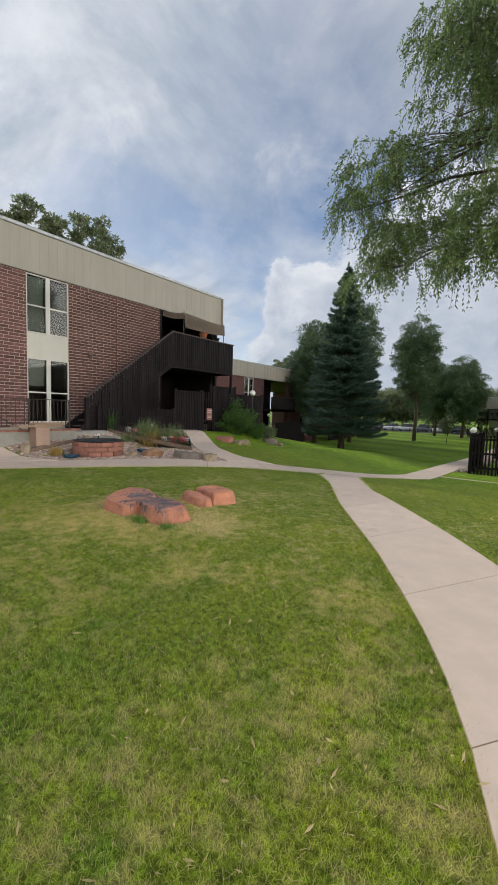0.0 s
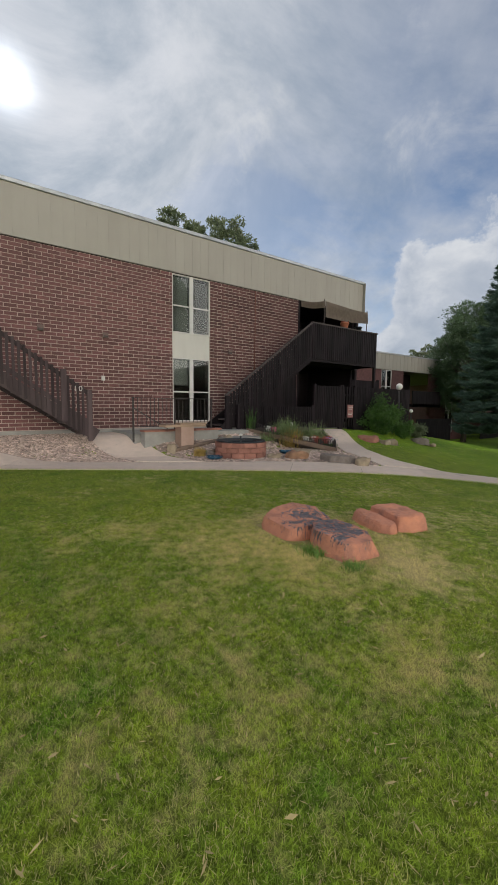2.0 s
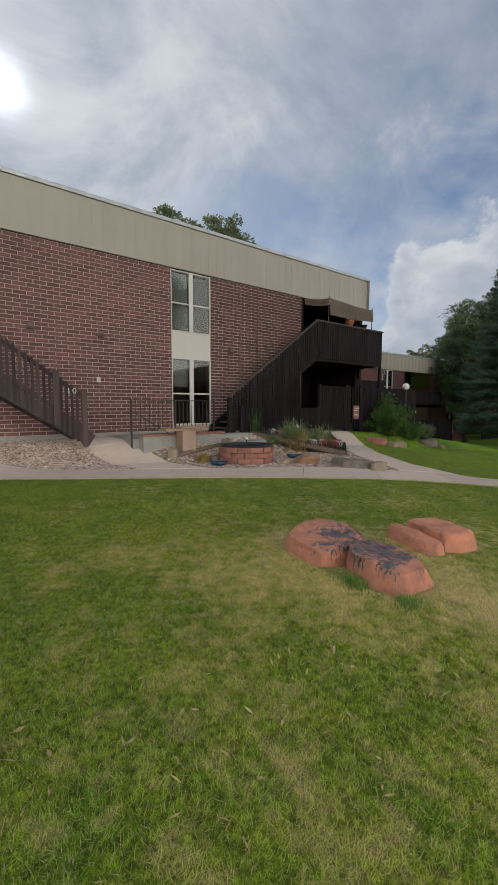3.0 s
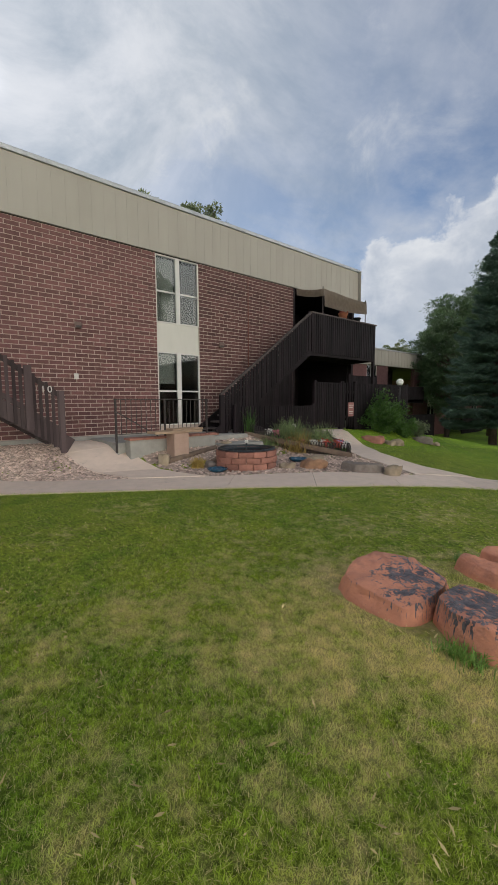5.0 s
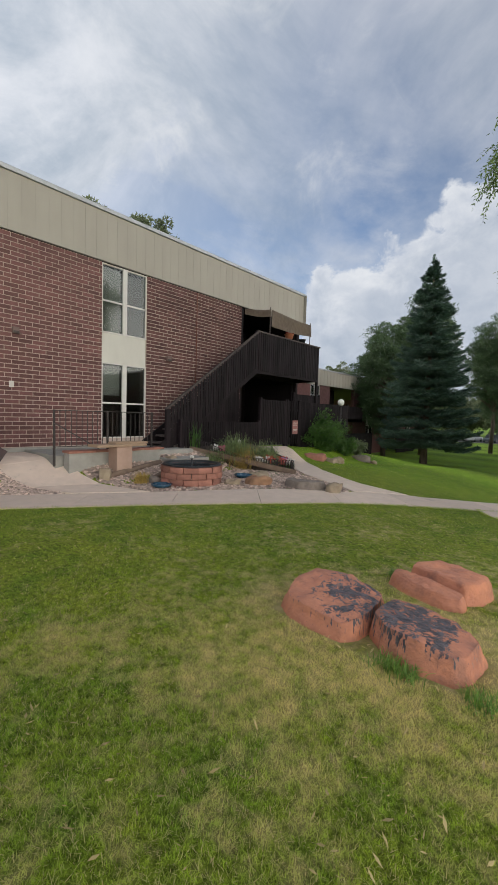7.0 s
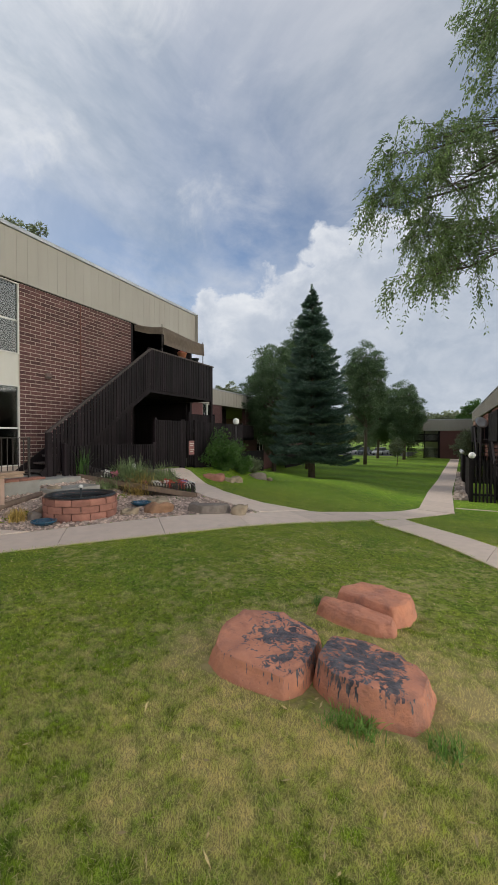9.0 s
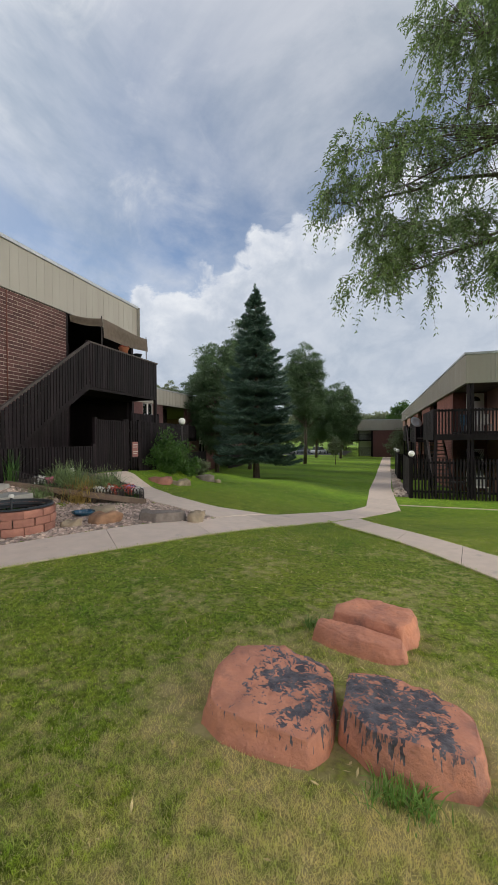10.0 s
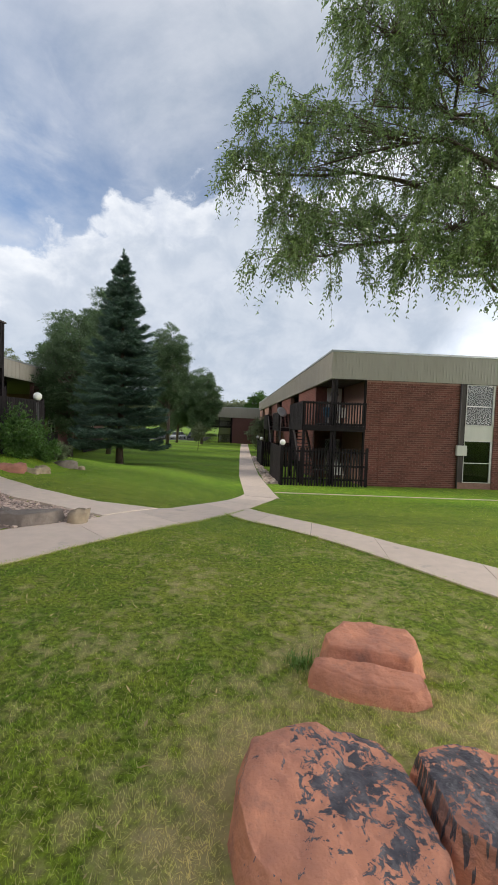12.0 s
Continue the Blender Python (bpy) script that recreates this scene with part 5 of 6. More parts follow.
def bed_sheet(name, poly, lift, mat, label):
    xs, ys = np.array(poly).T
    cell = 0.1
    bm = bmesh.new()
    verts = {}
    gx, gy = np.arange(xs.min(), xs.max() + cell, cell), np.arange(ys.min(), ys.max() + cell, cell)
    for i in range(len(gx) - 1):
        for j in range(len(gy) - 1):
            if not inside(poly, np.array([gx[i] + cell / 2]), np.array([gy[j] + cell / 2]))[0]:
                continue
            f = []
            for a, b in ((i, j), (i + 1, j), (i + 1, j + 1), (i, j + 1)):
                if (a, b) not in verts:
                    verts[a, b] = bm.verts.new((gx[a], gy[b], gz(gx[a], gy[b]) + lift + 0.012 * noise.noise((gx[a] * 3, gy[b] * 3, 0))))
                f.append(verts[a, b])
            bm.faces.new(f)
    return solo(name, bm, mat, label, "gravel bed", kind="structure")


def pebbles(name, poly, count, size, seed, label, mat, lift=0.02):
    """Loose stones: squashed eight-cornered lumps, each its own shape."""
    rng = np.random.default_rng(seed)
    lo, hi = np.min(poly, axis=0), np.max(poly, axis=0)
    p = rng.uniform(lo, hi, (count * 6, 2))
    p = p[inside(poly, p[:, 0], p[:, 1])][:count]
    n = len(p)
    corner = np.array([(a, b, c) for c in (-1, 1) for a, b in ((-1, -1), (1, -1), (1, 1), (-1, 1))], float)
    s = rng.uniform(size[0], size[1], (n, 1, 1)) * np.stack([rng.uniform(0.7, 1.3, n), rng.uniform(0.5, 0.9, n), rng.uniform(0.3, 0.55, n)], -1)[:, None]
    co = corner[None] * s * rng.uniform(0.6, 1.1, (n, 8, 3)) * np.where(corner[None, :, 2:] > 0, 0.75, 1.0)
    a = rng.uniform(0, 6.28, n)
    ca, sa = np.cos(a)[:, None], np.sin(a)[:, None]
    x, y = co[..., 0] * ca - co[..., 1] * sa, co[..., 0] * sa + co[..., 1] * ca
    tip = rng.normal(0, 0.25, (n, 1))
    co = np.stack([x + p[:, :1], y + p[:, 1:], co[..., 2] + x * tip + (land(p[:, 0], p[:, 1])[:, None] + lift)], -1)
    quads = np.array([(4, 5, 6, 7), (0, 1, 5, 4), (1, 2, 6, 5), (2, 3, 7, 6), (3, 0, 4, 7)])
    faces = (np.arange(n)[:, None, None] * 8 + quads[None]).reshape(-1, 4)
    me = bpy.data.meshes.new(name)
    me.from_pydata(co.reshape(-1, 3).tolist(), [], faces.tolist())
    me.materials.append(mat)
    return tagged(new(name, me), label, "gravel", kind="stuff")


bed_sheet("gravel_bed", GARDEN, 0.008, M_RIVER, "gravel ground of the rock garden")
bed_sheet("gravel_bed", [(-10.0, 4.25), (-12.0, 1.5), (-22.5, -13.4), (-13.38, -13.4), (-13.38, 3.75), (-12.0, 3.9)], 0.008, M_RIVER, "gravel strip along the brick wall")
pebbles("gravel", GARDEN, 13000, (0.016, 0.042), 41, "brown and grey river gravel in the rock garden", M_RIVER)
NEAR_BED = [(-10.25, 4.22), (-12.1, 1.62), (-14.9, -2.4), (-13.38, -2.4), (-13.38, 3.6), (-12.0, 3.76)]
pebbles("gravel", NEAR_BED, 9000, (0.018, 0.042), 43, "pinkish river gravel along the brick wall", M_RIVER)

M_RED_BLOCK = surface("red_block", (0.36, 0.16, 0.115), (0.23, 0.105, 0.08), 8, 0.9, 0.6, 60, per_object=0.2, depth=0.015)
M_TAN = surface("tan_stone", (0.38, 0.31, 0.22), (0.24, 0.18, 0.12), 7, 0.9, 0.6, 40, big=2, depth=0.02)
M_ORANGE = surface("orange_stone", (0.36, 0.2, 0.115), (0.2, 0.115, 0.07), 8, 0.85, 0.6, 40, big=2, depth=0.02)
M_GREY_STONE = surface("grey_stone", (0.24, 0.2, 0.17), (0.14, 0.115, 0.1), 8, 0.9, 0.6, 40, big=2, depth=0.02)
M_PINK = surface("pink_concrete", (0.42, 0.29, 0.23), (0.34, 0.23, 0.18), 6, 0.9, 0.3, 60)
M_RUBBER = surface("black_rubber", (0.02, 0.025, 0.027), (0.012, 0.015, 0.017), 6, 0.4, 0.1)
M_BLUE = surface("blue_glaze", (0.025, 0.085, 0.14), (0.015, 0.06, 0.105), 8, 0.25, 0.1)
M_STRAW = leaf_material("straw_blades", (0.5, 0.36, 0.1), (0.35, 0.24, 0.07), 0.7, 0.2)
M_REED = leaf_material("reed_blades", (0.28, 0.36, 0.15), (0.13, 0.19, 0.07), 0.5, 0.35)
M_SOIL = surface("garden_soil", (0.1, 0.07, 0.05), (0.06, 0.045, 0.035), 14, 0.95, 0.8)
M_WHITE_GLASS = surface("opal_glass", (0.82, 0.81, 0.78), (0.76, 0.75, 0.72), 3, 0.3, 0.0)
M_RED_SIGN = surface("faded_red_sign", (0.3, 0.13, 0.12), (0.22, 0.1, 0.1), 8, 0.7, 0.2)
M_TERRACOTTA = surface("terracotta", (0.5, 0.18, 0.1), (0.4, 0.14, 0.08), 8, 0.8, 0.3)
M_CLOTH = surface("beige_shade_cloth", (0.27, 0.21, 0.16), (0.2, 0.155, 0.12), 8, 0.9, 0.3, 140)
M_PLANK = surface("raw_plank", (0.4, 0.28, 0.19), (0.27, 0.185, 0.125), 6, 0.8, 0.5, 40, stretch=(1, 0.15, 1))
M_LOG = surface("weathered_log", (0.24, 0.17, 0.12), (0.13, 0.09, 0.07), 7, 0.95, 0.8, 35, depth=0.02)


def fountain(cx, cy, r, z0, z1):
    f = thing("fountain", (cx, cy, z0), "round fountain of red blocks with a black basin", "fountain")
    rows, n = 4, 13
    h = (z1 - z0 + 0.1) / rows
    meshes = []
    for v in range(3):
        bm = bmesh.new()
        a0, a1 = -math.pi / n + 0.012, math.pi / n - 0.012
        seg = [a0 + (a1 - a0) * k / 4 for k in range(5)]
        ro, ri = r + (v - 1) * 0.008, r - 0.13
        grid = [[bm.verts.new((rad * math.cos(a), rad * math.sin(a), z)) for a in seg] for rad, z in ((ri, 0.004), (ro, 0.004), (ro + 0.006, h * 0.5), (ro, h - 0.004), (ri, h - 0.004))]
        for p, q in zip(grid, grid[1:] + grid[:1]):
            for k in range(4):
                bm.faces.new((p[k], p[k + 1], q[k + 1], q[k]))
        for e in (0, 4):
            bm.faces.new([g[e] for g in grid])
        bmesh.ops.recalc_face_normals(bm, faces=bm.faces[:])
        meshes.append(mesh_of("block", bm, M_RED_BLOCK))
    for i in range(rows):
        for k in range(n):
            ob = new("block", meshes[(i * 5 + k * 7) % 3])
            ob.matrix_basis = pose(cx, cy, z0 - 0.1 + i * h, 0, 0, 360 / n * (k + 0.5 * (i % 2)) + random.uniform(-0.8, 0.8))
            under(ob, f)
    part("basin", lathe([(r - 0.02, z1 + 0.012), (r - 0.03, z1 + 0.035), (r - 0.1, z1 + 0.03), (r - 0.14, z1 - 0.02), (r - 0.2, z1 - 0.25), (0, z1 - 0.28)], (cx, cy, 0), 40), M_RUBBER, f, "black plastic basin")
    water = lathe([(r - 0.142, z1 - 0.04), (0, z1 - 0.04)], (cx, cy, 0), 40)
    part("water", water, glass_material("pond_water", (0.3, 0.36, 0.36), 0.6), f, "still dark water")
    sp = part("spout", tube([(cx, cy, z1 - 0.26), (cx, cy, z1 + 0.14)], [0.022, 0.018], 8), M_RUBBER, f)
    part("spout_head", lathe([(0, 0), (0.04, 0.015), (0.045, 0.04), (0.03, 0.065), (0, 0.07)], (cx, cy, z1 + 0.13), 12), M_WHITE, sp, "white spout head")


fountain(-9.72, 6.7, 0.65, -0.23, 0.17)


def dish(x, y, z, r, label):
    bm = lathe([(0, 0), (r * 0.7, 0), (r, 0.05), (r + 0.012, 0.075), (r - 0.015, 0.075), (r * 0.68, 0.02), (0, 0.015)], (x, y, z), 28)
    d = solo("water_dish", bm, M_BLUE, label, "dish", "blue dishes")
    return d


dish(-9.65, 5.86, gz(-9.65, 5.86) + 0.02, 0.2, "round dark blue glazed water dish on the gravel")
dish(-9.35, 7.95, gz(-9.35, 7.95) + 0.03, 0.2, "round dark blue glazed water dish beside stones")


def stone(x, y, r, z_top, mat, label, seed, squeeze=0.65, turn=0.0):
    a = np.linspace(0, 6.283, 9)[:-1]
    rng = np.random.default_rng(seed)
    rr = r * rng.uniform(0.8, 1.15, 8)
    u, v = rr * np.cos(a), rr * squeeze * np.sin(a)
    ct, st = math.cos(turn), math.sin(turn)
    return boulder("garden_stone", list(zip(x + u * ct - v * st, y + u * st + v * ct)), gz(x, y) + z_top, label, mat, seed, "stone", sink=0.05, rough=0.036, top_in=0.62, n=28, group="garden stones")


stone(-8.62, 7.62, 0.27, 0.2, M_ORANGE, "rough orange-brown garden stone on the gravel", 51, 0.7, 0.8)
stone(-8.95, 7.2, 0.2, 0.13, M_TAN, "pale tan garden stone on the gravel", 52, 0.6, 0.6)
stone(-9.25, 8.45, 0.3, 0.1, M_TAN, "flat pale garden stone on the gravel", 53, 0.5, 0.5)
block_stone("half-round grey-brown slab with a flat top lying on the gravel", [(-8.15, 7.95), (-7.78, 7.92), (-7.52, 8.2), (-7.42, 8.5), (-7.66, 8.42), (-7.98, 8.22)],
            [(-8.14, 7.97, -0.06), (-7.79, 7.95, -0.08), (-7.55, 8.2, -0.09), (-7.46, 8.47, -0.1), (-7.67, 8.4, -0.09), (-7.98, 8.2, -0.07)], 54, 0.006, 60, "garden_stone", M_GREY_STONE, "garden stones")
stone(-7.22, 8.42, 0.17, 0.18, M_TAN, "pointed tan stone at the corner of the gravel", 55, 0.5, 0.9)
stone(-10.9, 5.35, 0.17, 0.2, M_TAN, "tan garden stone beside a log", 56, 0.7)
stone(-10.2, 6.05, 0.16, 0.16, M_GREY_STONE, "grey garden stone beside the fountain", 57, 0.7)
stone(-11.2, 7.25, 0.2, 0.18, M_TAN, "tan garden stone by the low wall", 58, 0.7)
stone(-11.75, 5.15, 0.13, 0.2, M_GREY_STONE, "rounded grey stone by the door walk", 59, 0.8)
stone(-8.3, 8.5, 0.16, 0.08, M_GREY_STONE, "small grey stone on the gravel", 60, 0.7)
stone(-10.85, 13.5, 0.42, 0.2, M_RED_BLOCK, "flat reddish stone beside the garden gate", 61, 0.6, 0.5)
stone(-10.55, 14.1, 0.2, 0.16, M_TAN, "tan stone below the bush", 62, 0.8)
stone(-10.5, 14.5, 0.22, 0.2, M_TAN, "tan stone below the bush", 63, 0.8)
stone(-10.8, 16.9, 0.4, 0.22, M_GREY_STONE, "grey stone at the lawn's edge below the shrub", 64, 0.5, 0.3)
stone(-10.4, 17.2, 0.2, 0.16, M_TAN, "slanting tan stone at the lawn's edge", 65, 0.4)


def log(a, b, r, label):
    pts = [Vector(a).lerp(Vector(b), s) for s in (0, 0.3, 0.7, 1)]
    pts[1] += Vector((0.03, 0.02, 0.01))
    solo("log", tube(pts, [r, r * 1.05, r * 0.95, r * 0.85], 10), M_LOG, label, "log", "garden logs")


def on(x, y, h):
    return (x, y, gz(x, y) + h)


log(on(-10.85, 5.3, 0.05), on(-11.2, 6.95, 0.05), 0.065, "weathered log edging the gravel")
log(on(-10.35, 6.1, 0.05), on(-10.9, 7.15, 0.05), 0.07, "weathered log behind the fountain")


def porch_wall():
    w = thing("planter_wall", (-11.45, 5.9, 0.1), "low concrete wall with red tile coping by the entrance", "wall")
    part("wall", boxed(-11.6, 4.78, -0.2, -11.35, 7.05, 0.36, 0.01), M_CONC_GREY, w)
    y = 4.76
    while y < 6.95:
        part("coping_tile", boxed(-11.64, y, 0.362, -11.31, y + 0.295, 0.41, 0.008), M_RED_BLOCK, w)
        y += 0.3
    b = thing("bench", (-11.1, 5.85, 0.0), "plank bench on a square pinkish pedestal", "bench")
    part("pedestal", boxed(-11.28, 5.62, -0.15, -10.92, 6.0, 0.5, 0.012), M_PINK, b)
    part("plank", boxed(-11.3, 5.15, 0.5, -10.88, 6.35, 0.555, 0.008), M_PLANK, b, "raw wooden plank")
    part("plank", boxed(-11.26, 5.6, 0.556, -10.95, 6.42, 0.6, 0.008), M_PLANK, b, "raw wooden plank")
    part_step = thing("porch", (-12.5, 6.6, 0.1), "grey concrete porch slab and step by the staircase", "porch", kind="structure")
    part("slab", boxed(-13.36, 4.62, -0.1, -11.65, 8.4, 0.3, 0.01), M_CONC_GREY, part_step)
    part("step", boxed(-11.6, 7.1, -0.2, -10.9, 8.3, 0.14, 0.01), M_CONC_GREY, part_step)


porch_wall()


def iron_rail():
    r = thing("iron_railing", (-11.5, 5.7, 0.4), "black wrought iron railing on the low wall", "railing")
    x = -11.5
    for y, z in ((4.54, 0.1), (5.72, 0.4), (6.9, 0.4)):
        part("post", boxed(x - 0.02, y - 0.02, z, x + 0.02, y + 0.02, 1.27, 0.003), M_IRON, r)
    part("top_rail", bar((x, 4.5, 1.255), (x, 6.93, 1.255), 0.03, 0.018), M_IRON, r)
    part("bottom_rail", bar((x, 4.55, 0.5), (x, 6.9, 0.5), 0.025, 0.015), M_IRON, r)
    part("hand_rail", bar((x + 0.04, 4.52, 1.0), (x + 0.04, 5.5, 0.42), 0.03, 0.02), M_IRON, r)
    slat_row(r, [(x, 4.54 + 0.118 * k, 0.5) for k in range(1, 20)], 0.013, 0.013, 0.75, M_IRON, "y", "baluster")


iron_rail()


def blades(name, x, y, count, length, width, spread, mat, label, seed, lean=0.7, z=None, thing_name="grass_clump"):
    """A clump of long arching blades, each a bent strip."""
    rng = np.random.default_rng(seed)
    z = gz(x, y) if z is None else z
    a, t = rng.uniform(0, 6.28, count), rng.uniform(0.1, lean, count)
    ln = length * rng.uniform(0.55, 1.1, count)
    base = np.stack([x + rng.normal(0, spread, count), y + rng.normal(0, spread, count), np.full(count, z)], -1)
    out = np.stack([np.cos(a), np.sin(a), 0 * a], -1)
    side = np.stack([-np.sin(a), np.cos(a), 0 * a], -1)
    quads = []
    prev = None
    for k in range(5):
        s = k / 4
        c = base + out * (ln * t * s ** 1.4)[:, None] + np.array([0, 0, 1]) * (ln * (s - 0.55 * t * s ** 2.6))[:, None]
        w = (width * (1 - s) ** 0.7 + 0.0008)
        cur = (c - side * w, c + side * w)
        if prev is not None:
            quads.append(np.stack([prev[0], prev[1], cur[1], cur[0]], 1))
        prev = cur
    co = np.concatenate(quads)
    return tagged(new(thing_name, raw_mesh(thing_name, co, 4, mat)), label, "plant", kind="stuff")


blades("g", -10.3, 5.82, 420, 0.3, 0.004, 0.06, M_STRAW, "dry yellow grass clump on the gravel", 71)
blades("g", -10.75, 9.35, 520, 0.95, 0.008, 0.13, M_REED, "tall arching ornamental grass in the flower bed", 72, 1.25)
blades("g", -10.45, 9.2, 460, 0.7, 0.006, 0.13, M_STRAW, "dry ornamental grass clump in the flower bed", 73, 1.3)
blades("g", -10.6, 10.25, 560, 0.85, 0.008, 0.17, M_REED, "tall arching ornamental grass in the flower bed", 74, 1.3)
blades("g", -11.4, 9.7, 300, 0.75, 0.008, 0.16, M_REED, "green grass clump in the flower bed", 75, 1.1)
blades("g", -10.1, 9.75, 300, 0.45, 0.007, 0.16, M_REED, "low arching grass clump in the flower bed", 79, 1.3)
blades("g", -11.1, 9.1, 260, 0.5, 0.007, 0.14, M_REED, "low arching grass clump in the flower bed", 80, 1.2)
blades("g", -9.75, 9.85, 220, 0.3, 0.008, 0.14, M_BUSH, "low leafy plants behind the hooped edging", 82, 1.1)
blades("g", -11.9, 8.7, 60, 0.9, 0.014, 0.06, M_BUSH, "leafy green stalks beside the staircase", 76, 0.6)
blades("g", -11.1, 8.6, 120, 0.35, 0.008, 0.12, M_REED, "low green clump in the flower bed", 77, 0.9)
blades("g", -9.6, 9.1, 160, 0.09, 0.006, 0.3, M_BUSH, "low ground-cover weeds before the flower bed", 78, 1.2)

BED = [(-9.05, 9.55), (-12.0, 8.6), (-12.05, 11.4), (-11.2, 11.3)]


def flower_bed():
    bm = bmesh.new()
    top = [bm.verts.new((x, y, gz(x, y) + 0.1)) for x, y in BED]
    low = [bm.verts.new((x, y, gz(x, y) - 0.2)) for x, y in BED]
    bm.faces.new(top)
    for k in range(4):
        bm.faces.new((top[k], low[k], low[(k + 1) % 4], top[(k + 1) % 4]))
    bmesh.ops.recalc_face_normals(bm, faces=bm.faces[:])
    solo("flower_bed", bm, M_SOIL, "dark soil of the flower bed", "flower bed", kind="structure")
    ed = thing("garden_edging", (-9.05, 9.55, gz(-9.05, 9.55)), "low dark hooped wire edging round the flower bed", "edging")
    hoop = tube([(0, -0.05, -0.08), (0, -0.05, 0.2), (0, -0.035, 0.25), (0, 0, 0.27), (0, 0.035, 0.25), (0, 0.05, 0.2), (0, 0.05, -0.08)], [0.009] * 7, 5)
    me = mesh_of("hoop", hoop, M_IRON)
    for a, b in ((BED[0], BED[1]), (BED[0], BED[3])):
        d = np.subtract(b, a)
        ln = np.linalg.norm(d)
        for k in range(int(ln / 0.075)):
            p = np.array(a) + d * (k + 0.5) * 0.075 / ln
            ob = new("hoop", me)
            ob.matrix_basis = pose(p[0], p[1], gz(*p) + 0.08, 0, 0, math.degrees(math.atan2(d[1], d[0])) - 90)
            under(ob, ed)
        timber = thing("timber_edge", (*a, gz(*a)), "grey timber edging beam of the flower bed", "timber")
        q = np.array(a) + d
        part("beam", bar((a[0] + 0.05, a[1] - 0.04, gz(*a) + 0.06), (q[0] + 0.05, q[1] - 0.04, gz(*q) + 0.06), 0.09, 0.12), M_LOG, timber)


flower_bed()


def flowers():
    rng = np.random.default_rng(81)
    cols = {"pink": (0.7, 0.2, 0.3), "white": (0.8, 0.8, 0.76), "red": (0.6, 0.1, 0.06), "blue": (0.2, 0.3, 0.6)}
    for i, (x, y, c) in enumerate(((-11.3, 8.9, "white"), (-11.2, 9.05, "pink"), (-9.5, 9.75, "pink"), (-9.6, 9.85, "blue"), (-10.2, 9.9, "red"), (-9.3, 9.7, "white"), (-9.95, 9.6, "white"), (-9.75, 10.0, "red"), (-10.2, 9.45, "white"), (-9.45, 9.6, "red"), (-9.75, 9.48, "red"), (-10.05, 9.38, "white"), (-10.4, 9.3, "pink"), (-10.7, 9.15, "red"))):
        mat = bpy.data.materials.get("petals_" + c) or surface("petals_" + c, cols[c], tuple(v * 0.75 for v in cols[c]), 20, 0.6, 0.0)
        n = 70
        z = gz(x, y) + 0.12
        p = np.stack([x + rng.normal(0, 0.05, n), y + rng.normal(0, 0.05, n), z + rng.uniform(0.08, 0.24, n)], -1)
        d = rng.normal(0, 1, (n, 3)) + np.array([0, 0, 0.6])
        co = needles(p, d, 0.045, 0.04, 2, 0.5, rng)
        f = thing("flowers", (x, y, z - 0.1), c + " flowers in the bed behind the hooped edging", "flowers")
        tagged(under(new("petals", raw_mesh("petals", co, 3, mat)), f), kind="stuff")
        g = np.stack([x + rng.normal(0, 0.06, 50), y + rng.normal(0, 0.06, 50), z - 0.05 + rng.uniform(0, 0.1, 50)], -1)
        tagged(under(new("leaves", raw_mesh("leaves", needles(g, np.tile([0, 0, 1.0], (50, 1)), 0.1, 0.025, 2, 0.6, rng), 3, M_BUSH)), f), kind="stuff")
    s = lathe([(0.0, 0.0), (0.075, 0.0), (0.085, 0.05), (0.07, 0.16), (0.045, 0.22), (0.06, 0.27), (0.055, 0.33), (0.02, 0.36), (0, 0.365)], (-11.35, 9.95, gz(-11.35, 9.95) + 0.1), 14)
    solo("statuette", s, M_WHITE, "small white garden statuette among the grasses", "statuette")


flowers()

# ---- gate, fences and lamp beside the staircase ----


def picket_fence(label, axis, fixed, u0, u1, z0, z1, w, gap, mat=None, rails=(0.25, 0.8), d=0.022, name="fence", out=1, posts=True):
    """Pickets along one line with rails behind and a post at each end."""
    mat = mat or M_DARK
    P = (lambda u, s, z: (fixed + s, u, z)) if axis == "y" else (lambda u, s, z: (u, fixed + s, z))
    f = thing(name, P((u0 + u1) / 2, 0, z0), label, "fence")
    n = max(1, int(round((u1 - u0) / (w + gap))))
    slat_row(f, [P(u0 + (k + 0.5) * (u1 - u0) / n, 0, z0 + 0.04) for k in range(n)], w, d, z1 - z0 - 0.04, mat, axis, "picket")
    for r in rails:
        z = z0 + (z1 - z0) * r
        part("rail", bar(P(u0, -out * 0.045, z), P(u1, -out * 0.045, z), 0.04, 0.09), mat, f)
    if posts:
        for u in (u0, u1):
            a, b = P(u - 0.05, -0.1 * out, z0 - 0.15), P(u + 0.05, -0.001 * out, z1 + 0.06)
            post = part("post", boxed(*a, *b, 0.006), mat, f)
    return f


FX = -12.1
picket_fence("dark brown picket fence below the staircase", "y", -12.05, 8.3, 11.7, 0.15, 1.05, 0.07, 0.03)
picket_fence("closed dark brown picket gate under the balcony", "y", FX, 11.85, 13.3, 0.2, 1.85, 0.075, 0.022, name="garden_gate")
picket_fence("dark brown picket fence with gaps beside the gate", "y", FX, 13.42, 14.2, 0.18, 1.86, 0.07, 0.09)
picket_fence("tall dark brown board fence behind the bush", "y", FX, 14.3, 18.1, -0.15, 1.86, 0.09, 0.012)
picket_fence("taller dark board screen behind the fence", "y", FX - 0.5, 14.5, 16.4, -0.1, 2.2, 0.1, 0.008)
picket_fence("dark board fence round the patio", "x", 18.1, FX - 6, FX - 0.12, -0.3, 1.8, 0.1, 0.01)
sg = thing("notice_sign", (FX + 0.05, 13.86, 0.8), "faded red notice sign on the picket fence", "sign")
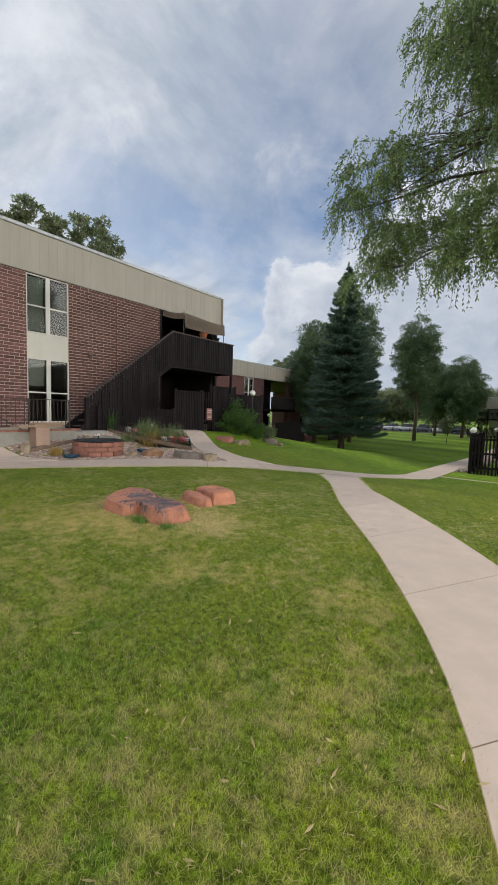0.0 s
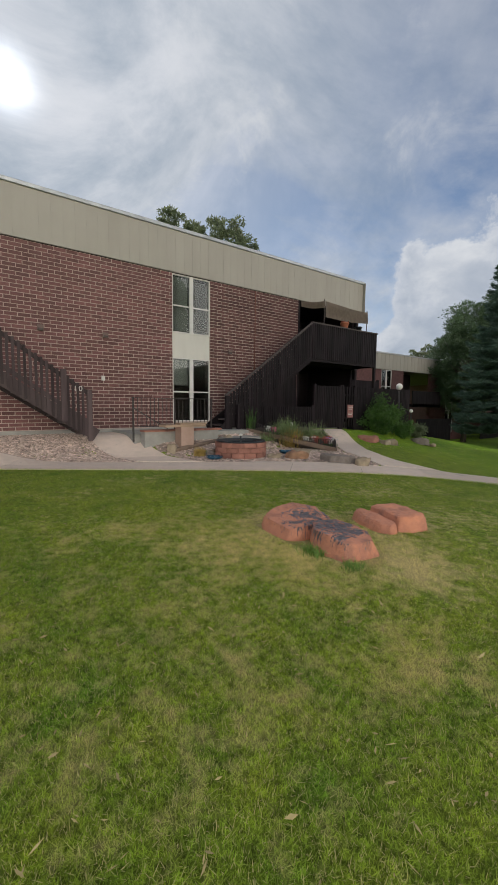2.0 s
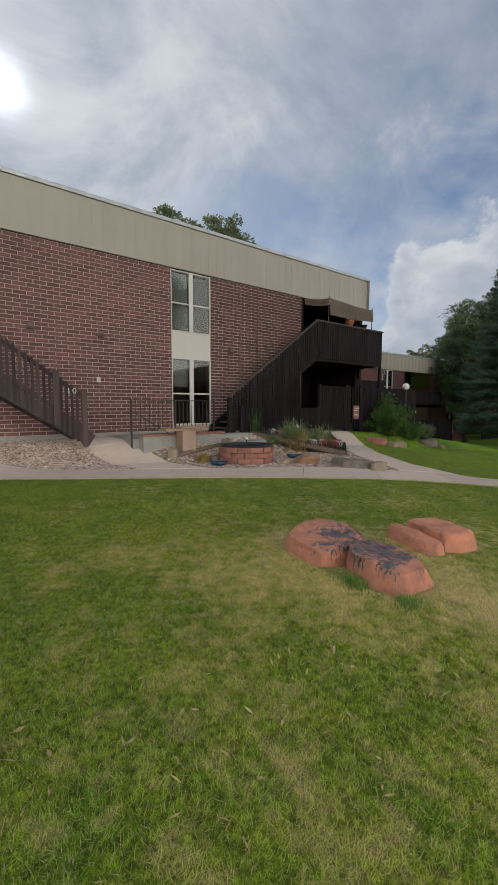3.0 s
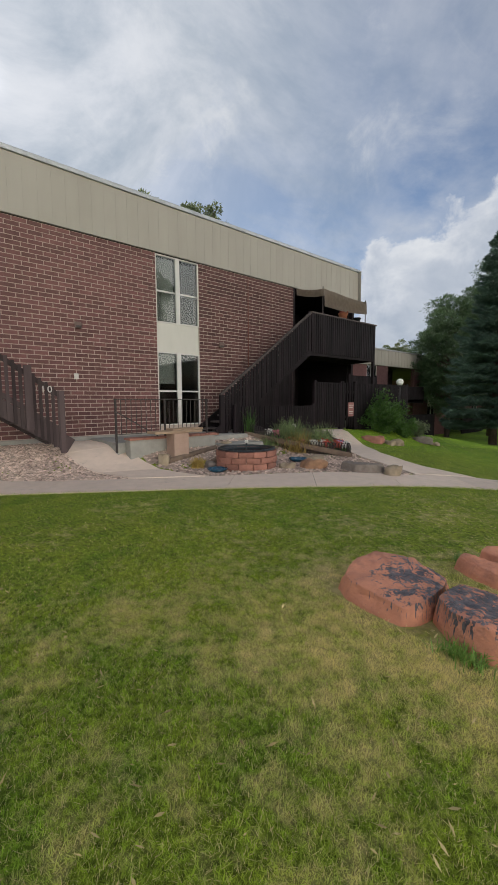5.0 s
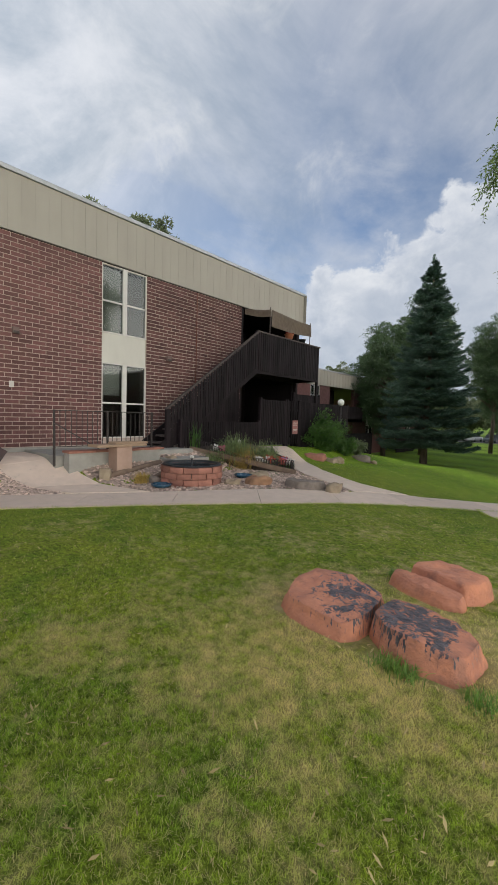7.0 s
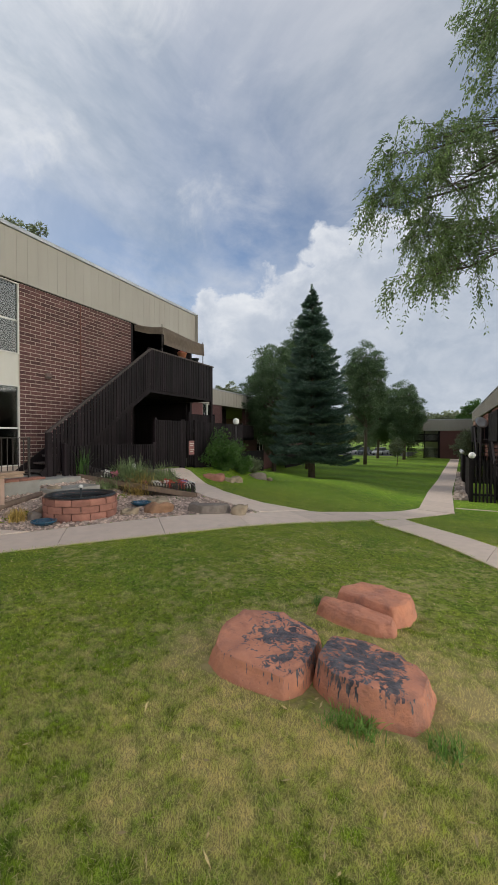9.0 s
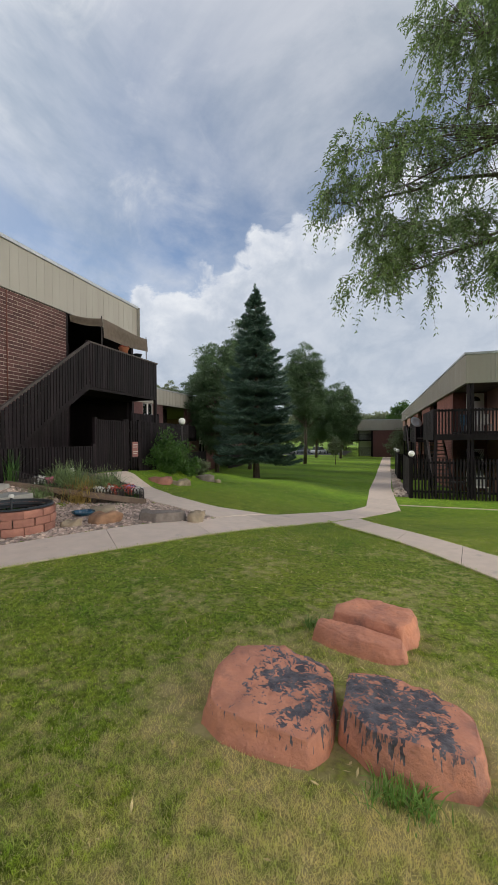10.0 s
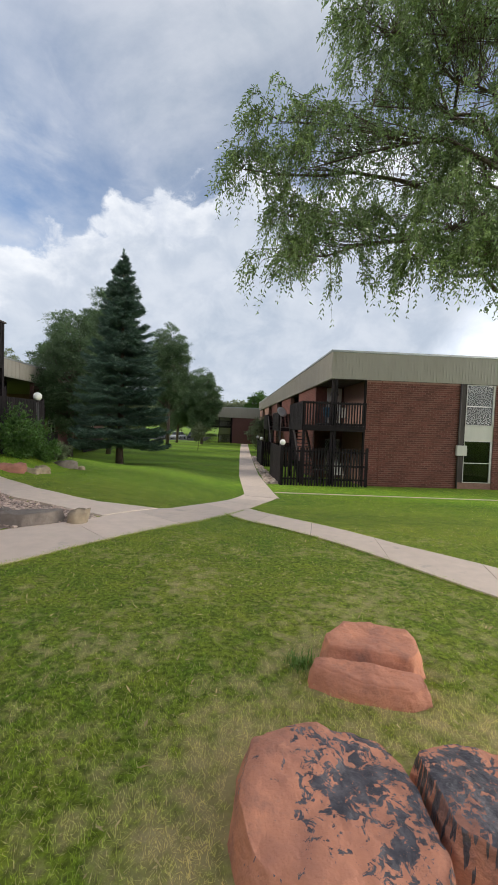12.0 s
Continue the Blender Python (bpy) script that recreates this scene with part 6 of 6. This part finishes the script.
part("board", boxed(FX + 0.02, 13.68, 0.62, FX + 0.045, 14.02, 1.14, 0.006), M_RED_SIGN, sg)
for k, z in enumerate((1.04, 0.96, 0.8, 0.74)):
    part("writing_bar", boxed(FX + 0.046, 13.72, z - 0.012, FX + 0.05, 13.98 - 0.04 * (k % 2), z + 0.012), M_PANEL, sg)


def globe_lamp(x, y, z_top, label, z0=None, r=0.14):
    z0 = gz(x, y) if z0 is None else z0
    lamp = thing("globe_lamp", (x, y, z0), label, "lamp", "globe lamps")
    part("post", tube([(x, y, z0 - 0.1), (x, y, z_top - 2 * r)], [0.04, 0.035], 10), M_IRON, lamp)
    part("collar", lathe([(0.035, 0), (0.07, 0.02), (0.07, 0.05), (0.04, 0.06), (0, 0.06)], (x, y, z_top - 2 * r - 0.04), 14), M_IRON, lamp)
    prof = [(r * math.sin(a), r - r * math.cos(a)) for a in np.linspace(0, math.pi, 13)]
    prof[0], prof[-1] = (0, 0), (0, 2 * r)
    part("globe", lathe(prof, (x, y, z_top - 2 * r), 20), M_WHITE_GLASS, lamp, "white opal glass globe")


globe_lamp(-11.55, 16.42, 2.08, "white globe lamp on a dark post by the fence")
globe_lamp(-2.52, 21.32, 0.62, "white globe lamp at the fence corner")
globe_lamp(-2.55, 33.5, 0.35, "white globe lamp by the far fence")
globe_lamp(-2.5, 38.5, 0.3, "white globe lamp by the far fence")
globe_lamp(-16.5, 25.5, 0.9, "white globe lamp on the lawn beyond the garden", r=0.12)


def bush(x, y, r, h, seed, label, mat, n=2600, leaf=(0.09, 0.045)):
    rng = np.random.default_rng(seed)
    z0 = gz(x, y)
    b = thing("bush", (x, y, z0), label, "bush")
    stems = bmesh.new()
    pts, dirs = [], []
    for k in range(26):
        a, out = rng.uniform(0, 6.28), rng.uniform(0.2, 1.0) * r
        tip = np.array([x + math.cos(a) * out, y + math.sin(a) * out, z0 + h * rng.uniform(0.5, 1.05) * (1 - 0.35 * (out / r) ** 2)])
        mid = np.array([x + math.cos(a) * out * 0.35, y + math.sin(a) * out * 0.35, z0 + (tip[2] - z0) * 0.55])
        tube([(x, y, z0 - 0.05), mid, tip], [0.012, 0.009, 0.004], 4, stems)
        m = n // 26
        s = rng.uniform(0.15, 1, (m, 1))
        c = np.where(s < 0.5, np.array([x, y, z0]) + (mid - np.array([x, y, z0])) * s * 2, mid + (tip - mid) * (s * 2 - 1))
        pts.append(c + rng.normal(0, 0.1, c.shape) * r)
        dirs.append(np.tile(tip - np.array([x, y, z0 + h * 0.3]), (m, 1)))
    part("stems", stems, M_BARK, b, kind="stuff")
    co = needles(np.concatenate(pts), np.concatenate(dirs), leaf[0], leaf[1], 2, 0.8, rng)
    tagged(under(new("leaves", raw_mesh("leaves", co, 3, mat)), b), kind="stuff")


bush(-11.5, 15.2, 1.0, 1.6, 91, "leafy bright green bush in front of the dark fence", M_BUSH, 6500)
bush(-11.2, 16.3, 0.6, 0.75, 92, "low green shrub beside the bush", M_BUSH, 2500)
bush(-11.3, 17.5, 0.55, 0.7, 93, "low green shrub by the lawn's edge", M_LEAF_FAR, 2000)
bush(-17.5, 26.0, 0.7, 0.9, 94, "small yellow-green shrub on the lawn", M_BUSH, 1200)

# ---- things on the balcony ----
sc = thing("shade_cloth", (-12.25, 13.7, 4.2), "beige shade cloth stretched between poles over the balcony", "awning")


def cloth(p, q, r, s, n=14, sag=0.04):
    bm = bmesh.new()
    rows = []
    for j in range(4):
        row = []
        for i in range(n + 1):
            u, v = i / n, j / 3
            c = (Vector(p).lerp(Vector(q), u)).lerp(Vector(s).lerp(Vector(r), u), v)
            c.z -= sag * math.sin(math.pi * u)
            c.x += 0.03 * math.sin(6 * u + v)
            row.append(bm.verts.new(c))
        rows.append(row)
    for a, b in zip(rows, rows[1:]):
        for i in range(n):
            bm.faces.new((a[i], a[i + 1], b[i + 1], b[i])).smooth = True
    bmesh.ops.solidify(bm, geom=bm.faces[:], thickness=0.004)
    return bm


part("cloth", cloth((-12.25, 12.42, 5.05), (-12.25, 15.0, 4.98), (-12.25, 15.0, 4.52), (-12.25, 12.42, 4.45)), M_CLOTH, sc)
part("cloth", cloth((-13.35, 12.2, 5.22), (-12.25, 12.4, 5.05), (-12.25, 12.4, 4.8), (-13.35, 12.2, 5.0), 8), M_CLOTH, sc)
for y, z in ((12.42, 5.14), (15.0, 5.06)):
    part("pole", tube([(-12.3, y, 3.06), (-12.3, y, z)], [0.018, 0.016], 8), M_DARK_LIT, sc)


def pot(x, y, z, r, h, mat, label):
    p = thing("flower_pot", (x, y, z), label, "pot")
    part("pot", lathe([(0, 0), (r * 0.7, 0), (r, h * 0.85), (r * 1.08, h * 0.86), (r * 1.08, h), (r * 0.9, h), (r * 0.85, h * 0.8), (0, h * 0.8)], (x, y, z), 20), mat, p)
    part("soil", lathe([(r * 0.86, h * 0.84), (0, h * 0.86)], (x, y, z), 16), M_SOIL, p)


pot(-12.42, 13.75, 4.205, 0.17, 0.22, M_TERRACOTTA, "terracotta flower pot on the balcony rail")
pot(-12.42, 14.62, 4.205, 0.15, 0.16, M_RUBBER, "black plastic pot on the balcony rail")
for k in (13.75,):
    rng_pot = np.random.default_rng(5)
    q = np.stack([-12.42 + rng_pot.normal(0, 0.07, 80), k + rng_pot.normal(0, 0.07, 80), 4.42 + rng_pot.uniform(0, 0.08, 80)], -1)
    tagged(new("flowers", raw_mesh("flowers", needles(q, rng_pot.normal(0, 1, (80, 3)), 0.05, 0.04, 2, 0.6, rng_pot), 3, bpy.data.materials["petals_red"])), "red flowers in the terracotta pot", "flowers")

# ---- fences, balcony and stairs of the building across the lawn ----
picket_fence("dark brown picket fence round a ground-floor patio", "x", 21.15, -2.58, 1.5, -1.58, 0.27, 0.07, 0.07, rails=(0.2, 0.55, 0.9), out=-1)
picket_fence("closed dark board fence along the gravel strip", "y", -2.6, 21.3, 26.0, -1.7, 0.25, 0.11, 0.01, out=-1)
picket_fence("dark board fence farther along the walk", "y", -2.5, 33.5, 38.5, -2.0, -0.05, 0.12, 0.01, out=-1)
picket_fence("dark board fence closing the far patio", "x", 33.5, -2.45, -0.2, -2.0, -0.05, 0.12, 0.02, out=-1)
bb = thing("balcony", (0.0, 23.8, 1.36), "dark brown wooden balcony with picket rails", "balcony")
part("deck", boxed(-1.5, 21.8, 1.3, 1.5, 26.0, 1.36, 0.005), M_DARK_LIT, bb)
part("rim_joist", boxed(-1.5, 21.74, 1.08, 1.5, 21.79, 1.34), M_DARK, bb)
part("rim_joist", boxed(-1.56, 21.8, 1.08, -1.51, 26.0, 1.34), M_DARK, bb)
slat_row(bb, [(-1.45 + 0.135 * k, 21.75, 1.2) for k in range(23)], 0.065, 0.03, 1.3, M_DARK, "x", "picket")
slat_row(bb, [(-1.53, 21.85 + 0.125 * k, 1.15) for k in range(34)], 0.11, 0.03, 1.35, M_DARK, "y", "picket")
part("handrail", bar((-1.55, 21.75, 2.42), (1.55, 21.75, 2.42), 0.06, 0.09), M_DARK, bb)
part("handrail", bar((-1.53, 21.75, 2.42), (-1.53, 26.0, 2.42), 0.06, 0.09), M_DARK, bb)
for x, y in ((-1.45, 21.8), (-0.1, 21.8), (-1.45, 25.9)):
    part("post", boxed(x - 0.06, y, gz(x, y) - 0.1, x + 0.06, y + 0.12, 2.5 if x < -1 else 3.58, 0.006), M_DARK, bb)
stair("dark wooden outdoor staircase with open treads behind the patio fence", 22.6, -1.5, 26.2, 1.3, -1.5, -0.55, 15, 0.05, 0.09, 1.0)
stair("dark wooden outdoor staircase along the far flats", 36.0, -1.9, 40.0, 1.1, -1.5, -0.55, 15, 0.05, 0.09, 1.0)
b2 = balcony("dark wooden balcony farther along the brick building", -0.1, -1.5, 40.0, 44.0, 1.15, 2.25)
b3 = balcony("dark wooden balcony farther along the brick building", -0.1, -1.5, 31.6, 35.6, 1.15, 2.25)


def patio_chair(x, y, z, turn, mat, label):
    c = thing("patio_chair", (x, y, z), label, "chair")
    for dx in (-0.22, 0.22):
        for dy in (-0.2, 0.2):
            part("leg", boxed(x + dx - 0.02, y + dy - 0.02, z, x + dx + 0.02, y + dy + 0.02, z + 0.42), mat, c)
    part("seat", boxed(x - 0.26, y - 0.24, z + 0.421, x + 0.26, y + 0.24, z + 0.46, 0.01), mat, c)
    part("backrest", bar((x - 0.26, y + 0.28, z + 0.72), (x + 0.26, y + 0.28, z + 0.72), 0.04, 0.5, (0, 0.2, 1)), mat, c)


patio_chair(0.2, 23.6, 1.361, 0, M_BLUE, "dark blue chair on the balcony")
patio_chair(0.9, 23.4, 1.361, 0, M_WHITE, "white plastic chair on the balcony")
patio_chair(0.6, 22.6, -1.55, 0, M_WHITE, "white plastic chair on the patio")
tb = thing("patio_table", (-0.4, 22.6, -1.55), "small dark patio table behind the fence", "table")
part("tabletop", lathe([(0, 0.68), (0.4, 0.68), (0.4, 0.71), (0, 0.71)], (-0.4, 22.2, -1.55), 20), M_IRON, tb)
part("leg", tube([(-0.4, 22.2, -1.6), (-0.4, 22.2, -0.87)], [0.03, 0.03], 8), M_IRON, tb)
for dz in (0,):
    lt = thing("lattice_screen", (0.8, 25.6, -1.5), "dark wooden lattice screen at the back of the patio", "screen")
    for k in range(14):
        part("lath", bar((0.05 + 0.1 * k, 25.6, -0.6), (0.05 + 0.1 * k + (0.55 if k < 9 else 1.4 - 0.1 * k), 25.6, -0.6 + (1.1 if k < 9 else 2 * (1.4 - 0.1 * k))), 0.02, 0.035, (0, 1, 0)), M_DARK, lt)
        part("lath", bar((1.45 - 0.1 * k, 25.57, -0.6), (1.45 - 0.1 * k - (0.55 if k < 9 else 1.4 - 0.1 * k), 25.57, -0.6 + (1.1 if k < 9 else 2 * (1.4 - 0.1 * k))), 0.02, 0.035, (0, 1, 0)), M_DARK, lt)
STRIP = [(-3.15, 21.6), (-2.68, 21.6), (-2.3, 44), (-2.65, 44)]
M_PALE_STONE = surface("pale_stones", (0.56, 0.46, 0.38), (0.4, 0.32, 0.26), 5, 0.9, 0.3, island=0.35)
bed_sheet("stone_strip", [(-3.2, 21.5), (-2.66, 21.5), (-2.2, 45), (-2.75, 45)], 0.02, M_PALE_STONE, "strip of pale stones between walk and fence")
pebbles("stones", STRIP, 900, (0.07, 0.16), 44, "pale broken stones between walk and fence", M_PALE_STONE, 0.05)
dishp = thing("satellite_dish", (-1.75, 28.5, 0.8), "grey satellite dish on a tall pole", "satellite dish")
part("pole", tube([(-1.75, 28.5, gz(-1.75, 28.5) - 0.1), (-1.75, 28.5, 2.0)], [0.05, 0.04], 8), M_DARK_LIT, dishp)
dbm = lathe([(0, 0), (0.2, 0.02), (0.36, 0.08), (0.36, 0.095), (0.2, 0.04), (0, 0.02)], (0, 0, 0), 22)
dbm.transform(pose(-1.75, 28.42, 2.1, 60, 0, 30))
part("reflector", dbm, M_CAP, dishp)


def parked_car(x, y, turn, mat, label):
    z = gz(x, y)
    c = thing("parked_car", (x, y, z), label, "car", "parked cars")
    T = pose(x, y, z, 0, 0, turn)
    bm = boxed(-2.2, -0.88, 0.28, 2.2, 0.88, 0.85, 0.16)
    bm.transform(T)
    part("body", bm, mat, c)
    bm = boxed(-1.5, -0.78, 0.84, 1.0, 0.78, 1.42, 0.05)
    for v in bm.verts:
        if v.co.z > 1.2:
            v.co.x *= 0.72
            v.co.y *= 0.88
    bm.transform(T)
    part("window", bm, M_RUBBER, c, "dark window glass")
    bm = boxed(-1.05, -0.66, 1.405, 0.7, 0.66, 1.45, 0.02)
    bm.transform(T)
    part("roof", bm, mat, c)
    for wx in (-1.4, 1.4):
        for wy in (-0.84, 0.84):
            w = lathe([(0, -0.1), (0.2, -0.1), (0.33, -0.08), (0.33, 0.08), (0.2, 0.1), (0, 0.1)], (0, 0, 0), 16)
            w.transform(T @ pose(wx, wy, 0.33, 90, 0, 0))
            wheel = part("wheel", w, M_RUBBER, c)
            r = lathe([(0, -0.12), (0.18, -0.11), (0.18, 0.11), (0, 0.12)], (0, 0, 0), 12)
            r.transform(T @ pose(wx, wy, 0.33, 90, 0, 0))
            part("rim", r, M_CAP, wheel)


M_CAR_WHITE = surface("white_car_paint", (0.75, 0.75, 0.74), (0.7, 0.7, 0.7), 2, 0.25, 0.0)
M_CAR_GREY = surface("grey_car_paint", (0.2, 0.22, 0.24), (0.17, 0.19, 0.21), 2, 0.25, 0.0, metal=0.3)
M_CAR_BLACK = surface("dark_car_paint", (0.04, 0.045, 0.05), (0.03, 0.035, 0.04), 2, 0.25, 0.0)
M_ASPHALT = surface("asphalt", (0.06, 0.06, 0.06), (0.045, 0.045, 0.045), 8, 0.95, 0.5)
bm_lot = boxed(-60, 77, -2.3, -9.5, 100, -2.07)
solo("car_park", bm_lot, M_ASPHALT, "grey asphalt car park beyond the lawn", "car park", kind="structure")
for k, (m_car, what) in enumerate(((M_CAR_GREY, "grey"), (M_CAR_WHITE, "white"), (M_CAR_BLACK, "black"), (M_CAR_WHITE, "white"), (M_CAR_WHITE, "white"), (M_CAR_GREY, "grey"), (M_CAR_WHITE, "white"), (M_CAR_BLACK, "black"))):
    parked_car(-33 + 3.0 * k, 82, 78 + 4 * (k % 3), m_car, what + " car parked in the car park beyond the lawn")

# ---- grass blades near the walker, and dry leaves in it ----


def scatter_grass():
    rng = np.random.default_rng(101)
    walks = [EDGE_GARDEN + EDGE_LAWN[::-1], PATH_LEFT + PATH_RIGHT[::-1], FAR_LEFT + FAR_RIGHT[::-1], GATE_LEFT + GATE_RIGHT[::-1], DOOR_LEFT + DOOR_RIGHT[::-1], GARDEN, GRAVEL_BED]
    # thickest on the strip that is trodden, thinner outwards
    zones = [((-6.6, 0.4, 0.9, 3.6), 560000), ((-7.6, -0.4, 1.3, 5.2), 420000), ((-10.5, -3.0, 1.5, 10.0), 260000), ((-16.0, -10.0, 8.0, 24.0), 150000)]
    pts = []
    for (x0, y0, x1, y1), n in zones:
        m = rng.uniform((x0, y0), (x1, y1), (n, 2))
        c = np.array([(x0 + x1) / 2, (y0 + y1) / 2])
        e = np.abs(m - c) / (np.array([x1 - x0, y1 - y0]) / 2)
        pts.append(m[rng.uniform(0, 1, n) < np.clip((1 - e.max(1)) * 4, 0, 1)])
    p = np.concatenate(pts)
    # blades stand in tufts
    p = p + 0.3 * (np.round(p * 34 + rng.normal(0, 0.4, p.shape)) / 34 - p)
    stones = [[(-4.99, 3.5), (-4.3, 3.4), (-3.58, 3.42), (-3.48, 3.9), (-4.0, 4.15), (-4.6, 4.26), (-5.0, 4.1)], [(-4.5, 4.65), (-3.9, 4.45), (-3.68, 5.05), (-4.2, 5.18)]]
    keep = np.ones(len(p), bool)
    for w in walks + stones:
        keep &= ~inside(w, p[:, 0], p[:, 1])
    p = p[keep]
    # ragged fringe leaning over the edges of the walks
    fringe = []
    for line, n in ((EDGE_LAWN, 26000), (PATH_LEFT, 30000), (PATH_RIGHT, 16000)):
        q = resample(line, 400)
        i = rng.integers(0, 399, n)
        f = q[i] + (q[i + 1] - q[i]) * rng.uniform(0, 1, (n, 1))
        fringe.append(f[(f[:, 1] > -3) & (f[:, 1] < 12)])
    fringe = np.concatenate(fringe) + rng.normal(0, 0.018, (sum(map(len, fringe)), 2))
    edge = len(p)
    p = np.concatenate([p, fringe])
    n = len(p)
    grow = np.clip(np.hypot(p[:, 0] + 3, p[:, 1] - 1) / 5, 1, 3)
    z = land(p[:, 0], p[:, 1])
    h = rng.uniform(0.007, 0.027, n) * (1 + 0.2 * (grow - 1))
    h[edge:] *= 1.5
    w = rng.uniform(0.0013, 0.0028, n) * grow
    a = rng.uniform(0, 6.283, n)
    lean = rng.uniform(0.2, 1.9, n) * h
    side = np.stack([-np.sin(a), np.cos(a), 0 * a], -1) * w[:, None]
    root = np.stack([p[:, 0], p[:, 1], z - 0.004], -1)
    tip = root + np.stack([np.cos(a) * lean, np.sin(a) * lean, h], -1)
    co = np.stack([root - side, root + side, tip], 1)
    tagged(new("grass", raw_mesh("grass", co, 3, M_BLADE)), "short mown grass blades, green and straw-coloured", "grass", kind="stuff")
    # dry leaves and clippings
    m = 9000
    q = rng.uniform((-8.5, -1.0), (0.5, 8.0), (m, 2))
    keep = np.ones(m, bool)
    for wk in walks:
        keep &= ~inside(wk, q[:, 0], q[:, 1])
    q = q[keep]
    m = len(q)
    a, ln = rng.uniform(0, 6.283, m), rng.uniform(0.007, 0.018, m) * rng.choice([0.5, 0.7, 1, 1.7], m)
    c = np.stack([q[:, 0], q[:, 1], land(q[:, 0], q[:, 1]) + rng.uniform(0.02, 0.04, m)], -1)
    u = np.stack([np.cos(a), np.sin(a), rng.normal(0, 0.35, m)], -1) * ln[:, None]
    v = np.stack([-np.sin(a), np.cos(a), rng.normal(0, 0.4, m)], -1) * (ln * rng.uniform(0.12, 0.3, m))[:, None]
    co = np.stack([c - u, c - v, c + u, c + v], 1)
    tagged(new("dry_leaves", raw_mesh("dry_leaves", co, 4, M_DRY)), "pale dry leaves and clippings strewn over the lawn", "leaves", kind="stuff")


M_DRY = leaf_material("dry_leaf", (0.62, 0.5, 0.24), (0.4, 0.3, 0.13), 0.7, 0.2)
scatter_grass()
M_TUFT = leaf_material("fresh_grass", (0.23, 0.38, 0.07), (0.14, 0.26, 0.045), 0.5, 0.4)
for k, (x, y) in enumerate(((-3.98, 3.4), (-3.86, 3.38), (-3.46, 3.42), (-4.52, 4.92))):
    blades("g", x, y, 110, 0.1, 0.0028, 0.045, M_TUFT, "fresh green grass tuft at the foot of a boulder", 110 + k, 1.0, thing_name="grass_tuft")


def house_number(text, at, size):
    """White figures screwed to the pickets of the staircase."""
    sign = thing("house_number", at, "white house number figures on the staircase pickets", "house number")
    y = at[1]
    for ch in text:
        cu = bpy.data.curves.new("figure", "FONT")
        cu.body, cu.size, cu.extrude = ch, size, 0.006
        ob = bpy.data.objects.new("figure", cu)
        me = bpy.data.meshes.new_from_object(ob)
        bpy.data.objects.remove(ob)
        me.transform(pose(at[0], y, at[2], 90, 0, 90))
        me.materials.append(M_WHITE)
        under(new("figure", me), sign)
        y += 0.125


house_number("10", (-11.945, 3.2, 1.4), 0.19)
